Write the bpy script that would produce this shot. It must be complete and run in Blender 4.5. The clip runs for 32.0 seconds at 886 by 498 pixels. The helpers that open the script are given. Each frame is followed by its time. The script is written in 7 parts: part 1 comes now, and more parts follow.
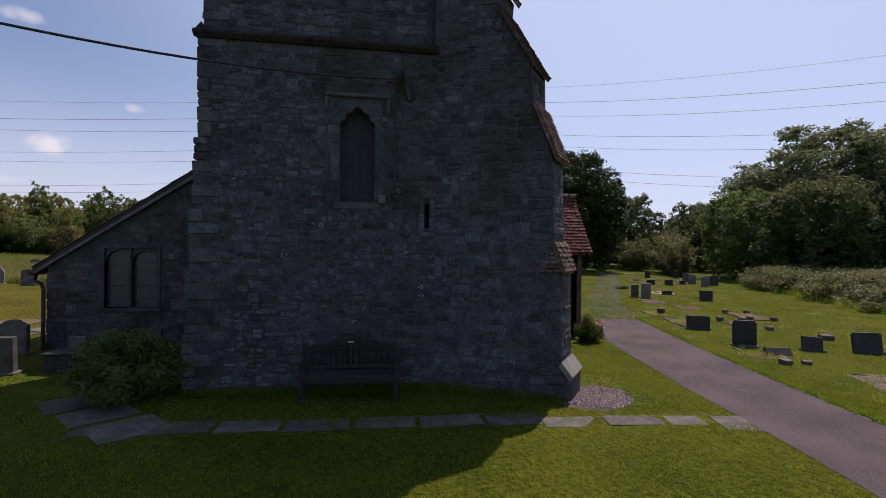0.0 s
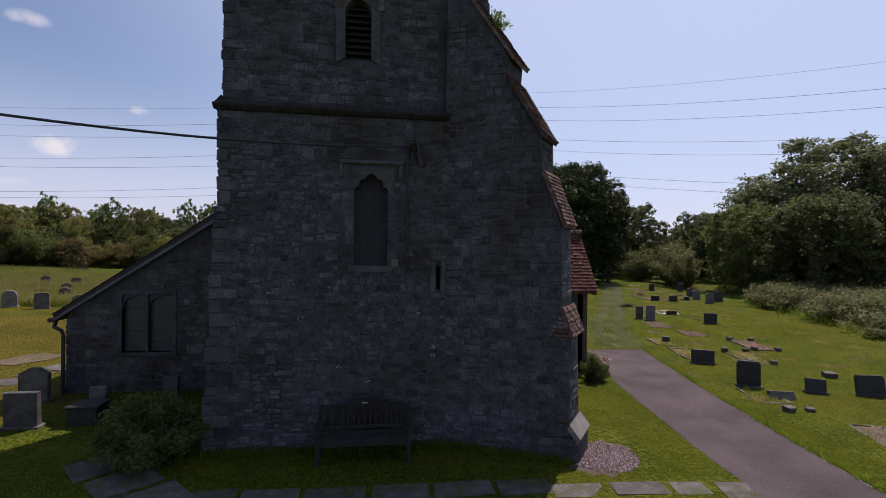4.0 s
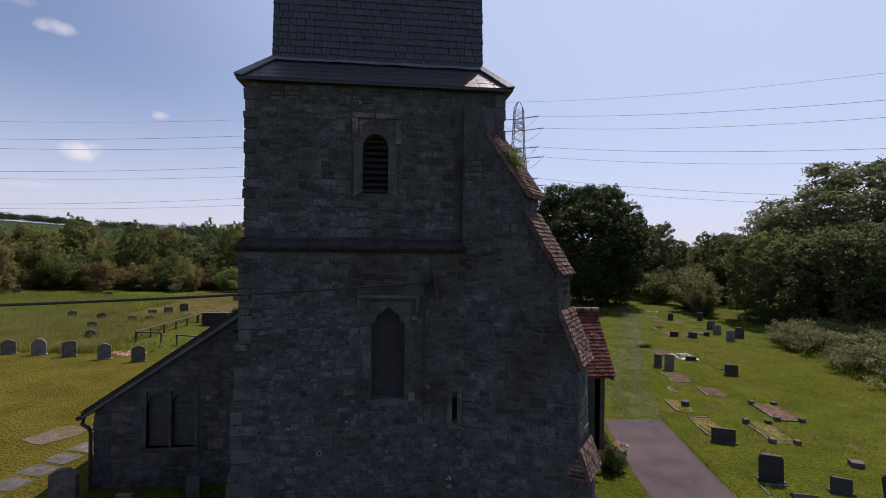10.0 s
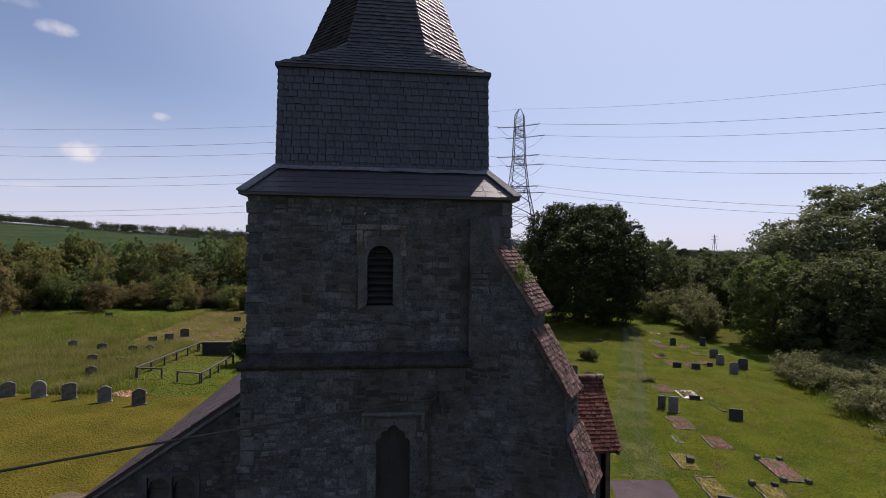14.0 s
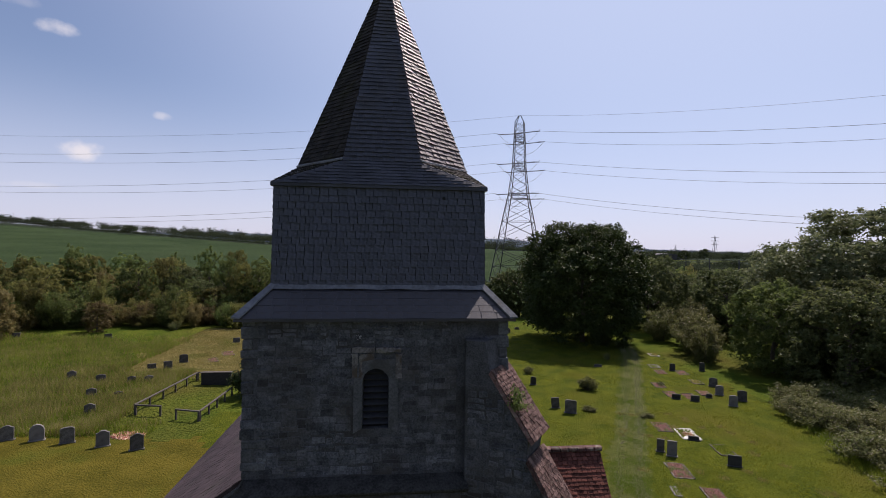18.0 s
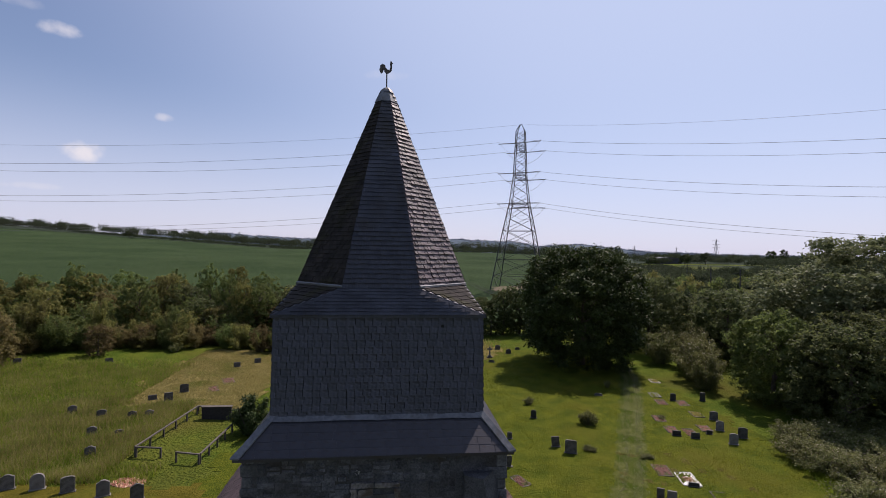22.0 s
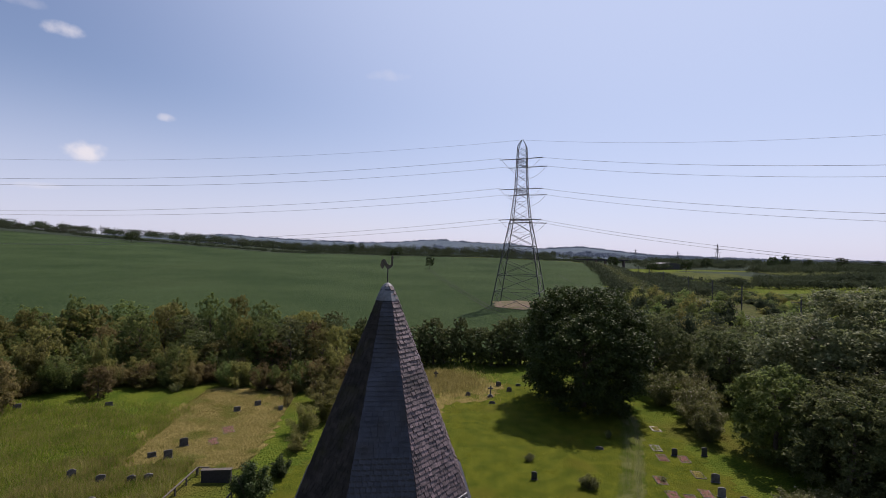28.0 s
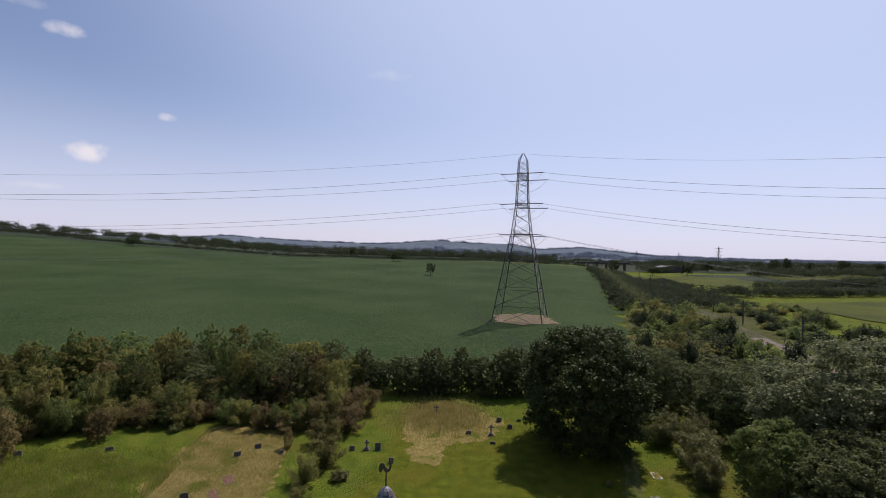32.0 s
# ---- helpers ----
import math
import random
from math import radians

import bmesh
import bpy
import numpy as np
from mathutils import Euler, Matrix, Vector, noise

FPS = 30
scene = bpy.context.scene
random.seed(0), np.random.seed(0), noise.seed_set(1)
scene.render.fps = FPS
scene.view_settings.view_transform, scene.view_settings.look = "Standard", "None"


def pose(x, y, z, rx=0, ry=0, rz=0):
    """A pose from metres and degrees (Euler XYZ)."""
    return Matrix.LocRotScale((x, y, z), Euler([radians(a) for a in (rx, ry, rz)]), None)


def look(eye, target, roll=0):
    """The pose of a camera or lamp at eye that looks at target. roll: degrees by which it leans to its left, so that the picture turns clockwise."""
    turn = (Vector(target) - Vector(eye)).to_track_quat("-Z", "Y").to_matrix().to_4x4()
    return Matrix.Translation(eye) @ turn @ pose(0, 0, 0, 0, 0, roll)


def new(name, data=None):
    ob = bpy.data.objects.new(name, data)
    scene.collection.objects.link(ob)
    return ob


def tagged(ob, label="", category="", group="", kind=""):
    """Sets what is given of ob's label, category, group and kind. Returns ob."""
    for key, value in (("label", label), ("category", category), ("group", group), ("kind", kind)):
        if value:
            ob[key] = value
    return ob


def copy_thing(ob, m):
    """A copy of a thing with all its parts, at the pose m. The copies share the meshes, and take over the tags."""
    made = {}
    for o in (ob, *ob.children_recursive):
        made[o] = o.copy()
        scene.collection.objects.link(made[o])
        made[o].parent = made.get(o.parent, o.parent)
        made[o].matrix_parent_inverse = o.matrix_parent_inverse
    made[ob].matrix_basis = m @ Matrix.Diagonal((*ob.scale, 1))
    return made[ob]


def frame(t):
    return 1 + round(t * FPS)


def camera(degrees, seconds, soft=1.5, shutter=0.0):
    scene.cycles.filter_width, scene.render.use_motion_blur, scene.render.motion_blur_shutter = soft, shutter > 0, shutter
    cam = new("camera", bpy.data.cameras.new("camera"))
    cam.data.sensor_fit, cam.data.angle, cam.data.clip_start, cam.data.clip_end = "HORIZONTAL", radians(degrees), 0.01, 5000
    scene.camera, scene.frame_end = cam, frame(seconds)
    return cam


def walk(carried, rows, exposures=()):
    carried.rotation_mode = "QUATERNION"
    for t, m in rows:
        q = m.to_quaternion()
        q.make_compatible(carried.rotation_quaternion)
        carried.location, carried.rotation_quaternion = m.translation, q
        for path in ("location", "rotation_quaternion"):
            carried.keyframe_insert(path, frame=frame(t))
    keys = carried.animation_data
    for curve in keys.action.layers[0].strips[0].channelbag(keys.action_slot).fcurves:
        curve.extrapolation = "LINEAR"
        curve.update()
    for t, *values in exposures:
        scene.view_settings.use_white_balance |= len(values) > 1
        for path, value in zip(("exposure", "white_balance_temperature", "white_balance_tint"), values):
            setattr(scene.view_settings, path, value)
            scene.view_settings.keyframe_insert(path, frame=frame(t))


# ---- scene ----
cam = camera(87.4, 32.0, soft=0.9)
METRES, EYE, TILT, LEAN, TURN = 21.0, 2.72, -0.3, -0.8, -8.4
ROWS = [
    (0.0, 0.0, 0.0, 0.0, 0.0, 0.0, -0.0),
    (0.5, -0.0007, -0.0001, 0.0064, -0.26, 0.05, 0.05),
    (1.0, -0.0014, -0.0003, 0.0131, -0.32, 0.07, 0.08),
    (1.5, -0.0016, -0.0013, 0.0205, -0.32, 0.08, 0.07),
    (2.0, -0.0016, -0.0034, 0.0278, -0.34, 0.09, 0.06),
    (2.5, -0.0014, -0.0051, 0.0354, -0.26, 0.12, 0.09),
    (3.0, -0.0036, -0.0083, 0.0426, -0.19, 0.13, 0.08),
    (3.5, -0.0071, -0.0122, 0.0494, -0.15, 0.13, 0.07),
    (5.5, -0.0068, -0.0123, 0.0756, 2.93, 0.2, -0.03),
    (6.0, -0.0069, -0.0109, 0.0855, 2.93, 0.23, -0.02),
    (6.5, -0.007, -0.0103, 0.0971, 2.71, 0.21, -0.04),
    (7.0, -0.0072, -0.01, 0.1076, 2.58, 0.24, -0.02),
    (7.5, -0.0068, -0.0111, 0.1187, 2.41, 0.25, 0.01),
    (8.0, -0.0082, -0.0143, 0.1305, 2.41, 0.3, 0.04),
    (8.5, -0.0085, -0.0169, 0.1427, 2.37, 0.2, 0.01),
    (9.0, -0.0081, -0.0178, 0.1532, 2.28, 0.29, 0.07),
    (9.5, -0.0078, -0.0166, 0.1648, 2.28, 0.32, 0.11),
    (10.0, -0.0077, -0.0156, 0.1769, 2.3, 0.35, 0.11),
    (10.5, -0.009, -0.0141, 0.1897, 2.3, 0.38, 0.12),
    (11.0, -0.0105, -0.0129, 0.2034, 2.32, 0.43, 0.13),
    (11.5, -0.0106, -0.0087, 0.2164, 2.35, 0.45, 0.14),
    (12.0, -0.0113, -0.0045, 0.2291, 2.36, 0.49, 0.15),
    (12.5, -0.0125, -0.005, 0.2414, 2.34, 0.5, 0.13),
    (13.0, -0.0134, -0.007, 0.2539, 2.35, 0.47, 0.12),
    (13.5, -0.0132, -0.0084, 0.2668, 2.35, 0.48, 0.12),
    (14.0, -0.0128, -0.0091, 0.2809, 2.35, 0.47, 0.07),
    (14.5, -0.0123, -0.0098, 0.2945, 2.35, 0.47, 0.07),
    (16.5, -0.0098, -0.0117, 0.3511, 2.36, 0.4, 0.01),
    (17.0, -0.0101, -0.0101, 0.3647, 2.36, 0.39, 0.04),
    (17.5, -0.0097, -0.0084, 0.3797, 2.38, 0.43, 0.05),
    (18.0, -0.0086, -0.0079, 0.3942, 2.38, 0.43, 0.01),
    (18.5, -0.0083, -0.0087, 0.4083, 2.39, 0.45, 0.02),
    (19.0, -0.0084, -0.0108, 0.4228, 2.41, 0.47, -0.02),
    (19.5, -0.0088, -0.0118, 0.437, 2.43, 0.46, -0.03),
    (20.0, -0.0093, -0.0118, 0.4519, 2.45, 0.45, -0.03),
    (20.5, -0.0093, -0.0108, 0.4682, 2.45, 0.46, -0.06),
    (21.0, -0.0083, -0.0103, 0.485, 2.46, 0.57, -0.07),
    (21.5, -0.0071, -0.0101, 0.5013, 2.48, 0.57, -0.09),
    (22.0, -0.0064, -0.0104, 0.5177, 2.5, 0.61, -0.08),
    (22.5, -0.0057, -0.0108, 0.535, 2.53, 0.64, -0.09),
    (23.0, -0.0055, -0.0107, 0.5521, 2.53, 0.62, -0.11),
    (23.5, -0.0052, -0.0107, 0.57, 2.54, 0.6, -0.11),
    (24.0, -0.0055, -0.0094, 0.5865, 2.56, 0.64, -0.11),
    (24.5, -0.0062, -0.0086, 0.6061, 2.58, 0.62, -0.14),
    (25.0, -0.0061, -0.0103, 0.6268, 2.57, 0.63, -0.16),
    (25.5, -0.0046, -0.013, 0.6476, 2.58, 0.63, -0.17),
    (27.5, -0.0063, -0.01, 0.7239, 2.59, 0.72, -0.3),
    (28.0, -0.0078, -0.0066, 0.7478, 2.62, 0.75, -0.33),
    (28.5, -0.0078, -0.0139, 0.7746, 2.62, 0.75, -0.37),
    (29.0, -0.0071, -0.0236, 0.8014, 2.64, 0.78, -0.32),
    (29.5, -0.0067, -0.0311, 0.8301, 2.63, 0.76, -0.34),
    (30.0, -0.0071, -0.0323, 0.861, 2.65, 0.74, -0.34),
    (30.5, -0.0083, -0.0283, 0.8928, 2.67, 0.74, -0.35),
    (31.0, -0.0097, -0.0201, 0.924, 2.71, 0.74, -0.33),
    (31.5, -0.0091, -0.0118, 0.9553, 2.71, 0.69, -0.31),
    (32.0, -0.0067, -0.0049, 0.985, 2.73, 0.7, -0.32),
]
EXPOSURES = [(0.0, 0.1, 6650, 24), (32.0, 0.1, 6650, 24)]
walk(cam, [(t, pose(0, 0, EYE, TILT, LEAN, TURN) @ pose(METRES * x, METRES * y, METRES * z, 90 + pitch, roll, yaw)) for t, x, y, z, yaw, pitch, roll in ROWS], exposures=EXPOSURES)

# ---- world, sun ----
SUN_AZ, SUN_EL = radians(40.0), radians(56.0)
SKY, SUN = 0.099, 5.0
world = bpy.data.worlds.new("sky")
scene.world = world
world.use_nodes = True
wn, wl = world.node_tree.nodes, world.node_tree.links
wn.clear()
sky = wn.new("ShaderNodeTexSky")
sky.sky_type, sky.sun_disc = "NISHITA", False
sky.sun_elevation, sky.sun_rotation = SUN_EL, SUN_AZ
sky.air_density, sky.dust_density, sky.ozone_density = 1.0, 0.6, 1.8
wbg, wout = wn.new("ShaderNodeBackground"), wn.new("ShaderNodeOutputWorld")
wbg.inputs["Strength"].default_value = SKY
wtc = wn.new("ShaderNodeTexCoord")
veil = wn.new("ShaderNodeMix")
veil.data_type = "RGBA"
# pale lavender air low over the horizon
air = wn.new("ShaderNodeSeparateXYZ")
wl.new(wtc.outputs["Generated"], air.inputs[0])
low_air = wn.new("ShaderNodeMapRange")
low_air.interpolation_type = "SMOOTHSTEP"
wl.new(air.outputs["Z"], low_air.inputs["Value"])
low_air.inputs["From Min"].default_value, low_air.inputs["From Max"].default_value = 0.0, 0.32
low_air.inputs["To Min"].default_value, low_air.inputs["To Max"].default_value = 0.7, 0.0
lavender = wn.new("ShaderNodeMix")
lavender.data_type = "RGBA"
wl.new(low_air.outputs[0], lavender.inputs["Factor"])
wl.new(sky.outputs[0], lavender.inputs[6])
lavender.inputs[7].default_value = (5.9, 6.5, 8.3, 1)
wl.new(lavender.outputs[2], veil.inputs[6])
veil.inputs[7].default_value = (5.2, 6.6, 8.6, 1)
# thin haze that whitens the sky towards the sun
sun_dir = Vector((math.sin(SUN_AZ) * math.cos(SUN_EL), math.cos(SUN_AZ) * math.cos(SUN_EL), math.sin(SUN_EL)))
haze = wn.new("ShaderNodeVectorMath")
haze.operation = "DOT_PRODUCT"
wl.new(wtc.outputs["Generated"], haze.inputs[0])
haze.inputs[1].default_value = sun_dir
hr = wn.new("ShaderNodeMapRange")
hr.interpolation_type = "SMOOTHSTEP"
wl.new(haze.outputs["Value"], hr.inputs["Value"])
hr.inputs["From Min"].default_value, hr.inputs["From Max"].default_value = 0.38, 0.90
hr.inputs["To Min"].default_value, hr.inputs["To Max"].default_value = 0.03, 0.78
wl.new(hr.outputs[0], veil.inputs["Factor"])
sky_colour = veil.outputs[2]
# small fair-weather clouds: direction, half sizes, brightness
CLOUDS = [((-0.522, 0.838, 0.158), 0.044, 0.024, 3.2, 0.95), ((-0.526, 0.781, 0.337), 0.036, 0.016, 5.1, 0.7),
          ((-0.416, 0.879, 0.232), 0.022, 0.010, 7.7, 0.5), ((-0.584, 0.806, 0.095), 0.050, 0.008, 1.3, 0.3),
          ((-0.018, 0.935, 0.353), 0.060, 0.014, 2.2, 0.2), ((-0.560, 0.745, 0.362), 0.040, 0.012, 9.2, 0.2)]
for d, ha, hb, seed, amount in CLOUDS:
    d = Vector(d).normalized()
    side = d.cross(Vector((0, 0, 1))).normalized()
    up = side.cross(d)
    dots = []
    for axis, half in ((side, ha), (up, hb)):
        vm = wn.new("ShaderNodeVectorMath")
        vm.operation = "DOT_PRODUCT"
        wl.new(wtc.outputs["Generated"], vm.inputs[0])
        vm.inputs[1].default_value = axis / (half * 0.85)
        sq = wn.new("ShaderNodeMath")
        sq.operation = "MULTIPLY"
        wl.new(vm.outputs["Value"], sq.inputs[0]), wl.new(vm.outputs["Value"], sq.inputs[1])
        dots.append(sq)
    vm = wn.new("ShaderNodeVectorMath")
    vm.operation = "DOT_PRODUCT"
    wl.new(wtc.outputs["Generated"], vm.inputs[0])
    vm.inputs[1].default_value = d
    front = wn.new("ShaderNodeMath")
    front.operation = "GREATER_THAN"
    wl.new(vm.outputs["Value"], front.inputs[0])
    front.inputs[1].default_value = 0.5
    tot = wn.new("ShaderNodeMath")
    tot.operation = "ADD"
    wl.new(dots[0].outputs[0], tot.inputs[0]), wl.new(dots[1].outputs[0], tot.inputs[1])
    nz = wn.new("ShaderNodeTexNoise")
    nz.noise_dimensions = "4D"
    nz.inputs["W"].default_value = seed
    nz.inputs["Scale"].default_value, nz.inputs["Detail"].default_value = 38.0, 6.0
    wl.new(wtc.outputs["Generated"], nz.inputs["Vector"])
    edge = wn.new("ShaderNodeMath")
    edge.operation = "MULTIPLY_ADD"
    wl.new(nz.outputs["Fac"], edge.inputs[0])
    edge.inputs[1].default_value, edge.inputs[2].default_value = 2.6, -0.75
    soft = wn.new("ShaderNodeMapRange")
    soft.interpolation_type = "SMOOTHSTEP"
    dif = wn.new("ShaderNodeMath")
    dif.operation = "SUBTRACT"
    wl.new(edge.outputs[0], dif.inputs[0]), wl.new(tot.outputs[0], dif.inputs[1])
    wl.new(dif.outputs[0], soft.inputs["Value"])
    soft.inputs["From Min"].default_value, soft.inputs["From Max"].default_value = -0.45, 0.9
    soft.inputs["To Max"].default_value = amount
    gate = wn.new("ShaderNodeMath")
    gate.operation = "MULTIPLY"
    wl.new(soft.outputs[0], gate.inputs[0]), wl.new(front.outputs[0], gate.inputs[1])
    mixc = wn.new("ShaderNodeMix")
    mixc.data_type = "RGBA"
    wl.new(gate.outputs[0], mixc.inputs["Factor"])
    wl.new(sky_colour, mixc.inputs[6])
    mixc.inputs[7].default_value = (7.2, 7.5, 7.7, 1)
    sky_colour = mixc.outputs[2]
wl.new(sky_colour, wbg.inputs["Color"])
wl.new(wbg.outputs[0], wout.inputs[0])
sun_data = bpy.data.lights.new("sun", "SUN")
sun_data.energy, sun_data.angle, sun_data.color = SUN, radians(0.53), (1.0, 0.95, 0.86)
new("sun", sun_data).matrix_world = look(sun_dir * 200, (0, 0, 0))

# ---- materials ----
MATS = {}


def mat(name, a, b, scale=4.0, rough=0.85, bump=0.3, fine=40.0, dist=0.02, metal=0.0, vary=0.25, stain=None, grain=0.6, spec=0.3, island=False, see=0.0, coords="Object", plant_vary=0.0):
    """A surface of two colours mixed by coarse and fine noise, with relief, a little change from piece to piece, and stains if given."""
    if name in MATS:
        return MATS[name]
    m = bpy.data.materials.new(name)
    m.use_nodes = True
    n, l = m.node_tree.nodes, m.node_tree.links
    p = n["Principled BSDF"]
    tc = n.new("ShaderNodeTexCoord")
    geo = n.new("ShaderNodeNewGeometry")
    vec = geo.outputs["Position"] if coords == "World" else tc.outputs["Object"]
    big, small = n.new("ShaderNodeTexNoise"), n.new("ShaderNodeTexNoise")
    for t, s, d in ((big, scale, 5.0), (small, fine, 6.0)):
        t.inputs["Scale"].default_value, t.inputs["Detail"].default_value = s, d
        l.new(vec, t.inputs["Vector"])
    rnd = geo.outputs["Random Per Island"] if island else n.new("ShaderNodeObjectInfo").outputs["Random"]
    add = n.new("ShaderNodeMath")
    add.operation = "ADD"
    l.new(big.outputs["Fac"], add.inputs[0])
    half = n.new("ShaderNodeMath")
    half.operation = "MULTIPLY_ADD"
    l.new(small.outputs["Fac"], half.inputs[0])
    half.inputs[1].default_value, half.inputs[2].default_value = grain, -grain / 2
    l.new(half.outputs[0], add.inputs[1])
    ramp = n.new("ShaderNodeMapRange")
    l.new(add.outputs[0], ramp.inputs["Value"])
    ramp.inputs["From Min"].default_value, ramp.inputs["From Max"].default_value = 0.28, 0.72
    mx = n.new("ShaderNodeMix")
    mx.data_type = "RGBA"
    l.new(ramp.outputs[0], mx.inputs["Factor"])
    mx.inputs[6].default_value, mx.inputs[7].default_value = (*a, 1), (*b, 1)
    col = mx.outputs[2]
    if stain:
        sc, colour, lo, hi = stain
        st = n.new("ShaderNodeTexNoise")
        st.inputs["Scale"].default_value, st.inputs["Detail"].default_value = sc, 4.0
        l.new(vec, st.inputs["Vector"])
        sr = n.new("ShaderNodeMapRange")
        l.new(st.outputs["Fac"], sr.inputs["Value"])
        sr.inputs["From Min"].default_value, sr.inputs["From Max"].default_value = lo, hi
        m2 = n.new("ShaderNodeMix")
        m2.data_type = "RGBA"
        l.new(sr.outputs[0], m2.inputs["Factor"])
        l.new(col, m2.inputs[6])
        m2.inputs[7].default_value = (*colour, 1)
        col = m2.outputs[2]
    if vary:
        hv = n.new("ShaderNodeHueSaturation")
        vr = n.new("ShaderNodeMapRange")
        l.new(rnd, vr.inputs["Value"])
        vr.inputs["To Min"].default_value, vr.inputs["To Max"].default_value = 1 - vary, 1 + vary
        l.new(vr.outputs[0], hv.inputs["Value"])
        l.new(col, hv.inputs["Color"])
        col = hv.outputs[0]
    if plant_vary:
        ph = n.new("ShaderNodeHueSaturation")
        orn = n.new("ShaderNodeObjectInfo").outputs["Random"]
        for socket, lo, hi in (("Value", 1 - plant_vary, 1 + plant_vary), ("Hue", 0.490, 0.512)):
            pr = n.new("ShaderNodeMapRange")
            l.new(orn, pr.inputs["Value"])
            pr.inputs["To Min"].default_value, pr.inputs["To Max"].default_value = lo, hi
            l.new(pr.outputs[0], ph.inputs[socket])
        l.new(col, ph.inputs["Color"])
        col = ph.outputs[0]
    l.new(col, p.inputs["Base Color"])
    p.inputs["Roughness"].default_value, p.inputs["Metallic"].default_value = rough, metal
    p.inputs["Specular IOR Level"].default_value = spec
    if bump:
        bp = n.new("ShaderNodeBump")
        bp.inputs["Strength"].default_value, bp.inputs["Distance"].default_value = bump, dist
        l.new(add.outputs[0], bp.inputs["Height"])
        l.new(bp.outputs[0], p.inputs["Normal"])
    if see:
        tr, ms = n.new("ShaderNodeBsdfTranslucent"), n.new("ShaderNodeMixShader")
        l.new(col, tr.inputs["Color"])
        ms.inputs[0].default_value = see
        l.new(p.outputs[0], ms.inputs[1]), l.new(tr.outputs[0], ms.inputs[2])
        l.new(ms.outputs[0], n["Material Output"].inputs["Surface"])
    MATS[name] = m
    return m


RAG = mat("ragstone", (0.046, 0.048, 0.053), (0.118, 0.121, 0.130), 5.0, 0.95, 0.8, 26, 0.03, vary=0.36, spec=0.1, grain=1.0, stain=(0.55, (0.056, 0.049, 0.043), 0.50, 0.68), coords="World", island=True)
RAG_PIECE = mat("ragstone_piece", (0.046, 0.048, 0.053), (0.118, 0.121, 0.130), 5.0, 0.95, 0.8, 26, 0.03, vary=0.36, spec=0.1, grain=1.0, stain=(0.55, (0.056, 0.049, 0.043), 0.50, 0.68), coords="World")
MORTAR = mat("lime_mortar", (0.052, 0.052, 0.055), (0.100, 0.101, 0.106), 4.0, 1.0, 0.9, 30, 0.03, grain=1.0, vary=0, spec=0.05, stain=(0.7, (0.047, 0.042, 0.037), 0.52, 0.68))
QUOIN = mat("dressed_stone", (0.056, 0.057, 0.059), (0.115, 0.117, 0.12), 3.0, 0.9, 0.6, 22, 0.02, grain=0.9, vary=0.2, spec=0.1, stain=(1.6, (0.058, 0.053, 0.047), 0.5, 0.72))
PLASTER = mat("old_render", (0.085, 0.078, 0.074), (0.185, 0.172, 0.162), 5.0, 0.95, 0.8, 22, 0.03, grain=1.2, vary=0.1, stain=(4.0, (0.075, 0.058, 0.045), 0.5, 0.62))
SHINGLE = mat("oak_shingle", (0.031, 0.034, 0.048), (0.068, 0.074, 0.100), 2.4, 0.55, 0.7, 45, 0.008, vary=0.16, spec=0.4, stain=(0.8, (0.022, 0.020, 0.021), 0.55, 0.75))
SHINGLE_ISL = mat("oak_shingle_joined", (0.031, 0.034, 0.048), (0.068, 0.074, 0.100), 2.4, 0.55, 0.7, 45, 0.008, vary=0.16, spec=0.4, stain=(0.8, (0.022, 0.020, 0.021), 0.55, 0.75), island=True)
SLATE = mat("roof_slate", (0.020, 0.020, 0.027), (0.040, 0.038, 0.046), 1.2, 0.45, 0.3, 30, 0.006, vary=0.08, spec=0.45, stain=(2.2, (0.030, 0.024, 0.024), 0.52, 0.7))
LEAD = mat("lead_sheet", (0.078, 0.084, 0.096), (0.150, 0.156, 0.170), 2.5, 0.5, 0.35, 16, 0.01, grain=1.0, vary=0.05, spec=0.4, stain=(3.0, (0.075, 0.068, 0.062), 0.55, 0.75))
RED_TILE = mat("clay_tile", (0.075, 0.026, 0.020), (0.150, 0.055, 0.040), 3.0, 0.85, 0.5, 30, 0.012, vary=0.45, spec=0.15, stain=(2.4, (0.070, 0.042, 0.036), 0.52, 0.70))
MOSS_TILE = mat("weathered_clay_tile", (0.085, 0.046, 0.039), (0.165, 0.105, 0.094), 5.0, 0.95, 0.7, 24, 0.02, grain=1.2, vary=0.45, spec=0.1, stain=(5.0, (0.19, 0.165, 0.135), 0.54, 0.66))
DARK = mat("dark_opening", (0.012, 0.012, 0.013), (0.02, 0.02, 0.02), 3.0, 0.8, 0.1, vary=0)
BOARD = mat("dark_boarding", (0.022, 0.022, 0.026), (0.04, 0.04, 0.045), 2.0, 0.6, 0.2, 14, 0.01, vary=0.2)
IRON = mat("black_iron", (0.02, 0.02, 0.02), (0.05, 0.04, 0.035), 9.0, 0.55, 0.2, 50, 0.004, vary=0.1, spec=0.4)
WEATHERVANE = mat("tarnished_copper", (0.05, 0.045, 0.04), (0.12, 0.10, 0.085), 9.0, 0.5, 0.2, 50, 0.004, metal=0.6, vary=0.1)
BENCH = mat("weathered_teak", (0.018, 0.016, 0.015), (0.038, 0.034, 0.031), 6.0, 0.85, 0.4, 60, 0.005, vary=0.2)
WOOD = mat("rail_timber", (0.05, 0.043, 0.036), (0.10, 0.088, 0.075), 5.0, 0.85, 0.4, 50, 0.006, vary=0.2)
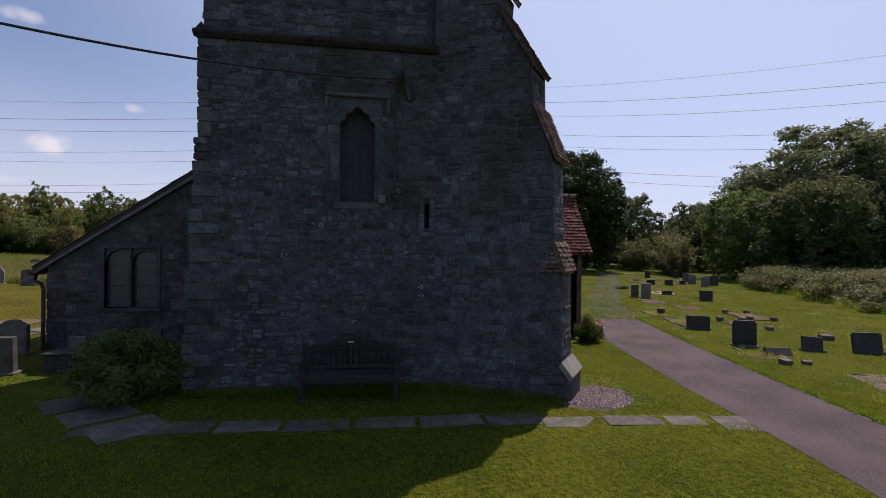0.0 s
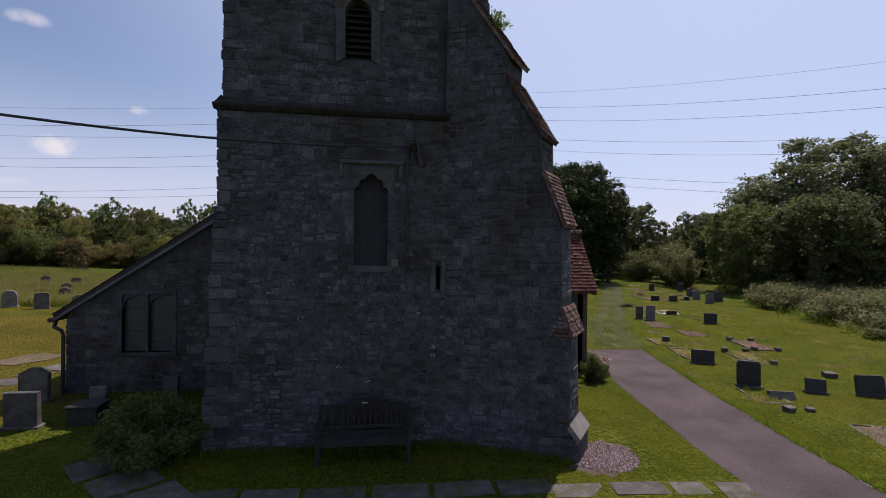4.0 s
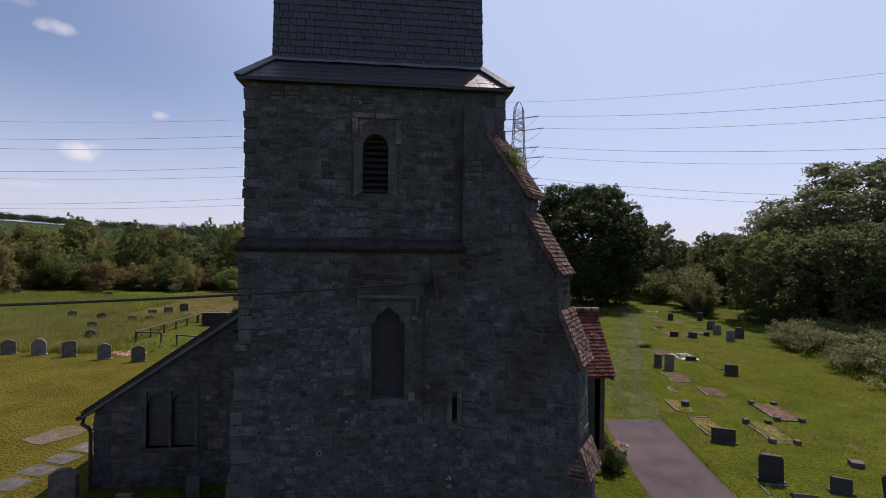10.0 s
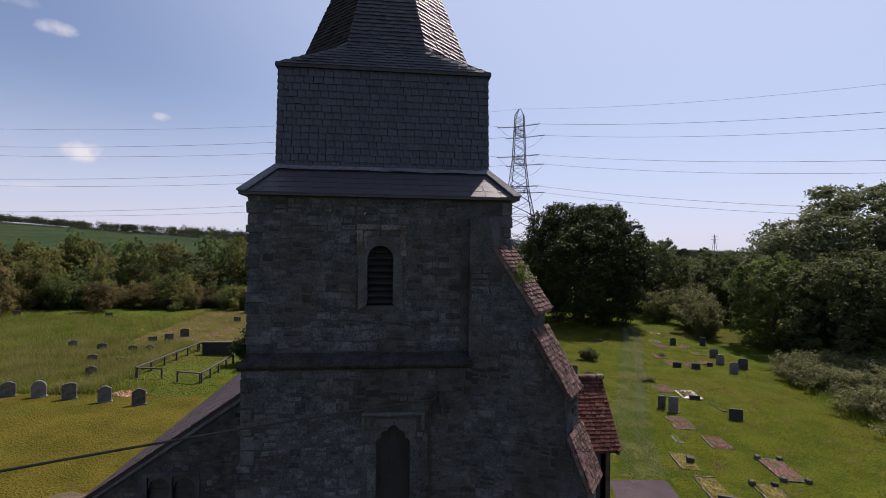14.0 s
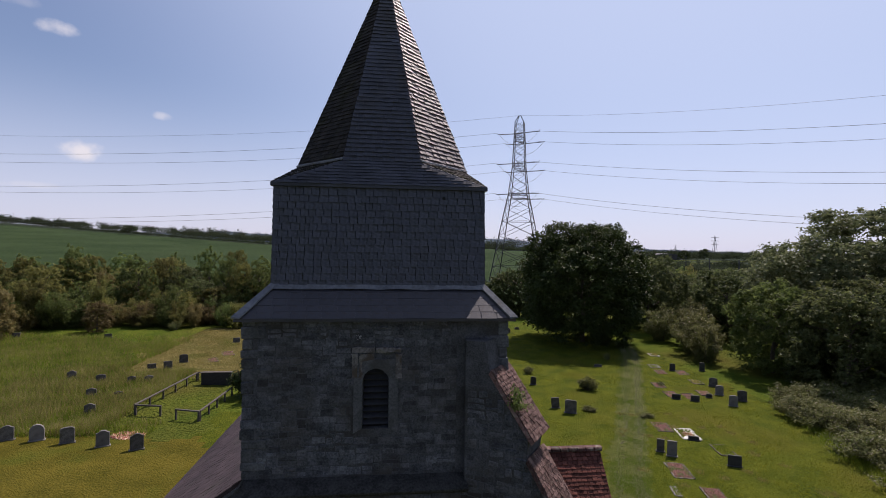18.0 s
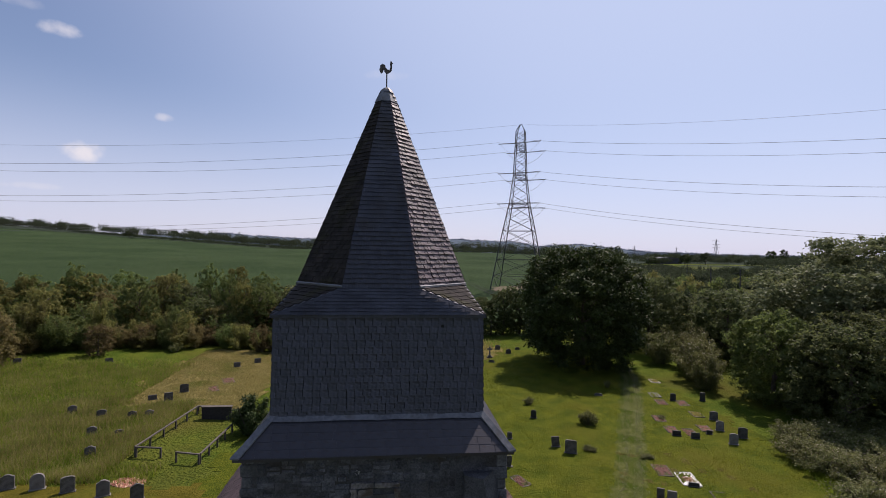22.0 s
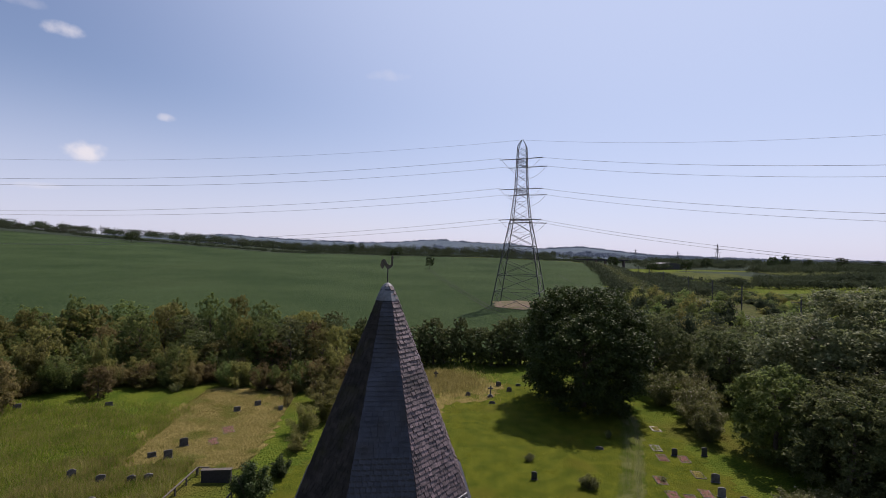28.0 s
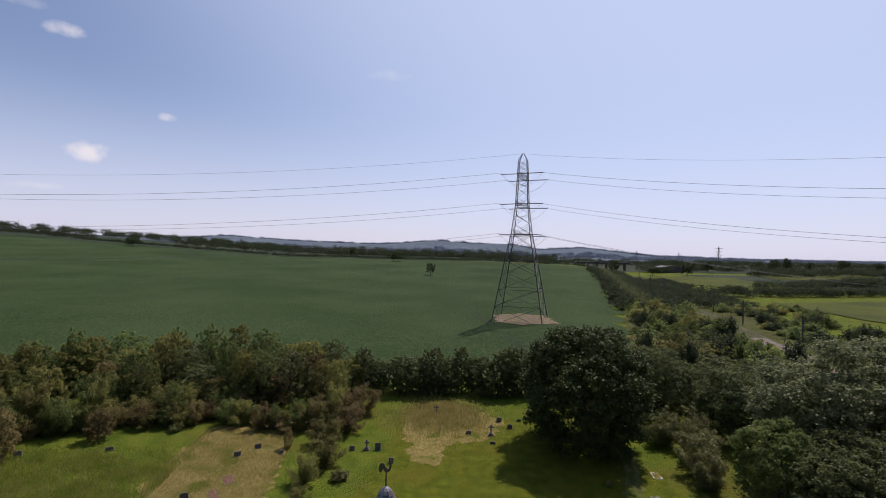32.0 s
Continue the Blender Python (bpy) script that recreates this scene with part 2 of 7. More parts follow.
OLD_WOOD = mat("porch_oak", (0.05, 0.035, 0.025), (0.10, 0.075, 0.055), 4.0, 0.8, 0.4, 40, 0.008, vary=0.1)
BRASS = mat("brass_plaque", (0.45, 0.43, 0.38), (0.6, 0.57, 0.5), 20, 0.35, 0.05, vary=0, metal=0.7)
TARMAC = mat("tarmac", (0.048, 0.036, 0.037), (0.104, 0.080, 0.082), 0.9, 0.92, 1.0, 55, 0.012, grain=2.2, vary=0, spec=0.15, stain=(0.35, (0.10, 0.082, 0.082), 0.60, 0.85), coords="World")
SLAB = mat("paving_slab", (0.050, 0.044, 0.041), (0.125, 0.108, 0.102), 5.5, 0.95, 0.7, 45, 0.012, grain=1.3, vary=0.25, stain=(3, (0.055, 0.062, 0.03), 0.48, 0.66), coords="World")
GRAVEL = mat("pink_gravel", (0.22, 0.155, 0.14), (0.52, 0.42, 0.39), 30, 0.9, 0.6, 90, 0.01, vary=0.5, island=True)
GRAVEL_BED = mat("gravel_fines", (0.055, 0.036, 0.028), (0.14, 0.10, 0.088), 25, 0.95, 0.9, 80, 0.02, grain=1.2, vary=0, coords="World")
LAWN = mat("mown_grass", (0.036, 0.054, 0.0045), (0.094, 0.105, 0.0100), 0.7, 0.95, 1.0, 13, 0.10, grain=1.5, vary=0, spec=0.05, coords="World", stain=(0.16, (0.084, 0.080, 0.010), 0.52, 0.72))
DRY_LAWN = mat("yellowing_grass", (0.060, 0.055, 0.0065), (0.114, 0.094, 0.0135), 0.6, 0.95, 1.0, 12, 0.10, grain=1.4, vary=0, spec=0.05, coords="World", stain=(0.2, (0.060, 0.078, 0.009), 0.52, 0.68))
MEADOW = mat("rough_meadow", (0.045, 0.078, 0.008), (0.102, 0.124, 0.015), 0.35, 1.0, 1.0, 5.5, 0.3, grain=1.4, vary=0, spec=0.05, coords="World", stain=(0.10, (0.088, 0.084, 0.017), 0.5, 0.7))
DRY = mat("cut_hay", (0.088, 0.076, 0.020), (0.190, 0.150, 0.055), 0.9, 1.0, 1.0, 6, grain=1.6, dist=0.08, vary=0, spec=0.05, coords="World", stain=(0.45, (0.055, 0.066, 0.008), 0.52, 0.64))
EARTH = mat("bare_earth", (0.085, 0.062, 0.036), (0.15, 0.112, 0.075), 1.2, 1.0, 0.8, 20, 0.05, grain=1.2, vary=0, coords="World", stain=(0.8, (0.06, 0.066, 0.01), 0.50, 0.62))
WORN = mat("trodden_grass", (0.042, 0.057, 0.008), (0.108, 0.112, 0.034), 2.2, 1.0, 1.0, 16, 0.06, grain=1.9, vary=0, spec=0.05, coords="World", stain=(0.6, (0.042, 0.060, 0.006), 0.44, 0.58))
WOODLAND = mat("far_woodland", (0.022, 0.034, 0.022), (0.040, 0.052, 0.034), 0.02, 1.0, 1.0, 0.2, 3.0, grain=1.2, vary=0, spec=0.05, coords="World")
ROUGH = mat("rough_scrub", (0.030, 0.040, 0.010), (0.070, 0.074, 0.024), 0.12, 1.0, 1.0, 1.2, 0.5, grain=1.5, vary=0, spec=0.05, coords="World", stain=(0.06, (0.045, 0.038, 0.018), 0.5, 0.7))
# aerial haze is mixed into this base colour as blue-grey
HILLS = mat("haze_painted_hillside", (0.070, 0.092, 0.115), (0.100, 0.125, 0.150), 0.008, 1.0, 0.5, 0.05, 6.0, grain=1.4, vary=0, spec=0.0, coords="World")
WHEEL = mat("wheel_line", (0.006, 0.010, 0.003), (0.012, 0.018, 0.006), 0.5, 1.0, 0.5, 4, 0.1, vary=0, coords="World")
CROP = mat("green_crop", (0.015, 0.031, 0.0095), (0.037, 0.058, 0.022), 0.02, 1.0, 0.8, 1.8, 0.35, grain=1.8, vary=0, spec=0.05, coords="World", stain=(0.012, (0.031, 0.046, 0.017), 0.55, 0.85))
PASTURE = mat("pasture", (0.038, 0.050, 0.010), (0.066, 0.072, 0.017), 0.05, 1.0, 0.8, 1.5, 0.2, grain=1.4, vary=0, spec=0.05, coords="World", stain=(0.03, (0.036, 0.047, 0.012), 0.5, 0.65))
BALLAST = mat("track_ballast", (0.085, 0.064, 0.058), (0.165, 0.125, 0.112), 0.8, 1.0, 0.5, 6, 0.1, grain=1.2, vary=0, coords="World")
BARK = mat("bark", (0.05, 0.04, 0.03), (0.11, 0.09, 0.07), 4.0, 0.95, 0.8, 25, 0.03, vary=0.2)
STEEL = mat("galvanised_steel", (0.030, 0.032, 0.037), (0.058, 0.060, 0.066), 0.8, 0.6, 0.0, vary=0.1, metal=0.3)
WIRE = mat("aluminium_cable", (0.10, 0.10, 0.105), (0.14, 0.14, 0.145), 0.5, 0.6, 0.0, vary=0)
GRANITE = mat("grey_headstone", (0.060, 0.056, 0.052), (0.135, 0.127, 0.117), 5.0, 0.8, 0.4, 40, 0.008, grain=1.0, vary=0.3, spec=0.2, stain=(3.0, (0.062, 0.060, 0.042), 0.50, 0.68))
PALE_STONE = mat("pale_headstone", (0.1080, 0.1008, 0.0922), (0.1872, 0.1764, 0.1620), 4.0, 0.8, 0.3, 40, 0.006, vary=0.2, stain=(2.5, (0.16, 0.145, 0.12), 0.52, 0.72))
WHITE_STONE = mat("white_marble", (0.42, 0.40, 0.38), (0.62, 0.60, 0.58), 6.0, 0.7, 0.2, 30, 0.004, grain=1.0, vary=0.15, stain=(5, (0.22, 0.18, 0.14), 0.52, 0.66))
BLACK_STONE = mat("dark_granite", (0.019, 0.019, 0.019), (0.042, 0.042, 0.040), 8.0, 0.6, 0.2, 60, 0.003, vary=0.25, spec=0.3, stain=(4.0, (0.040, 0.042, 0.030), 0.54, 0.70))
RED_CHIP = mat("red_chippings", (0.075, 0.034, 0.027), (0.185, 0.082, 0.068), 9.0, 0.95, 0.9, 50, 0.03, grain=1.5, vary=0.2, stain=(2.2, (0.055, 0.062, 0.014), 0.50, 0.62), coords="World")
GLASS = mat("dull_leaded_glass", (0.034, 0.036, 0.045), (0.060, 0.063, 0.074), 6.0, 0.25, 0.15, 30, 0.004, vary=0.1, spec=0.5)
RAG_BROWN = mat("brown_rubble", (0.058, 0.052, 0.047), (0.135, 0.120, 0.108), 4.0, 0.95, 0.8, 26, 0.03, vary=0.35, spec=0.1, grain=1.0, island=True, stain=(1.1, (0.040, 0.034, 0.03), 0.52, 0.66), coords="World")
LICHEN = mat("lichen", (0.22, 0.22, 0.21), (0.42, 0.42, 0.40), 30, 0.95, 0.3, 90, 0.003, vary=0.2)
STRING = mat("mossy_dark_stone", (0.026, 0.025, 0.023), (0.058, 0.056, 0.052), 4.0, 0.95, 0.8, 24, 0.02, grain=1.1, vary=0, spec=0.05, coords="World")
AISLE_SLATE = mat("purple_slate", (0.034, 0.024, 0.026), (0.070, 0.050, 0.052), 1.2, 0.7, 0.4, 30, 0.008, vary=0.2, spec=0.2, island=True, stain=(0.6, (0.05, 0.044, 0.036), 0.55, 0.7))
KERB = mat("sunken_kerb", (0.070, 0.062, 0.052), (0.150, 0.135, 0.115), 6.0, 0.9, 0.5, 40, 0.01, grain=1.2, vary=0.3, spec=0.1, stain=(4, (0.055, 0.058, 0.024), 0.50, 0.64))
# brown moss for the broaches; also shade coloured into spire faces 6 and 7
MOSS_SHADE_SHINGLE = mat("mossy_shade_shingle", (0.019, 0.017, 0.016), (0.042, 0.036, 0.032), 3.0, 0.85, 0.8, 40, 0.01, vary=0.22, spec=0.1, island=True, stain=(1.6, (0.030, 0.028, 0.016), 0.5, 0.66))
# paler, redder copy: sunlight put into the colour of the sunward spire faces
RED_SHINGLE = mat("sunlit_side_shingle", (0.044, 0.031, 0.034), (0.112, 0.080, 0.086), 4.0, 0.55, 0.8, 45, 0.01, grain=1.1, vary=0.4, spec=0.45, island=True, stain=(1.2, (0.034, 0.023, 0.023), 0.5, 0.68))
FLOWERS = mat("flower_heads", (0.35, 0.06, 0.05), (0.6, 0.45, 0.3), 9.0, 0.8, 0.2, 60, 0.01, vary=0.3, island=True)


def leafmat(name, a, b, vary=0.28, see=0.45, rough=0.62, plant_vary=0.3):
    return mat(name, a, b, 0.5, rough, 0.0, 3.0, vary=vary, island=True, see=see, spec=0.2, plant_vary=plant_vary)


L_OAK = leafmat("oak_leaves", (0.022, 0.039, 0.009), (0.058, 0.086, 0.022), see=0.25, plant_vary=0.1)
L_ASH = leafmat("ash_leaves", (0.082, 0.108, 0.042), (0.20, 0.22, 0.108), plant_vary=0.05)
L_GREEN = leafmat("green_leaves", (0.080, 0.115, 0.030), (0.152, 0.180, 0.056), see=0.6)
L_OLIVE = leafmat("olive_leaves", (0.130, 0.136, 0.036), (0.215, 0.198, 0.064), see=0.6)
L_BROWN = leafmat("brown_leaves", (0.140, 0.112, 0.046), (0.205, 0.160, 0.068), see=0.6)
L_YELLOW = leafmat("yellow_blossom", (0.2700, 0.1680, 0.0090), (0.3600, 0.2400, 0.0120))
L_BRAMBLE = leafmat("bramble_leaves", (0.090, 0.105, 0.030), (0.185, 0.182, 0.072), plant_vary=0.15)
L_HEDGE = leafmat("hedgerow_leaves", (0.052, 0.070, 0.024), (0.122, 0.138, 0.052), see=0.52, plant_vary=0.15)
BLOSSOM = leafmat("pale_blossom", (0.30, 0.27, 0.19), (0.48, 0.44, 0.34))
# leaf colour with the blue of distance haze painted in
L_HILL = leafmat("haze_painted_leaves", (0.110, 0.140, 0.185), (0.145, 0.175, 0.225), 0.08, 0.2, 1.0, plant_vary=0)
L_FAR = leafmat("far_leaves", (0.027, 0.040, 0.021), (0.058, 0.073, 0.037), 0.2, 0.4, 1.0, 0.1)
GRASS = leafmat("grass_blades", (0.105, 0.165, 0.014), (0.205, 0.248, 0.030), 0.3, 0.55, plant_vary=0)
LAWN_BLADE = leafmat("lawn_blades", (0.120, 0.150, 0.012), (0.250, 0.250, 0.030), 0.4, 0.55, plant_vary=0)
CLIPPINGS = leafmat("dry_clippings", (0.24, 0.23, 0.15), (0.38, 0.36, 0.25), 0.3, 0.3, plant_vary=0)
DRY_GRASS = leafmat("seeding_grass", (0.19, 0.165, 0.05), (0.30, 0.26, 0.10), 0.3, 0.55, plant_vary=0)


# ---- mesh helpers ----
def mesh_ob(name, verts, faces, material, parent=None, label="", smooth=False):
    me = bpy.data.meshes.new(name)
    me.from_pydata([tuple(v) for v in verts], [], faces)
    me.materials.append(material)
    ob = new(name, me)
    if smooth:
        me.polygons.foreach_set("use_smooth", [True] * len(me.polygons))
    if parent:
        ob.parent = parent
    if label:
        ob["label"] = label
    return ob


def quads_ob(name, v, material, parent=None, label=""):
    """One mesh of n separate faces of k corners from an array of shape (n, k, 3)."""
    n, k = v.shape[:2]
    me = bpy.data.meshes.new(name)
    me.vertices.add(n * k), me.loops.add(n * k), me.polygons.add(n)
    me.vertices.foreach_set("co", np.ascontiguousarray(v, dtype=np.float32).ravel())
    me.loops.foreach_set("vertex_index", np.arange(n * k, dtype=np.int32))
    me.polygons.foreach_set("loop_start", np.arange(0, n * k, k, dtype=np.int32))
    me.polygons.foreach_set("loop_total", np.full(n, k, dtype=np.int32))
    me.update(calc_edges=True)
    me.materials.append(material)
    ob = new(name, me)
    if parent:
        ob.parent = parent
    if label:
        ob["label"] = label
    return ob


def part(name, bm, material, parent, label=""):
    me = bpy.data.meshes.new(name)
    bmesh.ops.recalc_face_normals(bm, faces=bm.faces)
    bm.to_mesh(me)
    bm.free()
    me.materials.append(material)
    ob = new(name, me)
    if parent:
        ob.parent = parent
    if label:
        ob["label"] = label
    return ob


def piece(name, mesh, parent, m=None):
    ob = new(name, mesh)
    ob.parent = parent
    if m is not None:
        ob.matrix_basis = m
    return ob


def thing(name, m=None, label="", category="", group="", kind=""):
    ob = new(name)
    ob.empty_display_size = 0.2
    if m is not None:
        ob.matrix_basis = m
    return tagged(ob, label, category, group, kind)


def box(bm, x0, x1, y0, y1, z0, z1, bevel=0.0, m=None):
    vs = [bm.verts.new((x, y, z)) for x in (x0, x1) for y in (y0, y1) for z in (z0, z1)]
    fs = [(0, 1, 3, 2), (4, 6, 7, 5), (0, 4, 5, 1), (2, 3, 7, 6), (0, 2, 6, 4), (1, 5, 7, 3)]
    faces = [bm.faces.new([vs[i] for i in f]) for f in fs]
    if bevel:
        es = {e for f in faces for e in f.edges}
        r = bmesh.ops.bevel(bm, geom=list(es), offset=bevel, segments=1, affect="EDGES")
        vs = list({v for f in r["faces"] for v in f.verts} | {v for v in vs if v.is_valid})
    if m is not None:
        for v in vs:
            v.co = m @ v.co
    return vs


def bx(x0, x1, y0, y1, z0, z1, bevel=0.0, m=None):
    bm = bmesh.new()
    box(bm, x0, x1, y0, y1, z0, z1, bevel, m)
    return bm


def prism(outline, y0, y1, bevel=0.0):
    """An outline in x and z, drawn through from y0 to y1."""
    bm = bmesh.new()
    a = [bm.verts.new((x, y0, z)) for x, z in outline]
    b = [bm.verts.new((x, y1, z)) for x, z in outline]
    bm.faces.new(a), bm.faces.new(b[::-1])
    n = len(a)
    for i in range(n):
        bm.faces.new((a[i], b[i], b[(i + 1) % n], a[(i + 1) % n]))
    if bevel:
        es = [e for e in bm.edges if abs(e.verts[0].co.y - e.verts[1].co.y) < 1e-6]
        bmesh.ops.bevel(bm, geom=es, offset=bevel, segments=1, affect="EDGES")
    return bm


def tube(bm, p, q, r, sides=6, r2=None):
    p, q = Vector(p), Vector(q)
    d = (q - p).normalized()
    a = d.orthogonal().normalized()
    b = d.cross(a)
    r2 = r if r2 is None else r2
    ra = [bm.verts.new(p + (a * math.cos(t) + b * math.sin(t)) * r) for t in [2 * math.pi * i / sides for i in range(sides)]]
    rb = [bm.verts.new(q + (a * math.cos(t) + b * math.sin(t)) * r2) for t in [2 * math.pi * i / sides for i in range(sides)]]
    for i in range(sides):
        bm.faces.new((ra[i], ra[(i + 1) % sides], rb[(i + 1) % sides], rb[i]))
    bm.faces.new(ra[::-1]), bm.faces.new(rb)


def smoothstep(a, b, x):
    t = np.clip((x - a) / (b - a), 0, 1)
    return t * t * (3 - 2 * t)


EDGE_Y, EDGE_X = [60, 88, 115, 144, 188, 318, 480, 760], [40, 46, 60, 74, 93, 147, 205, 315]


def ground_z(x, y):
    """The lie of the land: level round the church, a gentle rise to one side, a field that climbs to a hill, far wooded hills."""
    x, y = np.asarray(x, float), np.asarray(y, float)
    near = 0.034 * np.clip(-x - 6, 0, 60) * smoothstep(8, 26, y)
    r = smoothstep(90, 600, y)
    crop = 1 - smoothstep(-20, 40, x - np.interp(y, EDGE_Y, EDGE_X))
    field = r * (5.5 + 7.0 * crop + 0.064 * np.clip(-x - 150, 0, 700) - 0.03 * np.clip(x - 120, 0, 160)) * (1 - smoothstep(900, 2000, y))
    ridge = np.interp(x * 2350 / np.maximum(y, 1300), [-1900, -1490, -1000, -826, -500, -150, 0, 137, 224, 370, 606, 726, 970, 1063, 1345, 1900, 3000], [52, 60, 62, 74, 56, 48, 55, 68, 73, 62, 60, 36, 51, 42, 14, 2, 0])
    return near * (1 - 0.5 * r) + field + smoothstep(1300, 2350, y) * ridge


def gz(x, y):
    return float(ground_z(x, y))


def sheet(name, xs, ys, material, lift=0.0, parent=None, kind="structure", label="", keep=None, category=""):
    X, Y = np.meshgrid(xs, ys)
    Z = ground_z(X, Y) + lift
    v = np.stack([X, Y, Z], -1).reshape(-1, 3)
    nx = len(xs)
    f = []
    for j in range(len(ys) - 1):
        for i in range(nx - 1):
            if keep is None or keep((xs[i] + xs[i + 1]) / 2, (ys[j] + ys[j + 1]) / 2):
                a = j * nx + i
                f.append((a, a + 1, a + nx + 1, a + nx))
    ob = mesh_ob(name, v, f, material, parent, smooth=True)
    return tagged(ob, label, category, "", kind)


def patch(name, outline, material, lift=0.02, rag=0.0, step=0.6, label="", category="", kind="structure", seed=1):
    """A flat-lying area with an uneven edge, laid on the ground."""
    rng = random.Random(seed)
    pts = []
    n = len(outline)
    for i in range(n):
        p, q = Vector(outline[i]), Vector(outline[(i + 1) % n])
        k = max(1, int((q - p).length / step))
        for j in range(k):
            c = p.lerp(q, j / k)
            pts.append((c.x + rng.uniform(-rag, rag), c.y + rng.uniform(-rag, rag)))
    bm = bmesh.new()
    vs = [bm.verts.new((x, y, 0)) for x, y in pts]
    es = [bm.edges.new((vs[i], vs[(i + 1) % len(vs)])) for i in range(len(vs))]
    bmesh.ops.triangle_fill(bm, edges=es, use_beauty=True)
    for v in bm.verts:
        v.co.z = gz(v.co.x, v.co.y) + lift
    bmesh.ops.recalc_face_normals(bm, faces=bm.faces)
    if bm.faces and sum(f.normal.z for f in bm.faces) < 0:
        bmesh.ops.reverse_faces(bm, faces=bm.faces)
    me = bpy.data.meshes.new(name)
    bm.to_mesh(me)
    bm.free()
    me.materials.append(material)
    return tagged(new(name, me), label, category, "", kind)

# ---- ground ----
def spaced(*runs):
    out = []
    for a, b, n in runs:
        out += list(np.linspace(a, b, n, endpoint=False))
    return out + [runs[-1][1]]


ground = sheet("ground", spaced((-4600, -800, 12), (-800, -120, 24), (-120, -66, 10), (-66, -6, 40), (-6, 60, 24), (60, 300, 30), (300, 1200, 24), (1200, 4600, 14)),
               spaced((-900, -40, 10), (-40, 8, 12), (8, 26, 12), (26, 90, 32), (90, 620, 60), (620, 1300, 16), (1300, 2500, 24), (2500, 4300, 6)), MEADOW, label="uneven rough grassland spreading to the horizon", category="ground")
LAWN_EDGE = [(-30, -30), (40, -30), (34, 16), (27, 30), (28, 48), (24, 60), (12, 66), (0, 62), (-4, 44), (-9, 40), (-11.2, 30), (-11.5, 27), (-23, 27.6), (-60, 26), (-60, -10)]


def inside(x, y, poly):
    hit, n = False, len(poly)
    for i in range(n):
        (xa, ya), (xb, yb) = poly[i], poly[(i + 1) % n]
        if (ya > y) != (yb > y) and x < (xb - xa) * (y - ya) / (yb - ya) + xa:
            hit = not hit
    return hit


sheet("lawn", spaced((-60, -30, 20), (-30, -6, 48), (-6, 40, 92)), spaced((-30, 8, 40), (8, 26, 48), (26, 66, 80)), LAWN, 0.03, label="short mown churchyard grass, yellowing in places", category="lawn",
      keep=lambda x, y: not (y > 9 and x < -7.5 - 0.9 * math.sin(y * 0.8) - max(0, y - 24) * 1.2) and inside(x + 0.5 * math.sin(y * 1.7) + 0.3 * math.sin(y * 4.1), y + 0.3 * math.sin(x * 2.3), LAWN_EDGE))
sheet("dry_lawn", spaced((-60, -30, 20), (-30, -6, 48)), spaced((8, 26, 48), (26, 30, 10)), DRY_LAWN, 0.034, label="yellowing mown grass beside the aisle", category="lawn",
      keep=lambda x, y: x < -7.0 - 0.9 * math.sin(y * 0.8) - max(0, y - 24) * 1.2 and y > 8.8 and inside(x, y + 0.3 * math.sin(x * 2.3), LAWN_EDGE))
patch("cut_hay_patch", [(-23, 39.5), (-16.8, 39), (-12.6, 40), (-12.2, 48), (-12.6, 56), (-15.5, 62), (-22.5, 62), (-24, 55), (-24, 46)], DRY, 0.045, 0.6, 0.7, "pale strip of cut hay among the graves", "grass")
patch("cut_hay_patch", [(2, 68), (5.5, 72), (9, 70.5), (12.3, 67.5), (14.8, 62.5), (11.8, 57.5), (6, 56), (4.2, 50.5), (1.6, 52), (1, 60)], DRY, 0.045, 0.6, 0.7, "pale patch of cut hay by the far hedge", "grass")
patch("worn_track", [(8.5, 16.7), (10.1, 16.6), (11.0, 18.6), (12.2, 21.2), (14.0, 24.6), (16.0, 28.2), (19.3, 34.3), (22.6, 40.2), (26.3, 47.6), (28.2, 54), (26.6, 54), (24.0, 47.8), (20.2, 40.3), (17.0, 34.5), (14.0, 28.3), (11.6, 24.4), (9.8, 21.3), (8.9, 18.6)], WORN, 0.036, 0.22, 0.35, "trodden pale grass track across the churchyard", "track")
patch("bare_patch", [(-12.0, 15.9), (-11.2, 15.6), (-10.5, 16.4), (-10.5, 17.1), (-11.3, 17.1), (-12.0, 16.6)], EARTH, 0.05, 0.12, 0.4, "bare brown earth patch in the lawn", "earth")
patch("tarmac_path", [(5.25, 2.5), (7.3, 2.5), (7.72, 5.2), (7.95, 6.7), (8.15, 8.0), (8.5, 9.8), (8.85, 11.6), (9.2, 13.2), (10.0, 16.45), (7.75, 16.6), (7.1, 14.0), (6.6, 11.9), (6.3, 9.9), (6.05, 8.3), (5.9, 6.9), (5.72, 5.6)], TARMAC, 0.036, 0.012, 0.2, "smooth grey tarmac church path with worn edges", "path")
patch("tarmac_path", [(5.25, 2.5), (3.4, -14), (6.0, -14), (7.3, 2.5)], TARMAC, 0.036, 0.012, 0.3, "smooth grey tarmac church path with worn edges", "path")
edging = thing("path_edging", pose(0, 0, 0), "thin pale concrete edging along the tarmac path", "edging", kind="structure")
PATH_OUT = ([2.5, 5.2, 6.7, 8.0, 9.8, 11.6, 13.2, 16.45], [7.3, 7.72, 7.95, 8.15, 8.5, 8.85, 9.2, 10.0])
erng = random.Random(77)
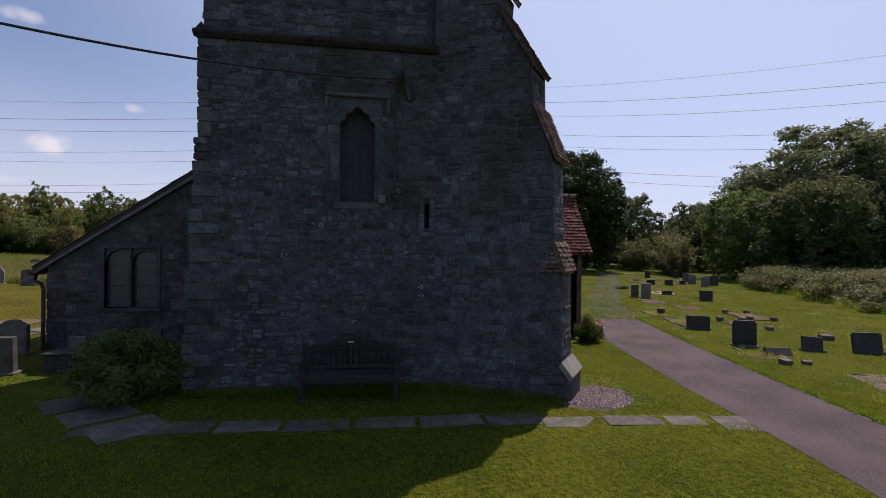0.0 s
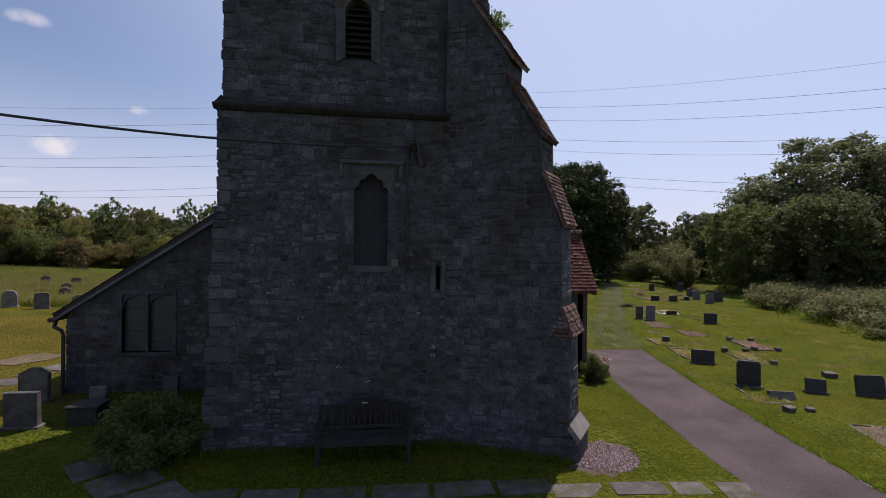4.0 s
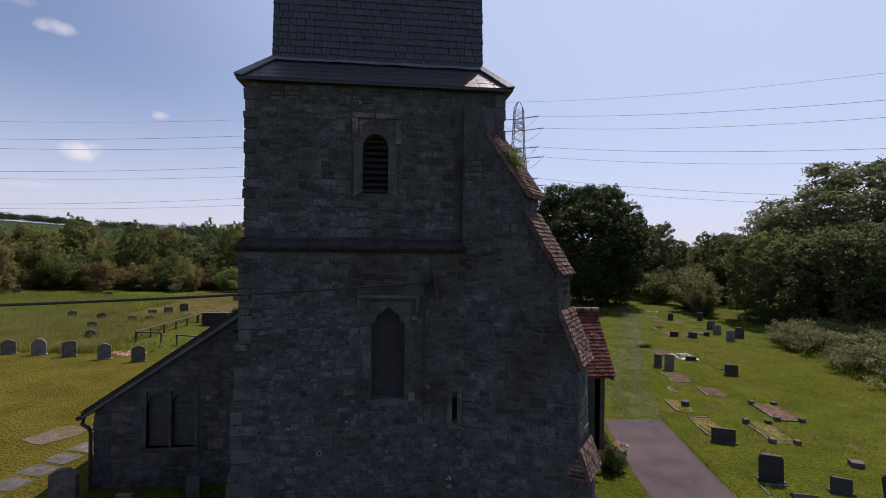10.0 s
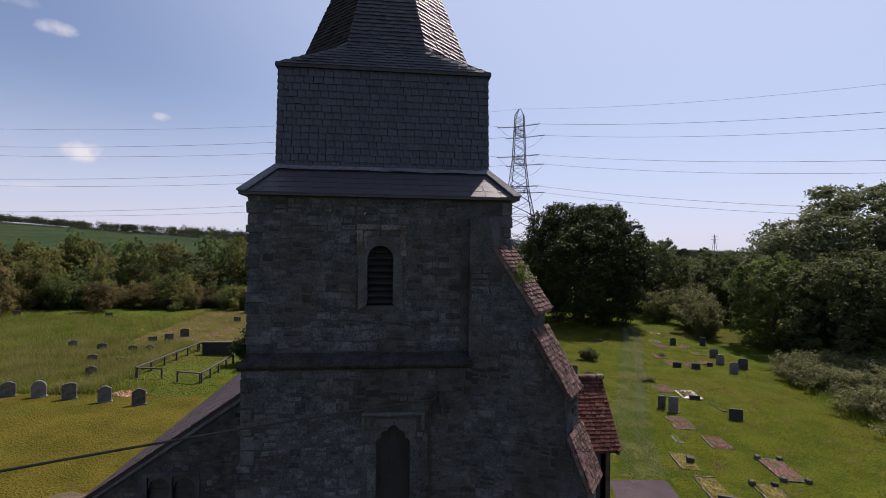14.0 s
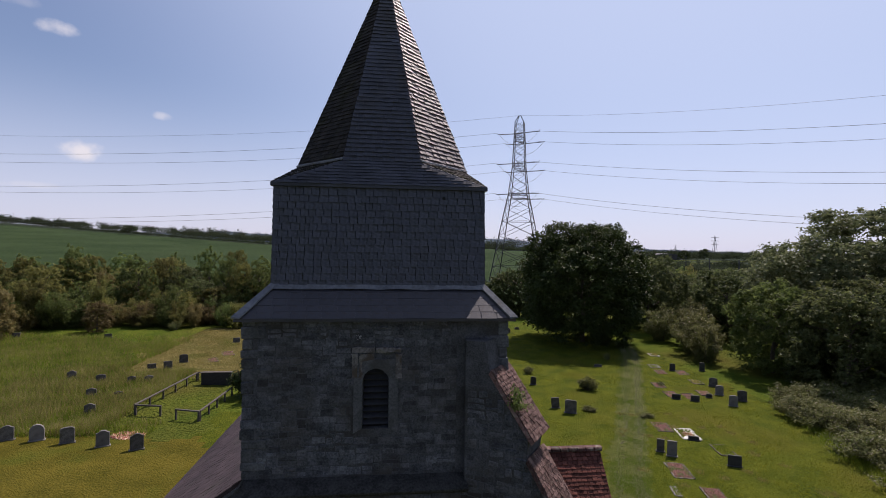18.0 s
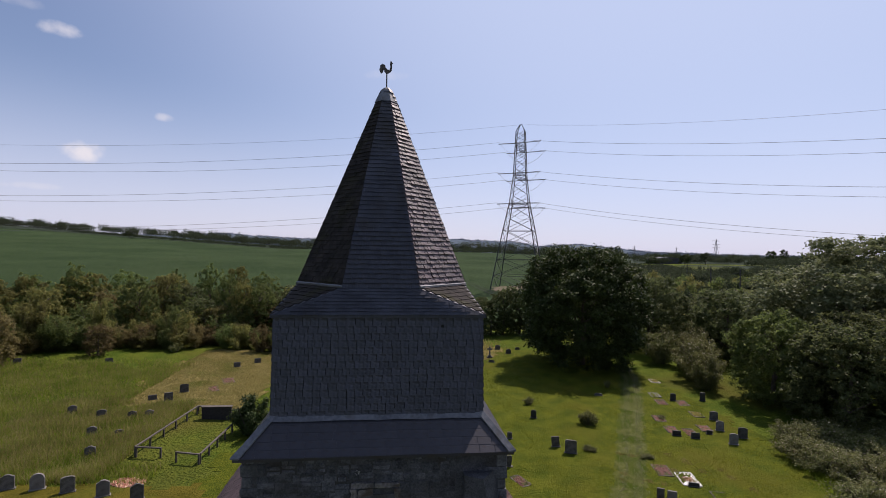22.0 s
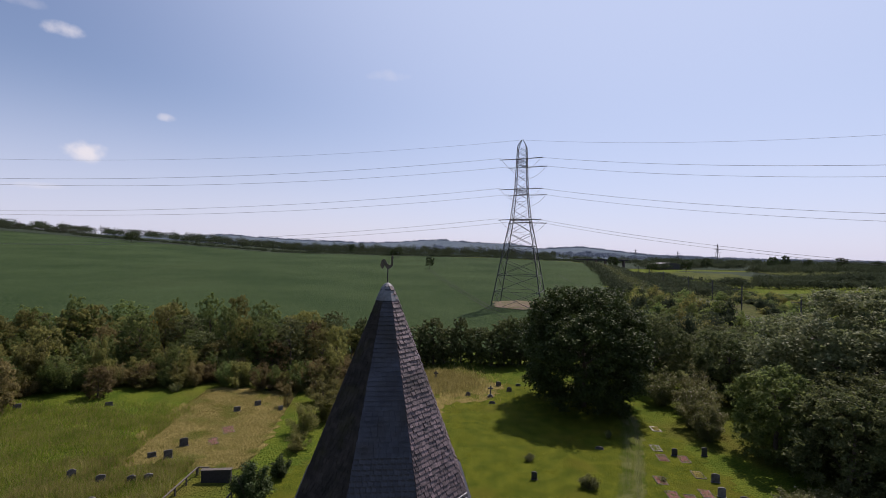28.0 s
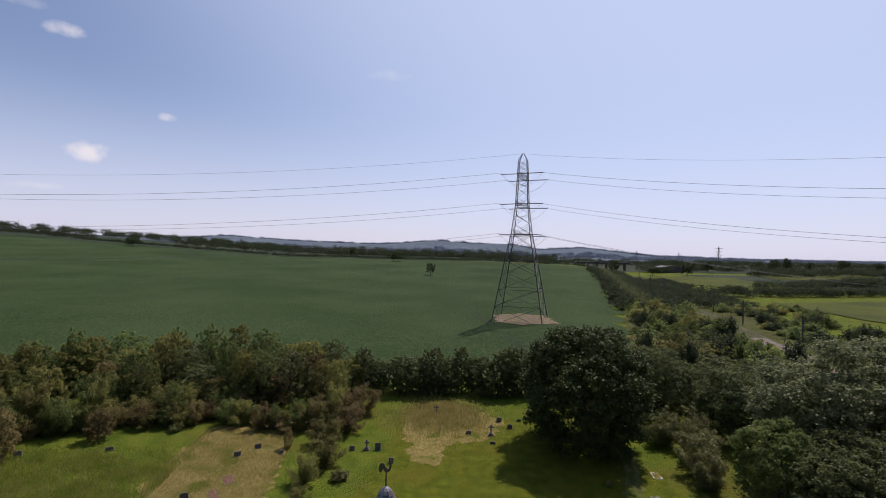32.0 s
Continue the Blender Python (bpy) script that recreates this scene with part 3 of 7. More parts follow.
for k in range(15):
    ya, yb = 2.6 + 0.92 * k, 2.6 + 0.92 * k + 0.905
    xa, xb = float(np.interp(ya, *PATH_OUT)) + 0.02, float(np.interp(yb, *PATH_OUT)) + 0.02
    m = pose((xa + xb) / 2, (ya + yb) / 2, 0.0, 0, 0, math.degrees(math.atan2(yb - ya, xb - xa)))
    le = math.hypot(xb - xa, yb - ya) / 2
    o = part("edging_strip", bx(-le, le, -0.026, 0.026, -0.05, 0.042 + erng.uniform(-0.006, 0.004), 0.006), KERB, edging)
    o.matrix_basis = m
gb = patch("gravel_bed", [(3.25, 7.5), (3.5, 7.22), (3.85, 7.2), (4.25, 7.45), (4.68, 8.0), (4.62, 8.4), (4.35, 8.62), (3.9, 8.5)], GRAVEL_BED, 0.034, 0.10, 0.16, "pinkish gravel bed at the buttress foot", "gravel")
rng = np.random.default_rng(5)


def scatter_stones(name, cx, cy, rx, ry, n, size, material, parent, label=""):
    v, f = [], []
    for i in range(n):
        a, r = rng.uniform(0, 6.28), math.sqrt(rng.uniform())
        x, y = cx + rx * r * math.cos(a), cy + ry * r * math.sin(a)
        s = size * rng.uniform(0.6, 1.4)
        z = gz(x, y) + 0.036
        b = len(v)
        t = rng.uniform(0, 3.14)
        for dx, dy, dz in ((1, 0, 0), (-0.5, 0.8, 0), (-0.5, -0.8, 0), (0, 0, 0.9)):
            v.append((x + s * (dx * math.cos(t) - dy * math.sin(t)), y + s * (dx * math.sin(t) + dy * math.cos(t)), z + s * dz))
        f += [(b, b + 1, b + 3), (b + 1, b + 2, b + 3), (b + 2, b, b + 3)]
    ob = mesh_ob(name, v, f, material, parent, label)
    ob["kind"] = "stuff"
    return ob


scatter_stones("gravel_stone", 3.98, 7.9, 0.66, 0.62, 2100, 0.026, GRAVEL, gb)
# edging of the path and the slabs that cross the lawn
slab_mesh = []
for k in range(4):
    bm = bx(-0.5, 0.5, -0.5, 0.5, -0.04, 0.03, 0.012)
    for v in bm.verts:
        v.co.x += random.uniform(-0.02, 0.02)
        v.co.y += random.uniform(-0.02, 0.02)
    o = part("paving_slab", bm, SLAB, None)
    slab_mesh.append(o.data)
    bpy.data.objects.remove(o)
slab_path = thing("slab_path", pose(0, 0, 0), "worn stone slabs laid across the grass", "path", kind="structure")
for i, (x, y, w, d, r) in enumerate([(3.04, 6.80, 0.90, 0.36, -2), (4.05, 6.75, 0.90, 0.37, -4), (4.88, 6.66, 0.56, 0.38, -7), (5.60, 6.46, 0.56, 0.54, -9),
                                     (2.2, 7.0, 0.9, 0.42, 0), (1.2, 7.05, 0.95, 0.42, 1), (0.2, 7.1, 0.9, 0.4, -1), (-0.8, 7.1, 0.95, 0.42, 2), (-1.8, 7.15, 0.9, 0.4, 0), (-2.8, 7.2, 0.95, 0.44, 2), (-3.8, 7.3, 0.9, 0.42, 5)]):
    piece("slab", slab_mesh[i % 4], slab_path, pose(x, y, 0.008 + rng.uniform(-0.004, 0.005), rng.uniform(-0.8, 0.8), rng.uniform(-0.8, 0.8), r) @ Matrix.Diagonal((w, d * 1.1, 1, 1)))
aisle_path = thing("aisle_path", pose(0, 0, 0), "mossy stone slabs sunk in the grass", "path", kind="structure")
for i in range(12):
    t = i / 11
    piece("slab", slab_mesh[i % 4], aisle_path, pose(-10.9 + 2.1 * t, 11.0 + 8.0 * t, gz(-10, 11 + 8 * t) + 0.012, 0, 0, 70 + random.uniform(-6, 6)) @ Matrix.Diagonal((0.62, 0.9, 1, 1)))
for i in range(3):
    piece("slab", slab_mesh[i], aisle_path, pose(-4.9 + 0.70 * i, 8.5 - 0.62 * i, 0.02, 0, 0, 40 + random.uniform(-5, 5)) @ Matrix.Diagonal((0.9, 0.8, 1, 1)))

# ---- church tower ----
CX, CY = -0.58, 11.5
tower = thing("church_tower", pose(0, 0, 0), "shaded ragstone church tower with shingled belfry and spire", "church tower")


def holed_wall(name, u0, u1, z0, z1, y, thick, holes, material, parent):
    us = sorted({u0, u1, *[h[0] for h in holes], *[h[1] for h in holes]})
    zs = sorted({z0, z1, *[h[2] for h in holes], *[h[3] for h in holes]})
    bm = bmesh.new()
    for a, b in zip(us, us[1:]):
        for c, d in zip(zs, zs[1:]):
            m = ((a + b) / 2, (c + d) / 2)
            if not any(h[0] < m[0] < h[1] and h[2] < m[1] < h[3] for h in holes):
                box(bm, a, b, y, y + thick, c, d)
    bmesh.ops.remove_doubles(bm, verts=bm.verts, dist=1e-4)
    seen = {}
    for f in bm.faces:
        seen.setdefault(tuple(round(k, 3) for k in f.calc_center_median()), []).append(f)
    bmesh.ops.delete(bm, geom=[f for fs in seen.values() if len(fs) > 1 for f in fs], context="FACES_ONLY")
    return part(name, bm, material, parent)


def rubble(rnd, u0, u1, z0, z1, holes, hs=(0.08, 0.20), ls=(0.10, 0.30), gap=0.016):
    """Uneven courses of stones between two edges, round the openings."""
    out, z = [], z0
    while z < z1 - 0.05:
        h = min(rnd.uniform(*hs), z1 - z)
        lo, hi = (u0(z), u1(z)) if callable(u0) else (u0, u1)
        u = lo
        while u < hi - 0.04:
            w = min(rnd.uniform(*ls) * (0.7 + 2.0 * h), hi - u)
            if hi - u - w < 0.1:
                w = hi - u
            dz = rnd.uniform(-0.045, 0.045)
            if not any(u + w > q[0] + 0.02 and u < q[1] - 0.02 and z + h > q[2] + 0.02 and z < q[3] - 0.02 for q in holes):
                if h > 0.16 and rnd.random() < 0.40:
                    k = h * rnd.uniform(0.4, 0.6)
                    out.append((u + gap / 2, u + w - gap / 2, z + gap / 2 + dz, z + k - gap / 2 + dz))
                    out.append((u + gap / 2, u + w - gap / 2, z + k + gap / 2 + dz, z + h - gap / 2 + dz))
                else:
                    out.append((u + gap / 2, u + w - gap / 2, z + gap / 2 + dz, z + h - gap / 2 + dz))
            u += w
        z += h
    return out


def stones_joined(name, rects, place, rnd, material, parent, proud=(0.002, 0.016)):
    v, f = [], []
    for a, b, c, d in rects:
        k, p = len(v), rnd.uniform(*proud)
        j = lambda s=0.02: rnd.uniform(-s, s)
        for (uu, zz) in ((a, c), (b, c), (b, d), (a, d)):
            v.append(place(uu + j(), zz + j(), -0.008))
        ins = min(0.02, (b - a) * 0.14, (d - c) * 0.2)
        for (uu, zz) in ((a + ins, c + ins), (b - ins, c + ins), (b - ins, d - ins), (a + ins, d - ins)):
            v.append(place(uu + j(), zz + j(), p + j(0.006)))
        f += [(k + 4, k + 5, k + 6, k + 7)] + [(k + i, k + (i + 1) % 4, k + 4 + (i + 1) % 4, k + 4 + i) for i in range(4)]
    ob = mesh_ob(name, v, f, material, parent)
    ob["kind"] = "stuff"
    return ob


def unit_stones(n, material):
    out = []
    for i in range(n):
        rnd = random.Random(90 + i)
        j = lambda s: rnd.uniform(-s, s)
        v = [(x + j(0.05), 0.02, z + j(0.07)) for x, z in ((-0.5, -0.5), (0.5, -0.5), (0.5, 0.5), (-0.5, 0.5))]
        v += [(x * 0.86 + j(0.05), -1 + j(0.2), z * 0.8 + j(0.07)) for x, z in ((-0.5, -0.5), (0.5, -0.5), (0.5, 0.5), (-0.5, 0.5))]
        me = bpy.data.meshes.new("stone")
        me.from_pydata(v, [], [(4, 5, 6, 7)] + [(a, (a + 1) % 4, 4 + (a + 1) % 4, 4 + a) for a in range(4)])
        me.materials.append(material)
        out.append(me)
    return out


YL, YU = 8.76, 8.98
WIN = (-0.70, 0.02, 3.50, 5.34)
SLIT = (0.93, 1.02, 3.07, 3.52)
BWIN = (-0.90, -0.36, 7.52, 8.70)
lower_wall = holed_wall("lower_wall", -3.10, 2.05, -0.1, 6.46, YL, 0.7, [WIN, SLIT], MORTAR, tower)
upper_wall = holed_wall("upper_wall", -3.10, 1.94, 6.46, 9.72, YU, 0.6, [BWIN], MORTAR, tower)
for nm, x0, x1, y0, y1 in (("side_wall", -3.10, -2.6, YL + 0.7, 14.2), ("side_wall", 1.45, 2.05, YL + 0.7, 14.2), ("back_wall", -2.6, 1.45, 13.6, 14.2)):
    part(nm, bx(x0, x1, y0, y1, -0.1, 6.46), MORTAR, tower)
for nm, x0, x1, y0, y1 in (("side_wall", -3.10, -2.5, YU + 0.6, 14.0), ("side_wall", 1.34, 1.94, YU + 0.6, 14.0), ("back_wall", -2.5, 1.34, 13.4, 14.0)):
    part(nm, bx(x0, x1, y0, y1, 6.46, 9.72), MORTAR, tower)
# battered foot at the free corner
part("corner_batter", prism([(-3.32, -0.1), (-2.9, -0.1), (-2.9, 4.9), (-3.10, 4.9), (-3.21, 3.0), (-3.25, 2.0)], YL + 0.012, YL + 1.2), MORTAR, tower)
rs = random.Random(11)
hood = [(-0.80, 0.12, 4.9, 5.62), (-0.90, 0.22, 3.40, 4.92)]
lower_rects = rubble(rs, -2.9, 1.25, 0.0, 6.34, [*hood, (0.84, 1.12, 2.95, 3.66)])
lo_place = lambda u, z, d: (u, YL - d, z)
band = [r for r in lower_rects if 5.0 < r[2] < 6.4][:280]
rest = [r for r in lower_rects if r not in band]
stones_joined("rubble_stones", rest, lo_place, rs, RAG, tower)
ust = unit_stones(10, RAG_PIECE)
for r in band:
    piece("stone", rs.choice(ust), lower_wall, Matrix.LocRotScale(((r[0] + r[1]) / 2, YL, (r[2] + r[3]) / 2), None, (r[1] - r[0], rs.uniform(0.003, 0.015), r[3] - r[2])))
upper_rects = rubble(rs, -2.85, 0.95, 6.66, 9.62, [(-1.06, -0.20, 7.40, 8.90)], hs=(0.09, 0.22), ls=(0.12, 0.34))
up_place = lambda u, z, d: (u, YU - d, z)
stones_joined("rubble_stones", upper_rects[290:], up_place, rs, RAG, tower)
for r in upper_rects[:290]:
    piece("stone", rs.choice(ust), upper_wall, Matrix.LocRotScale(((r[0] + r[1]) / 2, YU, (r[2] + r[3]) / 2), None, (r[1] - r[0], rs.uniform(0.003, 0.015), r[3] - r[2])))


def quoins(parent, x, y, z0, z1, sign, rnd, widths=(0.2, 0.42), hs=(0.12, 0.30), wobble=0.035):
    """Dressed corner stones, long and short in turn."""
    z, k = z0, 0
    while z < z1 - 0.08:
        h = min(rnd.uniform(*hs), z1 - z)
        w = widths[k % 2] * rnd.uniform(0.85, 1.15)
        o = rnd.uniform(0, wobble)
        xa, xb = (x - o, x + w) if sign < 0 else (x - w, x + o)
        bm = bx(xa, xb, y - rnd.uniform(0.008, 0.028), y + widths[(k + 1) % 2], z + 0.006, z + h - 0.006, 0.018)
        for v in bm.verts:
            v.co += Vector((rnd.uniform(-0.008, 0.008), rnd.uniform(-0.008, 0.008), rnd.uniform(-0.006, 0.006)))
        part("quoin", bm, RAG_PIECE if rnd.random() < 0.6 else QUOIN, parent)
        z += h
        k += 1


for z0, z1, x in ((0.0, 1.1, -3.33), (1.1, 2.2, -3.28), (2.2, 3.4, -3.23), (3.4, 4.6, -3.18), (4.6, 6.36, -3.12)):
    quoins(lower_wall, x, YL, z0, z1, -1, rs)
quoins(upper_wall, -3.12, YU, 6.64, 9.66, -1, rs)
quoins(upper_wall, 1.96, YU, 8.3, 9.66, 1, rs)
# pale lichen flecks
for x, z, s in ((-1.62, 2.52, 0.07), (0.87, 1.95, 0.05), (0.89, 1.78, 0.06), (-0.9, 1.6, 0.05), (-2.75, 2.45, 0.05), (-2.9, 1.75, 0.06), (-0.35, 1.3, 0.04), (0.6, 2.6, 0.04), (-1.1, 3.1, 0.035), (-2.2, 3.0, 0.03), (0.45, 3.75, 0.05), (-0.98, 9.3, 0.07)):
    yw = (YL if z < 6 else YU) - 0.03
    bm = bmesh.new()
    for k in range(11):
        a, r, q = rs.uniform(0, 6.28), s * rs.uniform(0.5, 1.0), rs.uniform(0.004, 0.011)
        cx, cz = x + r * math.cos(a), z + 0.7 * r * math.sin(a)
        vs = [bm.verts.new((cx + q * 1.5 * math.cos(t), yw - 0.004, cz + q * math.sin(t))) for t in (0.3, 1.6, 2.7, 4.0, 5.2)]
        bv = [bm.verts.new((v.co.x, yw + 0.02, v.co.z)) for v in vs]
        bm.faces.new(vs)
        for i in range(5):
            bm.faces.new((vs[i], vs[(i + 1) % 5], bv[(i + 1) % 5], bv[i]))
    part("lichen", bm, LICHEN, tower, "pale lichen fleck")
# string course, with a sloping top and a hollow below
prof = [(0.10, 0.02), (-0.05, 0.04), (-0.12, 0.10), (-0.13, 0.14), (0.0, 0.22), (0.22, 0.30)]
bm = bmesh.new()
ra = [bm.verts.new((-3.10 + (-0.09 if p[0] < 0 else 0.02), YL + p[0], 6.32 + p[1])) for p in prof]
rb = [bm.verts.new((1.15, YL + p[0], 6.32 + p[1])) for p in prof]
for i in range(len(prof) - 1):
    bm.faces.new((ra[i], rb[i], rb[i + 1], ra[i + 1]))
bm.faces.new(ra), bm.faces.new(rb[::-1])
part("string_course", bm, STRING, tower, "weathered projecting stone string course")
part("string_course", prism([(-3.20, 6.42), (-3.19, 6.47), (-3.06, 6.62), (-3.06, 6.34), (-3.14, 6.34)], YL - 0.06, 14.3), STRING, tower)
part("wall_ledge", bx(-3.09, 2.05, YL + 0.02, YU + 0.1, 6.44, 6.52), MORTAR, tower)


def arched_surround(name, rect, outline, y_front, depth, material, parent, label=""):
    """Dressed stone that fills a rectangle round an arched opening; the outline runs from one sill end to the other over the top."""
    x0, x1, z0, z1 = rect
    bm = bmesh.new()
    inner = [(x, z) for x, z in outline]
    n = len(inner)
    cx, cz = sum(p[0] for p in inner) / n, z0 + (z1 - z0) * 0.35
    outer = [(x0, z0)]
    for x, z in inner[1:-1]:
        dx, dz = x - cx, z - cz
        k = min((x1 - cx) / dx if dx > 1e-6 else 1e9, (x0 - cx) / dx if dx < -1e-6 else 1e9, (z1 - cz) / dz if dz > 1e-6 else 1e9)
        outer.append((cx + dx * k, cz + dz * k))
    outer.append((x1, z0))
    fi = [bm.verts.new((x, y_front, z)) for x, z in inner]
    fo = [bm.verts.new((x, y_front, z)) for x, z in outer]
    fc = [bm.verts.new((x, y_front + 0.05, z)) for x, z in inner]
    bi = [bm.verts.new((x + (cx - x) * 0.06, y_front + depth, z - (z - z0) * 0.015)) for x, z in inner]
    bo = [bm.verts.new((x, y_front + 0.1, z)) for x, z in outer]
    for i in range(n - 1):
        bm.faces.new((fo[i], fo[i + 1], fi[i + 1], fi[i]))
        bm.faces.new((fi[i], fi[i + 1], fc[i + 1], fc[i]))
        bm.faces.new((fc[i], fc[i + 1], bi[i + 1], bi[i]))
        bm.faces.new((fo[i + 1], fo[i], bo[i], bo[i + 1]))
    return part(name, bm, material, parent, label)


def arc(cx, cz, r, a0, a1, n):
    return [(cx + r * math.cos(radians(a0 + (a1 - a0) * i / n)), cz + r * math.sin(radians(a0 + (a1 - a0) * i / n))) for i in range(n + 1)]


# lower window: cusped head under a square hood, boarded
lw = (-0.70 + 0.02) / 2
cusped = [(-0.66, 3.52), (-0.66, 4.2), (-0.66, 4.85), *arc(-0.57, 4.93, 0.10, 190, 90, 5), *arc(-0.47, 5.08, 0.10, 190, 80, 5), *arc(lw, 5.17, 0.11, 165, 15, 7),
          *arc(-0.21, 5.08, 0.10, 100, -10, 5), *arc(-0.11, 4.93, 0.10, 90, -10, 5), (-0.02, 4.85), (-0.02, 4.2), (-0.02, 3.52)]
window = thing("tower_window", pose(0, 0, 0), "boarded tower window with cusped head and square stone hood", "window")
arched_surround("surround", (-0.78, 0.10, 3.44, 5.40), cusped, YL - 0.012, 0.32, QUOIN, window, "weathered dressed stone surround")
for k in range(5):
    part("board", bx(-0.70 + 0.146 * k, -0.70 + 0.146 * k + 0.145, YL + 0.25, YL + 0.28, 3.46, 5.4, 0.002), BOARD, window)
part("sill", prism([(-0.76, 3.40), (0.08, 3.40), (0.08, 3.46), (0.04, 3.52), (-0.72, 3.52), (-0.76, 3.46)], YL - 0.03, YL + 0.3), QUOIN, window)
bm = bmesh.new()
box(bm, -0.94, 0.26, YL - 0.06, YL + 0.02, 5.46, 5.53, 0.02)
box(bm, -0.94, -0.87, YL - 0.05, YL + 0.02, 5.18, 5.46, 0.02)
box(bm, 0.19, 0.26, YL - 0.05, YL + 0.02, 5.18, 5.46, 0.02)
part("hood", bm, QUOIN, window, "square label moulding")
# slit window
slit = thing("slit_window", pose(0, 0, 0), "narrow slit window in pale dressed stones", "window")
for a, b, c, d in ((0.82, 0.925, 3.0, 3.35), (0.83, 0.925, 3.36, 3.62), (1.025, 1.13, 3.0, 3.28), (1.025, 1.12, 3.29, 3.62), (0.84, 1.12, 2.9, 2.99), (0.84, 1.12, 3.63, 3.72)):
    part("jamb_stone", bx(a, b, YL - 0.018, YL + 0.2, c, d, 0.01), QUOIN, slit)
part("opening", bx(0.90, 1.06, YL + 0.22, YL + 0.25, 3.0, 3.6), DARK, slit)
# belfry opening: round head, louvres, patched render hood
bc = -0.63
bell = thing("belfry_window", pose(0, 0, 0), "round-headed louvred belfry opening with patchy pale render", "window")
rounded = [(-0.885, 7.54), (-0.885, 8.0), (-0.885, 8.42), *arc(bc, 8.43, 0.255, 178, 2, 14), (-0.375, 8.42), (-0.375, 8.0), (-0.375, 7.54)]
arched_surround("surround", (-1.05, -0.20, 7.44, 8.86), rounded, YU - 0.03, 0.3, QUOIN, bell)
for k in range(9):
    z = 7.56 + 0.125 * k
    part("louvre", bx(-0.9, -0.36, 0, 0.16, -0.012, 0.012, 0, pose(0, YU + 0.12, z, 38)), BOARD, bell)
part("opening", bx(-0.95, -0.3, YU + 0.34, YU + 0.36, 7.5, 8.75), DARK, bell)
def worn_block(name, x0, x1, z0, z1, y, material, parent, seed, label="", depth=0.06):
    """A weathered stone with an uneven outline and face, let into the wall."""
    r = random.Random(seed)
    pts = []
    for (xa, za), (xb, zb) in zip([(x0, z0), (x1, z0), (x1, z1), (x0, z1)], [(x1, z0), (x1, z1), (x0, z1), (x0, z0)]):
        n = max(1, round(math.hypot(xb - xa, zb - za) / 0.09))
        for i in range(n):
            pts.append((xa + (xb - xa) * i / n + r.uniform(-0.014, 0.014), za + (zb - za) * i / n + r.uniform(-0.014, 0.014)))
    bm = prism(pts, y, y + depth)
    for v in bm.verts:
        if v.co.y < y + 0.01:
            v.co.y += r.uniform(-0.008, 0.012)
    return part(name, bm, material, parent, label)


for k, (x0, x1, z0, z1) in enumerate(((-1.08, -0.64, 9.00, 9.09), (-0.62, -0.14, 8.99, 9.08), (-1.09, -0.98, 8.52, 8.99), (-0.95, -0.89, 8.50, 8.94), (-0.25, -0.13, 8.50, 8.98))):
    worn_block("hood_stone", x0, x1, z0, z1, YU - 0.05, PLASTER, bell, 300 + k, "worn pale label moulding")
worn_block("render_patch", -0.92, -0.66, 8.84, 8.97, YU - 0.04, PLASTER, bell, 310, "flaking pale render")
for k, (x0, x1, z0, z1) in enumerate(((-0.90, -0.67, 3.46, 3.92), (-0.82, -0.67, 3.94, 4.42), (-0.88, -0.67, 4.44, 4.92), (-0.01, 0.14, 3.46, 3.80), (-0.01, 0.22, 3.82, 4.40), (-0.01, 0.15, 4.42, 4.90))):
    worn_block("jamb_stone", x0, x1, z0, z1, YL - 0.022, RAG_PIECE, window, 320 + k)

# ---- great sloping buttress ----
butt = thing("buttress", pose(0, 0, 0), "massive stepped ragstone buttress with tiled set-offs", "buttress")
BA, BU, BW = Vector((1.1, 8.78, 0)), Vector((math.cos(radians(-25.6)), math.sin(radians(-25.6)), 0)), Vector((0.6, 0.8, 0))
LEVELS = [(-0.1, 2.58), (0.5, 2.58), (0.73, 2.40), (2.30, 2.36), (2.80, 2.24), (4.34, 2.20), (5.3, 1.86), (6.0, 1.84), (7.15, 1.19), (7.5, 1.22), (8.65, 0.48), (9.25, 0.38)]
SETOFFS = [((2.30, 2.45), (2.82, 2.27), 3), ((4.34, 2.30), (5.32, 1.91), 7), ((5.98, 1.92), (7.16, 1.23), 8), ((7.49, 1.33), (8.72, 0.51), 9)]
BT = 0.76


def butt_ring(s, z, grow=0.0):
    b = BA + BU * s
    return [BA + Vector((0, 0, z)), b + Vector((0, 0, z)), b + BW * (BT + grow) + Vector((0, 0, z)), Vector((1.3, 10.4, z)), Vector((1.1, 9.3, z))]


bm = bmesh.new()
rings = [[bm.verts.new(p) for p in butt_ring(s, z)] for z, s in LEVELS]
for a, b in zip(rings, rings[1:]):
    for i in range(5):
        bm.faces.new((a[i], a[(i + 1) % 5], b[(i + 1) % 5], b[i]))
bm.faces.new(rings[0][::-1]), bm.faces.new(rings[-1])
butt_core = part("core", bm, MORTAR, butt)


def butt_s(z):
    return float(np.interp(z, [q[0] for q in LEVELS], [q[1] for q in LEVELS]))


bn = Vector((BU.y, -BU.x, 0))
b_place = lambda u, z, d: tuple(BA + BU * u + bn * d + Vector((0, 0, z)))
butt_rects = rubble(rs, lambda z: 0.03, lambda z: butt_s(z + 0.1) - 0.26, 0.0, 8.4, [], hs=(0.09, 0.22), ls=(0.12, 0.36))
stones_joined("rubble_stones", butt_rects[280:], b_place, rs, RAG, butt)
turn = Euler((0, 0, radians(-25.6)))
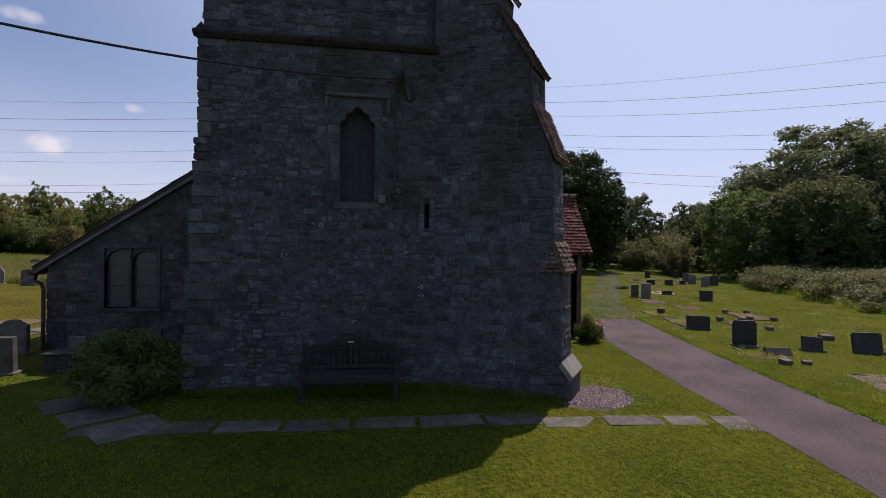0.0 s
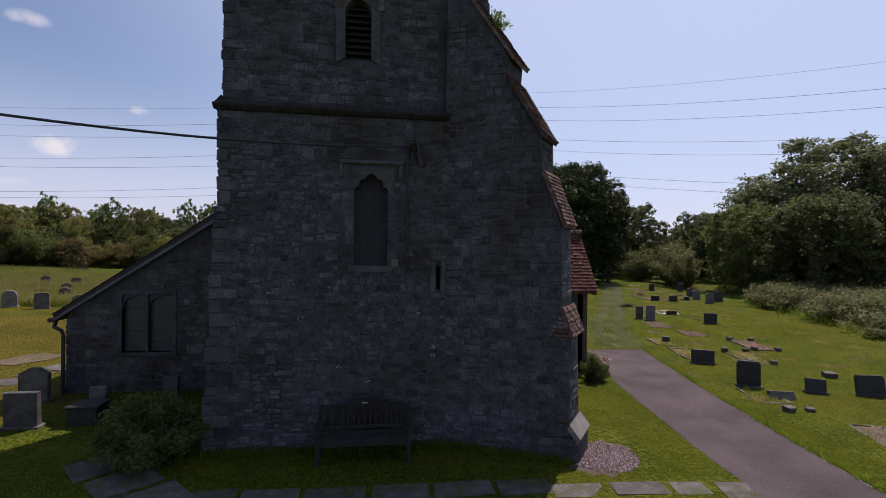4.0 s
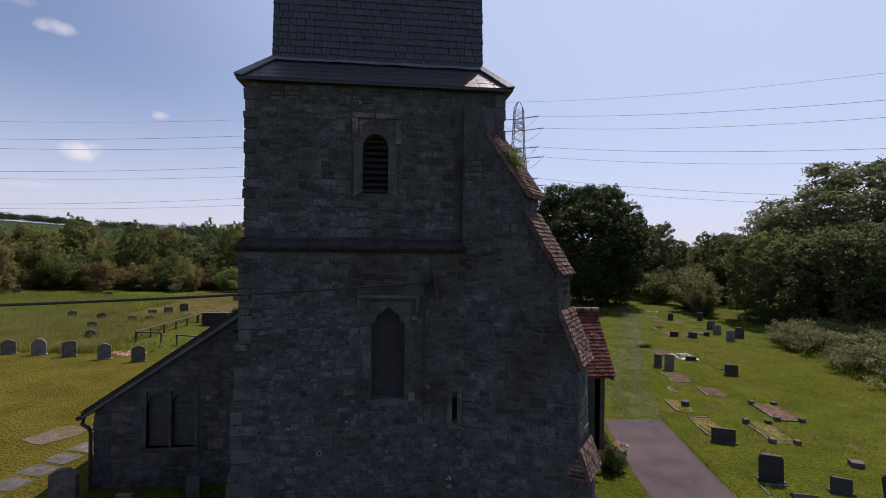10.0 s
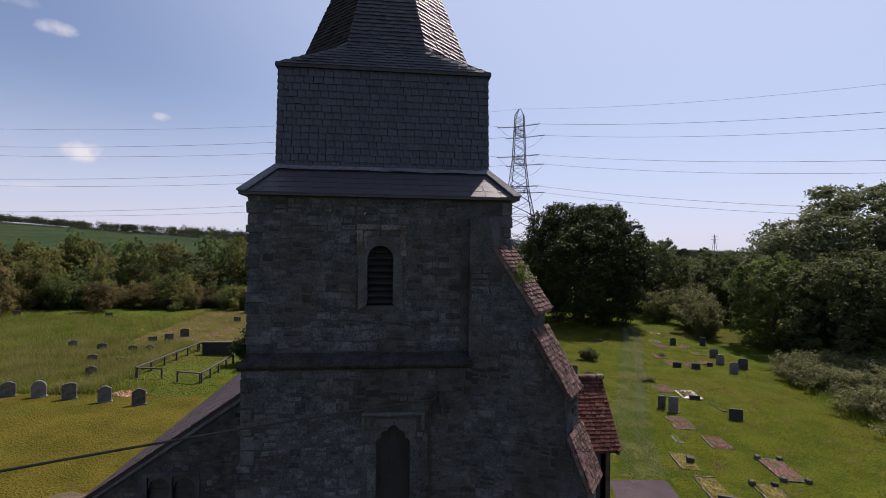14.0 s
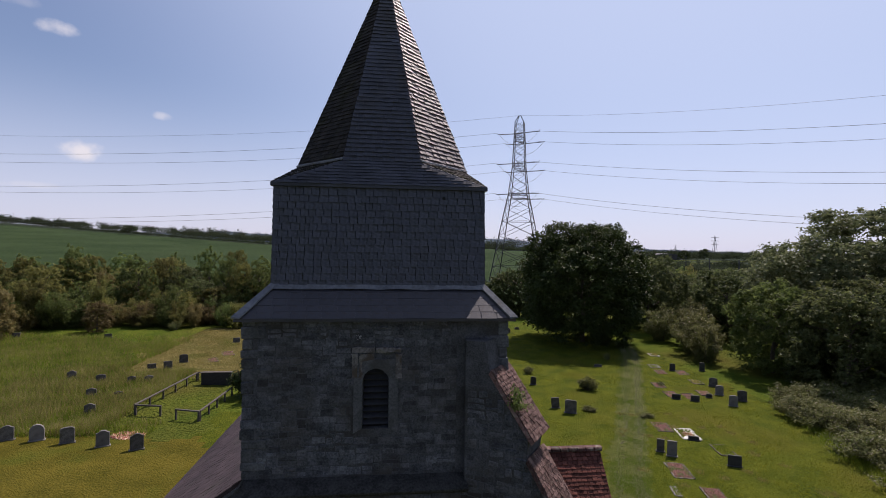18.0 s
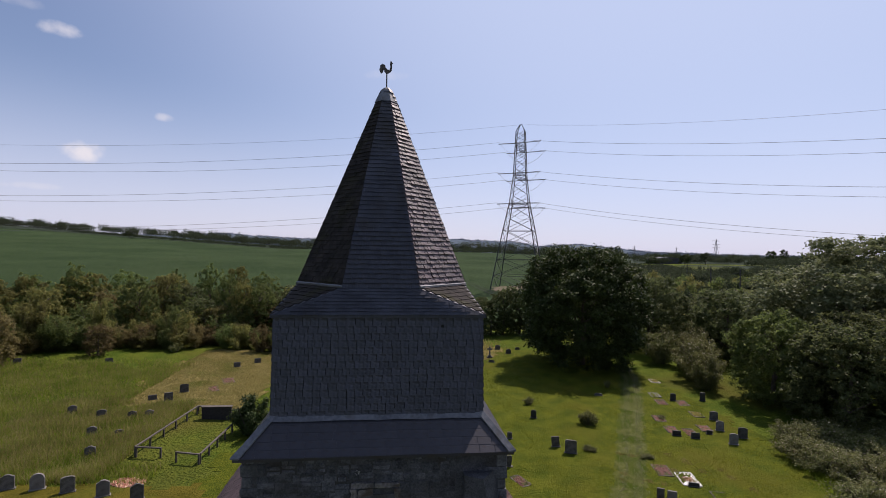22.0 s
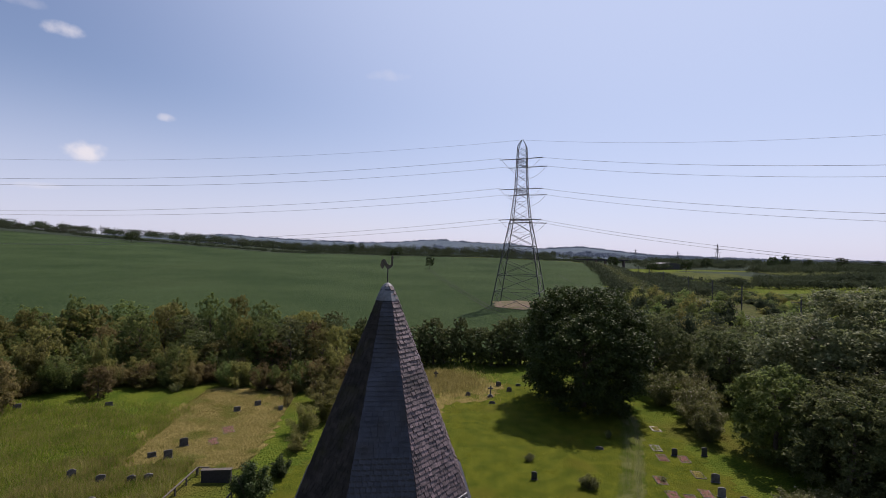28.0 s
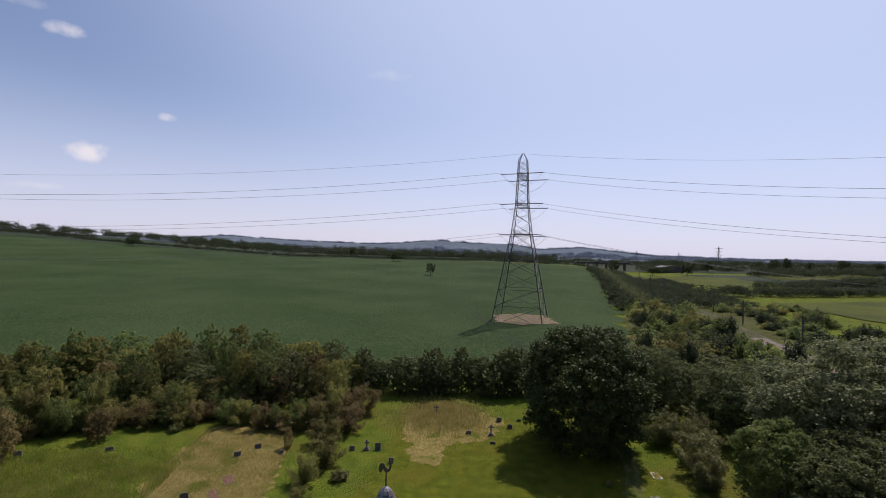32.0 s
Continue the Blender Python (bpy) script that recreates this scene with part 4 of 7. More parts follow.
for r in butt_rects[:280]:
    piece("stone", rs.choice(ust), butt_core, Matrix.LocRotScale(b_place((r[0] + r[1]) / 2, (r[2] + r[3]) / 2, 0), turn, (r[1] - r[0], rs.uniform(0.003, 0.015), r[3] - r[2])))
z, k = 0.02, 0
while z < 8.3:
    h = rs.uniform(0.13, 0.30)
    s = butt_s(z + h / 2)
    if s < 0.75:
        break
    w = rs.uniform(0.18, 0.45)
    stones_joined("corner_stone", [(s - w, min(s, butt_s(z + h)) - 0.005, z + 0.008, z + h - 0.008)], b_place, rs, RAG, butt, (0.01, 0.026))["kind"] = "part"
    z += h
    k += 1
# rubble on the outer end
e_place = lambda u, z, d: tuple(BA + BU * (butt_s(z) + d) + BW * u + Vector((0, 0, z)))
end_rects = rubble(rs, 0.04, BT - 0.04, 0.75, 8.3, [(0, 1, 2.2, 2.85), (0, 1, 4.2, 5.36), (0, 1, 5.98, 7.2), (0, 1, 7.42, 8.7)], hs=(0.12, 0.25), ls=(0.16, 0.4))
stones_joined("end_stones", end_rects, e_place, rs, RAG, butt)


# ---- tiles and shingles ----
def unit_tiles(n, material, tilt=1.0, jig=0.03):
    """Tile meshes one wide, one high, one thick: raised at the lower edge."""
    out = []
    for i in range(n):
        rnd = random.Random(40 + i)
        j = lambda s=jig: rnd.uniform(-s, s)
        lo = [(-0.465 + j(), j(), 0.0), (0.465 + j(), j(), 0.0), (0.465 + j(), 1.15, -0.1), (-0.465 + j(), 1.15, -0.1)]
        hi = [(x, y, 1.0 + j() if y < 0.5 else 0.25) for x, y, _ in lo]
        me = bpy.data.meshes.new("tile")
        me.from_pydata(lo + hi, [], [(4, 5, 6, 7), (0, 1, 5, 4), (1, 2, 6, 5), (3, 0, 4, 7)])
        me.materials.append(material)
        out.append(me)
    return out


def tile_rows(p00, p10, p01, p11, rows, width, rnd, thick=0.022, spread=0.25, lift=0.0, even=False, inset=False):
    """Matrices of tiles that lie in rows over a four-cornered slope; p00 and p10 are its lower corners."""
    p00, p10, p01, p11 = map(Vector, (p00, p10, p01, p11))
    out = []
    for r in range(rows):
        a, b = p00.lerp(p01, r / rows), p10.lerp(p11, r / rows)
        up = (p01.lerp(p11, 0.5) - p00.lerp(p10, 0.5)) / rows
        length = (b - a).length
        if length < 0.02:
            continue
        right = (b - a).normalized()
        if inset:
            a1, b1 = p00.lerp(p01, (r + 0.85) / rows), p10.lerp(p11, (r + 0.85) / rows)
            a, b = a + right * max(0, (a1 - a).dot(right)), b + right * min(0, (b1 - b).dot(right))
            length = (b - a).length
        nrm = right.cross(up).normalized()
        upn = nrm.cross(right)
        h = up.dot(upn)
        u = -width * (0.5 if r % 2 else 0.0) * rnd.uniform(0.7, 1.0)
        while u < length - 0.01:
            w = width * rnd.uniform(1 - spread, 1 + spread)
            lo, hi = max(u, 0), min(u + w, length)
            if length - hi < 0.05:
                hi = length
            if hi - lo > 0.03:
                c = a + right * (lo + hi) / 2 + up * 0 + nrm * lift
                sag = rnd.uniform(-0.02, 0.02) * h if even else rnd.uniform(-0.06, 0.06) * h
                m = Matrix((right * (hi - lo), upn * h, nrm * thick * rnd.uniform(0.75, 1.35))).transposed().to_4x4()
                m.translation = c + upn * sag + right.cross(upn) * 0
                out.append(m)
            u = hi if hi == length else u + w
    return out


def tiles_joined(name, mats, meshes, rnd, parent, label=""):
    base = [np.array([v.co for v in me.vertices]) for me in meshes]
    vs, fs = [], []
    for m in mats:
        b = base[rnd.randrange(len(base))]
        a = np.array(m)
        k = len(vs) * 8
        vs.append(b @ a[:3, :3].T + a[:3, 3])
        fs += [(k + 4, k + 5, k + 6, k + 7), (k, k + 1, k + 5, k + 4), (k + 1, k + 2, k + 6, k + 5), (k + 3, k, k + 4, k + 7)]
    ob = mesh_ob(name, np.concatenate(vs), fs, meshes[0].materials[0], parent, label)
    ob["kind"] = "stuff"
    return ob


def tiles_apart(name, mats, meshes, rnd, parent):
    for m in mats:
        piece(name, rnd.choice(meshes), parent, m)


SH, SHJ = unit_tiles(6, SHINGLE), unit_tiles(6, SHINGLE_ISL)
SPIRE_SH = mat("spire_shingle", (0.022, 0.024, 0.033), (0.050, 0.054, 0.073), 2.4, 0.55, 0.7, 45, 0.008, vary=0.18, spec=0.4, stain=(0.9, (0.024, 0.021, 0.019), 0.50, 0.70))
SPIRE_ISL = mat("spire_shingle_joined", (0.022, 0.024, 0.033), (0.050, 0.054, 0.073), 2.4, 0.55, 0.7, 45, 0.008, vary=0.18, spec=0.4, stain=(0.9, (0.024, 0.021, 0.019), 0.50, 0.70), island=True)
SPH, SPJ = unit_tiles(6, SPIRE_SH), unit_tiles(6, SPIRE_ISL)
SHM, SHR = unit_tiles(6, MOSS_SHADE_SHINGLE, jig=0.06), unit_tiles(8, RED_SHINGLE, jig=0.07)
CLAYJ = unit_tiles(6, mat("clay_tile_joined", (0.075, 0.026, 0.020), (0.150, 0.055, 0.040), 3.0, 0.85, 0.5, 30, 0.012, vary=0.45, spec=0.15, island=True))
CLAY, MOSS, SLT = unit_tiles(6, RED_TILE), unit_tiles(6, MOSS_TILE, jig=0.05), unit_tiles(5, SLATE, jig=0.015)
SLTA = unit_tiles(5, AISLE_SLATE, jig=0.02)
# tiled set-offs of the buttress
for (z0, s0), (z1, s1), rows in SETOFFS:
    r0, r1 = butt_ring(s0, z0, 0.06), butt_ring(s1, z1, 0.06)
    q = -BW * 0.05
    bed = bmesh.new()
    low = [r0[1] + q, r0[2]]
    high = [r1[1] + q, r1[2]]
    vs = [bed.verts.new(p) for p in (low[0], low[1], high[1], high[0])] + [bed.verts.new(p - Vector((0.04, 0, 0.06))) for p in (low[0], low[1], high[1], high[0])]
    for f in ((0, 1, 2, 3), (7, 6, 5, 4), (0, 4, 5, 1), (1, 5, 6, 2), (2, 6, 7, 3), (3, 7, 4, 0)):
        bed.faces.new([vs[i] for i in f])
    bed_ob = part("set_off", bed, MOSS_TILE, butt, "slope of weathered clay tiles")
    tiles_apart("tile", tile_rows(low[0], low[1], high[0], high[1], round(rows * 1.9), 0.11, rs, 0.03, 0.3), MOSS, rs, bed_ob)
# tile courses that return across the front below the lowest set-off
for k in range(6):
    z0 = 2.30 + 0.075 * k
    a, b = 2.02 + 0.04 * k, butt_s(z0) + 0.05 - 0.02 * k
    q = [Vector(b_place(u, z, d)) for z in (z0, z0 + 0.05) for u, d in ((a, -0.05), (b, -0.05), (b, 0.085 - 0.013 * k), (a, 0.055 - 0.009 * k))]
    bm = bmesh.new()
    vs = [bm.verts.new(p) for p in q]
    for f in ((3, 2, 1, 0), (4, 5, 6, 7), (0, 1, 5, 4), (1, 2, 6, 5), (2, 3, 7, 6), (3, 0, 4, 7)):
        bm.faces.new([vs[i] for i in f])
    part("tile_course", bm, MOSS_TILE, butt)
# sloped stone top of the plinth
pl0, pl1 = butt_ring(LEVELS[1][1] + 0.03, 0.47, 0.05), butt_ring(LEVELS[2][1] + 0.02, 0.72, 0.05)
bm = bmesh.new()
vs = [bm.verts.new(p) for p in (pl0[1] - BW * 0.03, pl0[2], pl1[2], pl1[1] - BW * 0.03)]
vs += [bm.verts.new(v.co - Vector((0.05, 0.0, 0.08))) for v in vs]
for f in ((0, 1, 2, 3), (7, 6, 5, 4), (0, 4, 5, 1), (1, 5, 6, 2), (2, 6, 7, 3), (3, 7, 4, 0)):
    bm.faces.new([vs[i] for i in f])
part("plinth_slope", bm, PALE_STONE, butt, "smooth sloping plinth stone")

# ---- skirt roof, belfry, spire ----
EH, BH, ZE, ZB, ZT = 2.67, 2.11, 9.66, 10.24, 12.22
bm = bmesh.new()
lo = [bm.verts.new((CX + sx * EH, CY + sy * EH, ZE)) for sx, sy in ((-1, -1), (1, -1), (1, 1), (-1, 1))]
hi = [bm.verts.new((CX + sx * BH, CY + sy * BH, ZB)) for sx, sy in ((-1, -1), (1, -1), (1, 1), (-1, 1))]
un = [bm.verts.new((CX + sx * EH, CY + sy * EH, ZE - 0.05)) for sx, sy in ((-1, -1), (1, -1), (1, 1), (-1, 1))]
for i in range(4):
    j = (i + 1) % 4
    bm.faces.new((lo[i], lo[j], hi[j], hi[i])), bm.faces.new((un[i], un[j], lo[j], lo[i]))
bm.faces.new(un[::-1])
skirt = part("skirt_roof", bm, SLATE, tower, "shallow slate skirt roof with lead hips")
for i, joined in ((0, False), (1, True), (3, True)):
    c = [(-1, -1), (1, -1), (1, 1), (-1, 1)]
    (ax, ay), (bx_, by_) = c[i], c[(i + 1) % 4]
    rows = tile_rows((CX + ax * EH, CY + ay * EH, ZE), (CX + bx_ * EH, CY + by_ * EH, ZE), (CX + ax * BH, CY + ay * BH, ZB), (CX + bx_ * BH, CY + by_ * BH, ZB), 5, 0.30, rs, 0.006, 0.08, 0.003, inset=True)
    if joined:
        tiles_joined("slates", rows, SLT, rs, skirt)
    else:
        tiles_apart("slate", rows, SLT, rs, skirt)
for sx, sy in ((-1, -1), (1, -1), (1, 1), (-1, 1)):
    a, b = Vector((CX + sx * (EH + 0.03), CY + sy * (EH + 0.03), ZE + 0.0)), Vector((CX + sx * BH, CY + sy * BH, ZB + 0.04))
    d = (b - a).normalized()
    for side in (1, -1):
        t = Vector((0, -sy, 0)) if side > 0 else Vector((-sx, 0, 0))
        bm = bmesh.new()
        w = 0.15
        p = [a + Vector((0, 0, 0.05)), b + Vector((0, 0, 0.05)), b + t * 0.12 + Vector((0, 0, 0.035)), a + t * w + Vector((0, 0, 0.035))]
        top = [bm.verts.new(q) for q in p]
        bot = [bm.verts.new(q - Vector((0, 0, 0.03))) for q in p]
        bm.faces.new(top), bm.faces.new(bot[::-1])
        for i in range(4):
            bm.faces.new((top[i], bot[i], bot[(i + 1) % 4], top[(i + 1) % 4]))
        part("lead_hip", bm, LEAD, skirt, "dull lead flashing")
for sy, sx in ((-1, 0), (0, 1), (0, -1)):
    n = Vector((sx, sy, 0))
    t = Vector((-sy, sx, 0))
    c = Vector((CX, CY, 0)) + n * (BH + 0.03)
    bm = bmesh.new()
    pts = []
    for k in range(15):
        u = -BH - 0.03 + (2 * BH + 0.06) * k / 14
        pts.append((bm.verts.new(c + t * u + n * 0.08 + Vector((0, 0, ZB - 0.055 + random.uniform(-0.012, 0.012)))), bm.verts.new(c + t * u + Vector((0, 0, ZB + 0.04)))))
    for p, q in zip(pts, pts[1:]):
        bm.faces.new((p[0], q[0], q[1], p[1]))
    part("lead_apron", bm, LEAD, skirt, "rumpled lead flashing strip")
belfry = part("belfry", bx(CX - BH + 0.03, CX + BH - 0.03, CY - BH + 0.03, CY + BH - 0.03, ZB - 0.1, ZT + 0.05), BOARD, tower, "square shingle-clad bell stage")
corners = [(-1, -1), (1, -1), (1, 1), (-1, 1)]
for i in (0, 1, 3):
    (ax, ay), (bx_, by_) = corners[i], corners[(i + 1) % 4]
    b0 = BH + 0.025
    rows = tile_rows((CX + ax * b0, CY + ay * b0, ZB - 0.02), (CX + bx_ * b0, CY + by_ * b0, ZB - 0.02), (CX + ax * BH, CY + ay * BH, ZT - 0.02), (CX + bx_ * BH, CY + by_ * BH, ZT - 0.02), 14, 0.17, rs, 0.02, 0.16, even=True)
    if i == 0:
        tiles_apart("shingle", rows, SH, rs, belfry)
    else:
        tiles_joined("shingles", rows, SHJ, rs, belfry)
part("vent_hole", bx(0.66, 0.72, CY - BH - 0.03, CY - BH + 0.02, 12.02, 12.08), DARK, belfry)
# spire: eight sides on a square foot
SE, SA, ZS, ZA = 2.17, 1.93, 12.80, 17.56
half = SA * math.tan(radians(22.5))
octo = []
for k in range(8):
    a = radians(-90 - 22.5 + 45 * k)
    r = SA / math.cos(radians(22.5))
    octo.append((CX + r * math.cos(a), CY + r * math.sin(a)))
sq = [(CX - SE, CY - SE), (CX + SE, CY - SE), (CX + SE, CY + SE), (CX - SE, CY + SE)]
ZF = 12.28
TIP = 0.12
bm = bmesh.new()
ov = [bm.verts.new((x, y, ZS)) for x, y in octo]
tv = [bm.verts.new((CX + (x - CX) * TIP / SA, CY + (y - CY) * TIP / SA, ZA)) for x, y in octo]
sv = [bm.verts.new((x, y, ZF)) for x, y in sq]
su = [bm.verts.new((x, y, ZF - 0.06)) for x, y in sq]
for k in range(8):
    bm.faces.new((ov[k], ov[(k + 1) % 8], tv[(k + 1) % 8], tv[k]))
bm.faces.new(tv)
for k in range(4):
    bm.faces.new((sv[k], sv[(k + 1) % 4], ov[(2 * k + 1) % 8], ov[2 * k]))
    bm.faces.new((sv[(k + 1) % 4], ov[(2 * k + 2) % 8], ov[2 * k + 1]))
    bm.faces.new((su[k], su[(k + 1) % 4], sv[(k + 1) % 4], sv[k]))
bm.faces.new(su[::-1])
spire = part("spire", bm, SPIRE_SH, tower, "tall octagonal oak-shingled spire on splayed foot")
o3 = [Vector((x, y, ZS)) for x, y in octo]
t3 = [Vector((CX + (x - CX) * TIP / SA, CY + (y - CY) * TIP / SA, ZA)) for x, y in octo]
s3 = [Vector((x, y, ZF)) for x, y in sq]
for k in range(8):
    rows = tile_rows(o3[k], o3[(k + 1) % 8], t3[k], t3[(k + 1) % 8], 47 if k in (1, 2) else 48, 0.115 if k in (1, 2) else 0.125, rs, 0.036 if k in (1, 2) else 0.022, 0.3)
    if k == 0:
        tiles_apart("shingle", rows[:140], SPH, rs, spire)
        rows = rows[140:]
    # shingle colour imitates the light: paler on sunward faces, darker on the opposite ones
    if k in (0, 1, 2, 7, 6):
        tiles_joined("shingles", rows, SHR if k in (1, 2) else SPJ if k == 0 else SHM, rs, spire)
for k in range(4):
    foot = tile_rows(s3[k], s3[(k + 1) % 4], o3[2 * k], o3[2 * k + 1], 8, 0.14, rs, 0.018, 0.3, inset=True)
    cor = tile_rows(s3[(k + 1) % 4] + (o3[2 * k + 1] - s3[(k + 1) % 4]) * 0.02, s3[(k + 1) % 4] + (o3[(2 * k + 2) % 8] - s3[(k + 1) % 4]) * 0.02, o3[2 * k + 1], o3[(2 * k + 2) % 8], 8, 0.15, rs, 0.02, 0.3)
    if k < 2 or k == 3:
        tiles_joined("foot_shingles", foot, SPJ, rs, spire)
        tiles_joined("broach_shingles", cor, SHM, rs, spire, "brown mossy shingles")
    for a, b in ((o3[2 * k + 1], o3[(2 * k + 2) % 8]),):
        bm = bmesh.new()
        tube(bm, a + Vector((0, 0, 0.03)), b + Vector((0, 0, 0.03)), 0.035, 6)
        part("lead_roll", bm, LEAD, spire, "pale lead roll at the spire foot")
bm = bmesh.new()
rr = [(0.305, -0.33), (0.235, -0.18), (0.155, -0.01), (0.08, 0.06), (0.0, 0.10)]
rings = [[bm.verts.new((CX + r * math.cos(a), CY + r * math.sin(a), ZA + z)) for a in [2 * math.pi * i / 8 + 0.39 for i in range(8)]] for r, z in rr[:-1]]
tipv = bm.verts.new((CX, CY, ZA + 0.10))
for a, b in zip(rings, rings[1:]):
    for i in range(8):
        bm.faces.new((a[i], a[(i + 1) % 8], b[(i + 1) % 8], b[i]))
for i in range(8):
    bm.faces.new((rings[-1][i], rings[-1][(i + 1) % 8], tipv))
part("lead_cap", bm, LEAD, spire, "crumpled lead cap")
# weathercock
vane = thing("weathercock", pose(CX, CY, ZA + 0.08), "tarnished metal weathercock on an iron rod", "weathercock")
bm = bmesh.new()
tube(bm, (0, 0, -0.05), (0, 0, 0.40), 0.016, 6)
part("rod", bm, IRON, vane)
bird = [(-0.20, 0.36), (-0.25, 0.46), (-0.22, 0.60), (-0.14, 0.66), (-0.06, 0.62), (-0.04, 0.54), (0.02, 0.48), (0.08, 0.47), (0.11, 0.54), (0.10, 0.66), (0.11, 0.74), (0.14, 0.77), (0.16, 0.72), (0.20, 0.68),
        (0.16, 0.66), (0.17, 0.56), (0.16, 0.46), (0.11, 0.39), (0.04, 0.35), (-0.03, 0.36), (-0.08, 0.41), (-0.10, 0.48), (-0.13, 0.40), (-0.17, 0.35)]
bird = [(x * 0.75, 0.35 + (z - 0.35) * 0.78) for x, z in bird]
bm = bmesh.new()
fl = [bm.verts.new((x, -0.012, z)) for x, z in bird]
f = bm.faces.new(fl)
r = bmesh.ops.extrude_face_region(bm, geom=[f])
for v in r["geom"]:
    if isinstance(v, bmesh.types.BMVert):
        v.co.y += 0.024
bmesh.ops.triangulate(bm, faces=bm.faces)
part("cockerel", bm, WEATHERVANE, vane)

# ---- aisle ----
AY = 12.8
aisle = thing("church_aisle", pose(0, 0, 0), "dark stone lean-to aisle end with two-light window", "church aisle")
awin = (-6.72, -5.52, 1.06, 2.62)
xs = [-8.0, awin[0], awin[1], -3.0]
roof_z = lambda x: 2.00 + (x + 8.28) * 0.68
aisle_wall = part("end_wall", bx(-8.0, awin[0], AY, AY + 0.5, -0.3, 2.08), MORTAR, aisle)
part("end_wall", bx(awin[1], -3.0, AY, AY + 0.5, -0.3, 2.08), MORTAR, aisle)
part("wall_under_window", bx(awin[0], awin[1], AY, AY + 0.5, -0.3, awin[2]), MORTAR, aisle)
part("gable_wall", prism([(-8.0, 2.08), (awin[0], 2.08), (awin[0], 2.64), (awin[1], 2.64), (awin[1], 2.08), (-3.0, 2.08), (-3.0, roof_z(-3.0) - 0.1), (-8.0, roof_z(-8.0) - 0.06)], AY, AY + 0.5), MORTAR, aisle)
part("side_wall", bx(-8.0, -7.5, AY + 0.5, 26, -0.3, 2.0), MORTAR, aisle)
a_place = lambda u, z, d: (u, AY - d, z)
ar = [r for r in rubble(rs, -7.6, -3.1, 0.0, 5.4, [(-6.9, -5.36, 0.94, 2.70)], hs=(0.11, 0.22), ls=(0.14, 0.42)) if r[3] < roof_z(r[0]) - 0.2]
stones_joined("rubble_stones", ar, a_place, rs, RAG_BROWN, aisle)
quoins(aisle_wall, -8.02, AY, 0.0, 1.98, -1, rs)
for a, b in ((0, 1),):
    p = [(-8.24, 1.96), (-2.9, roof_z(-2.9) - 0.02), (-2.9, roof_z(-2.9) + 0.10), (-8.28, 2.06)]
    roof = part("roof", prism(p, AY - 0.12, 26), AISLE_SLATE, aisle, "purple-brown slate lean-to roof")
    tiles_joined("slates", tile_rows((-8.30, 26, 2.06), (-8.30, AY - 0.14, 2.06), (-2.9, 26, roof_z(-2.9) + 0.11), (-2.9, AY - 0.14, roof_z(-2.9) + 0.11), 24, 0.28, rs, 0.014, 0.1, 0.004), SLTA, rs, roof)
    part("verge", prism([(-8.26, 1.90), (-2.9, roof_z(-2.9) - 0.13), (-2.9, roof_z(-2.9) - 0.02), (-8.26, 1.97)], AY - 0.13, AY - 0.03), LEAD, roof, "pale mortar verge under the slates")
aw = thing("aisle_window", pose(0, 0, 0), "square-headed two-light stone window with dark leaded glass", "window")
for x0, x1, z0, z1 in ((-6.84, -6.72, 1.0, 2.62), (-5.52, -5.40, 1.0, 2.62), (-6.16, -6.09, 1.06, 2.62)):
    part("mullion" if x1 - x0 < 0.1 else "jamb", bx(x0, x1, AY - 0.025, AY + 0.25, z0, z1, 0.012), QUOIN, aw)
part("sill", bx(-6.88, -5.36, AY - 0.06, AY + 0.25, 0.95, 1.06, 0.02), QUOIN, aw)
part("lintel", bx(-6.84, -5.40, AY - 0.03, AY + 0.25, 2.56, 2.68, 0.012), QUOIN, aw)
for c in (-6.44, -5.805):
    o = [(c - 0.27, 2.24), *arc(c - 0.02, 2.24, 0.25, 178, 100, 6), (c, 2.52), *arc(c + 0.02, 2.24, 0.25, 80, 2, 6), (c + 0.27, 2.24)]
    arched_surround("cusped_head", (c - 0.285, c + 0.285, 2.22, 2.57), o, AY + 0.03, 0.14, QUOIN, aw)
    glass = part("glass", bx(c - 0.28, c + 0.28, AY + 0.12, AY + 0.13, 1.02, 2.56), GLASS, aw)
    for k in range(4):
        part("glazing_bar", bx(c - 0.28, c + 0.28, AY + 0.105, AY + 0.12, 1.30 + 0.3 * k, 1.312 + 0.3 * k), IRON, aw)
for x in (-6.55, -5.84):
    part("relieving_stone", bx(x, x + 0.16, AY - 0.035, AY + 0.1, 2.70, 2.86, 0.02), QUOIN, aw)
part("patch_stone", bx(-5.22, -5.08, AY - 0.03, AY + 0.1, 2.28, 2.44, 0.015), PALE_STONE, aw, "pale repair stone beside the window")
gut = thing("gutter", pose(0, 0, 0), "black iron gutter and bent downpipe on the aisle corner", "gutter")
bm = bmesh.new()
tube(bm, (-8.32, AY - 0.16, 1.93), (-8.32, 20, 1.93), 0.06, 8)
part("trough", bm, IRON, gut)
bm = bmesh.new()
for p, q in zip([(-8.32, AY + 0.1, 1.90), (-8.30, AY - 0.02, 1.74), (-8.10, AY - 0.08, 1.66), (-8.05, AY - 0.08, 1.55)], [(-8.30, AY - 0.02, 1.74), (-8.10, AY - 0.08, 1.66), (-8.05, AY - 0.08, 1.55), (-8.05, AY - 0.08, 0.0)]):
    tube(bm, p, q, 0.045, 8)
part("downpipe", bm, IRON, gut)
part("nave_wall", bx(-3.0, 1.7, 14.2, 28, -0.2, 5.2), MORTAR, aisle)
part("nave_roof", prism([(-3.2, 5.1), (1.9, 5.1), (-0.65, 8.2)], 14.2, 28), SLATE, aisle)

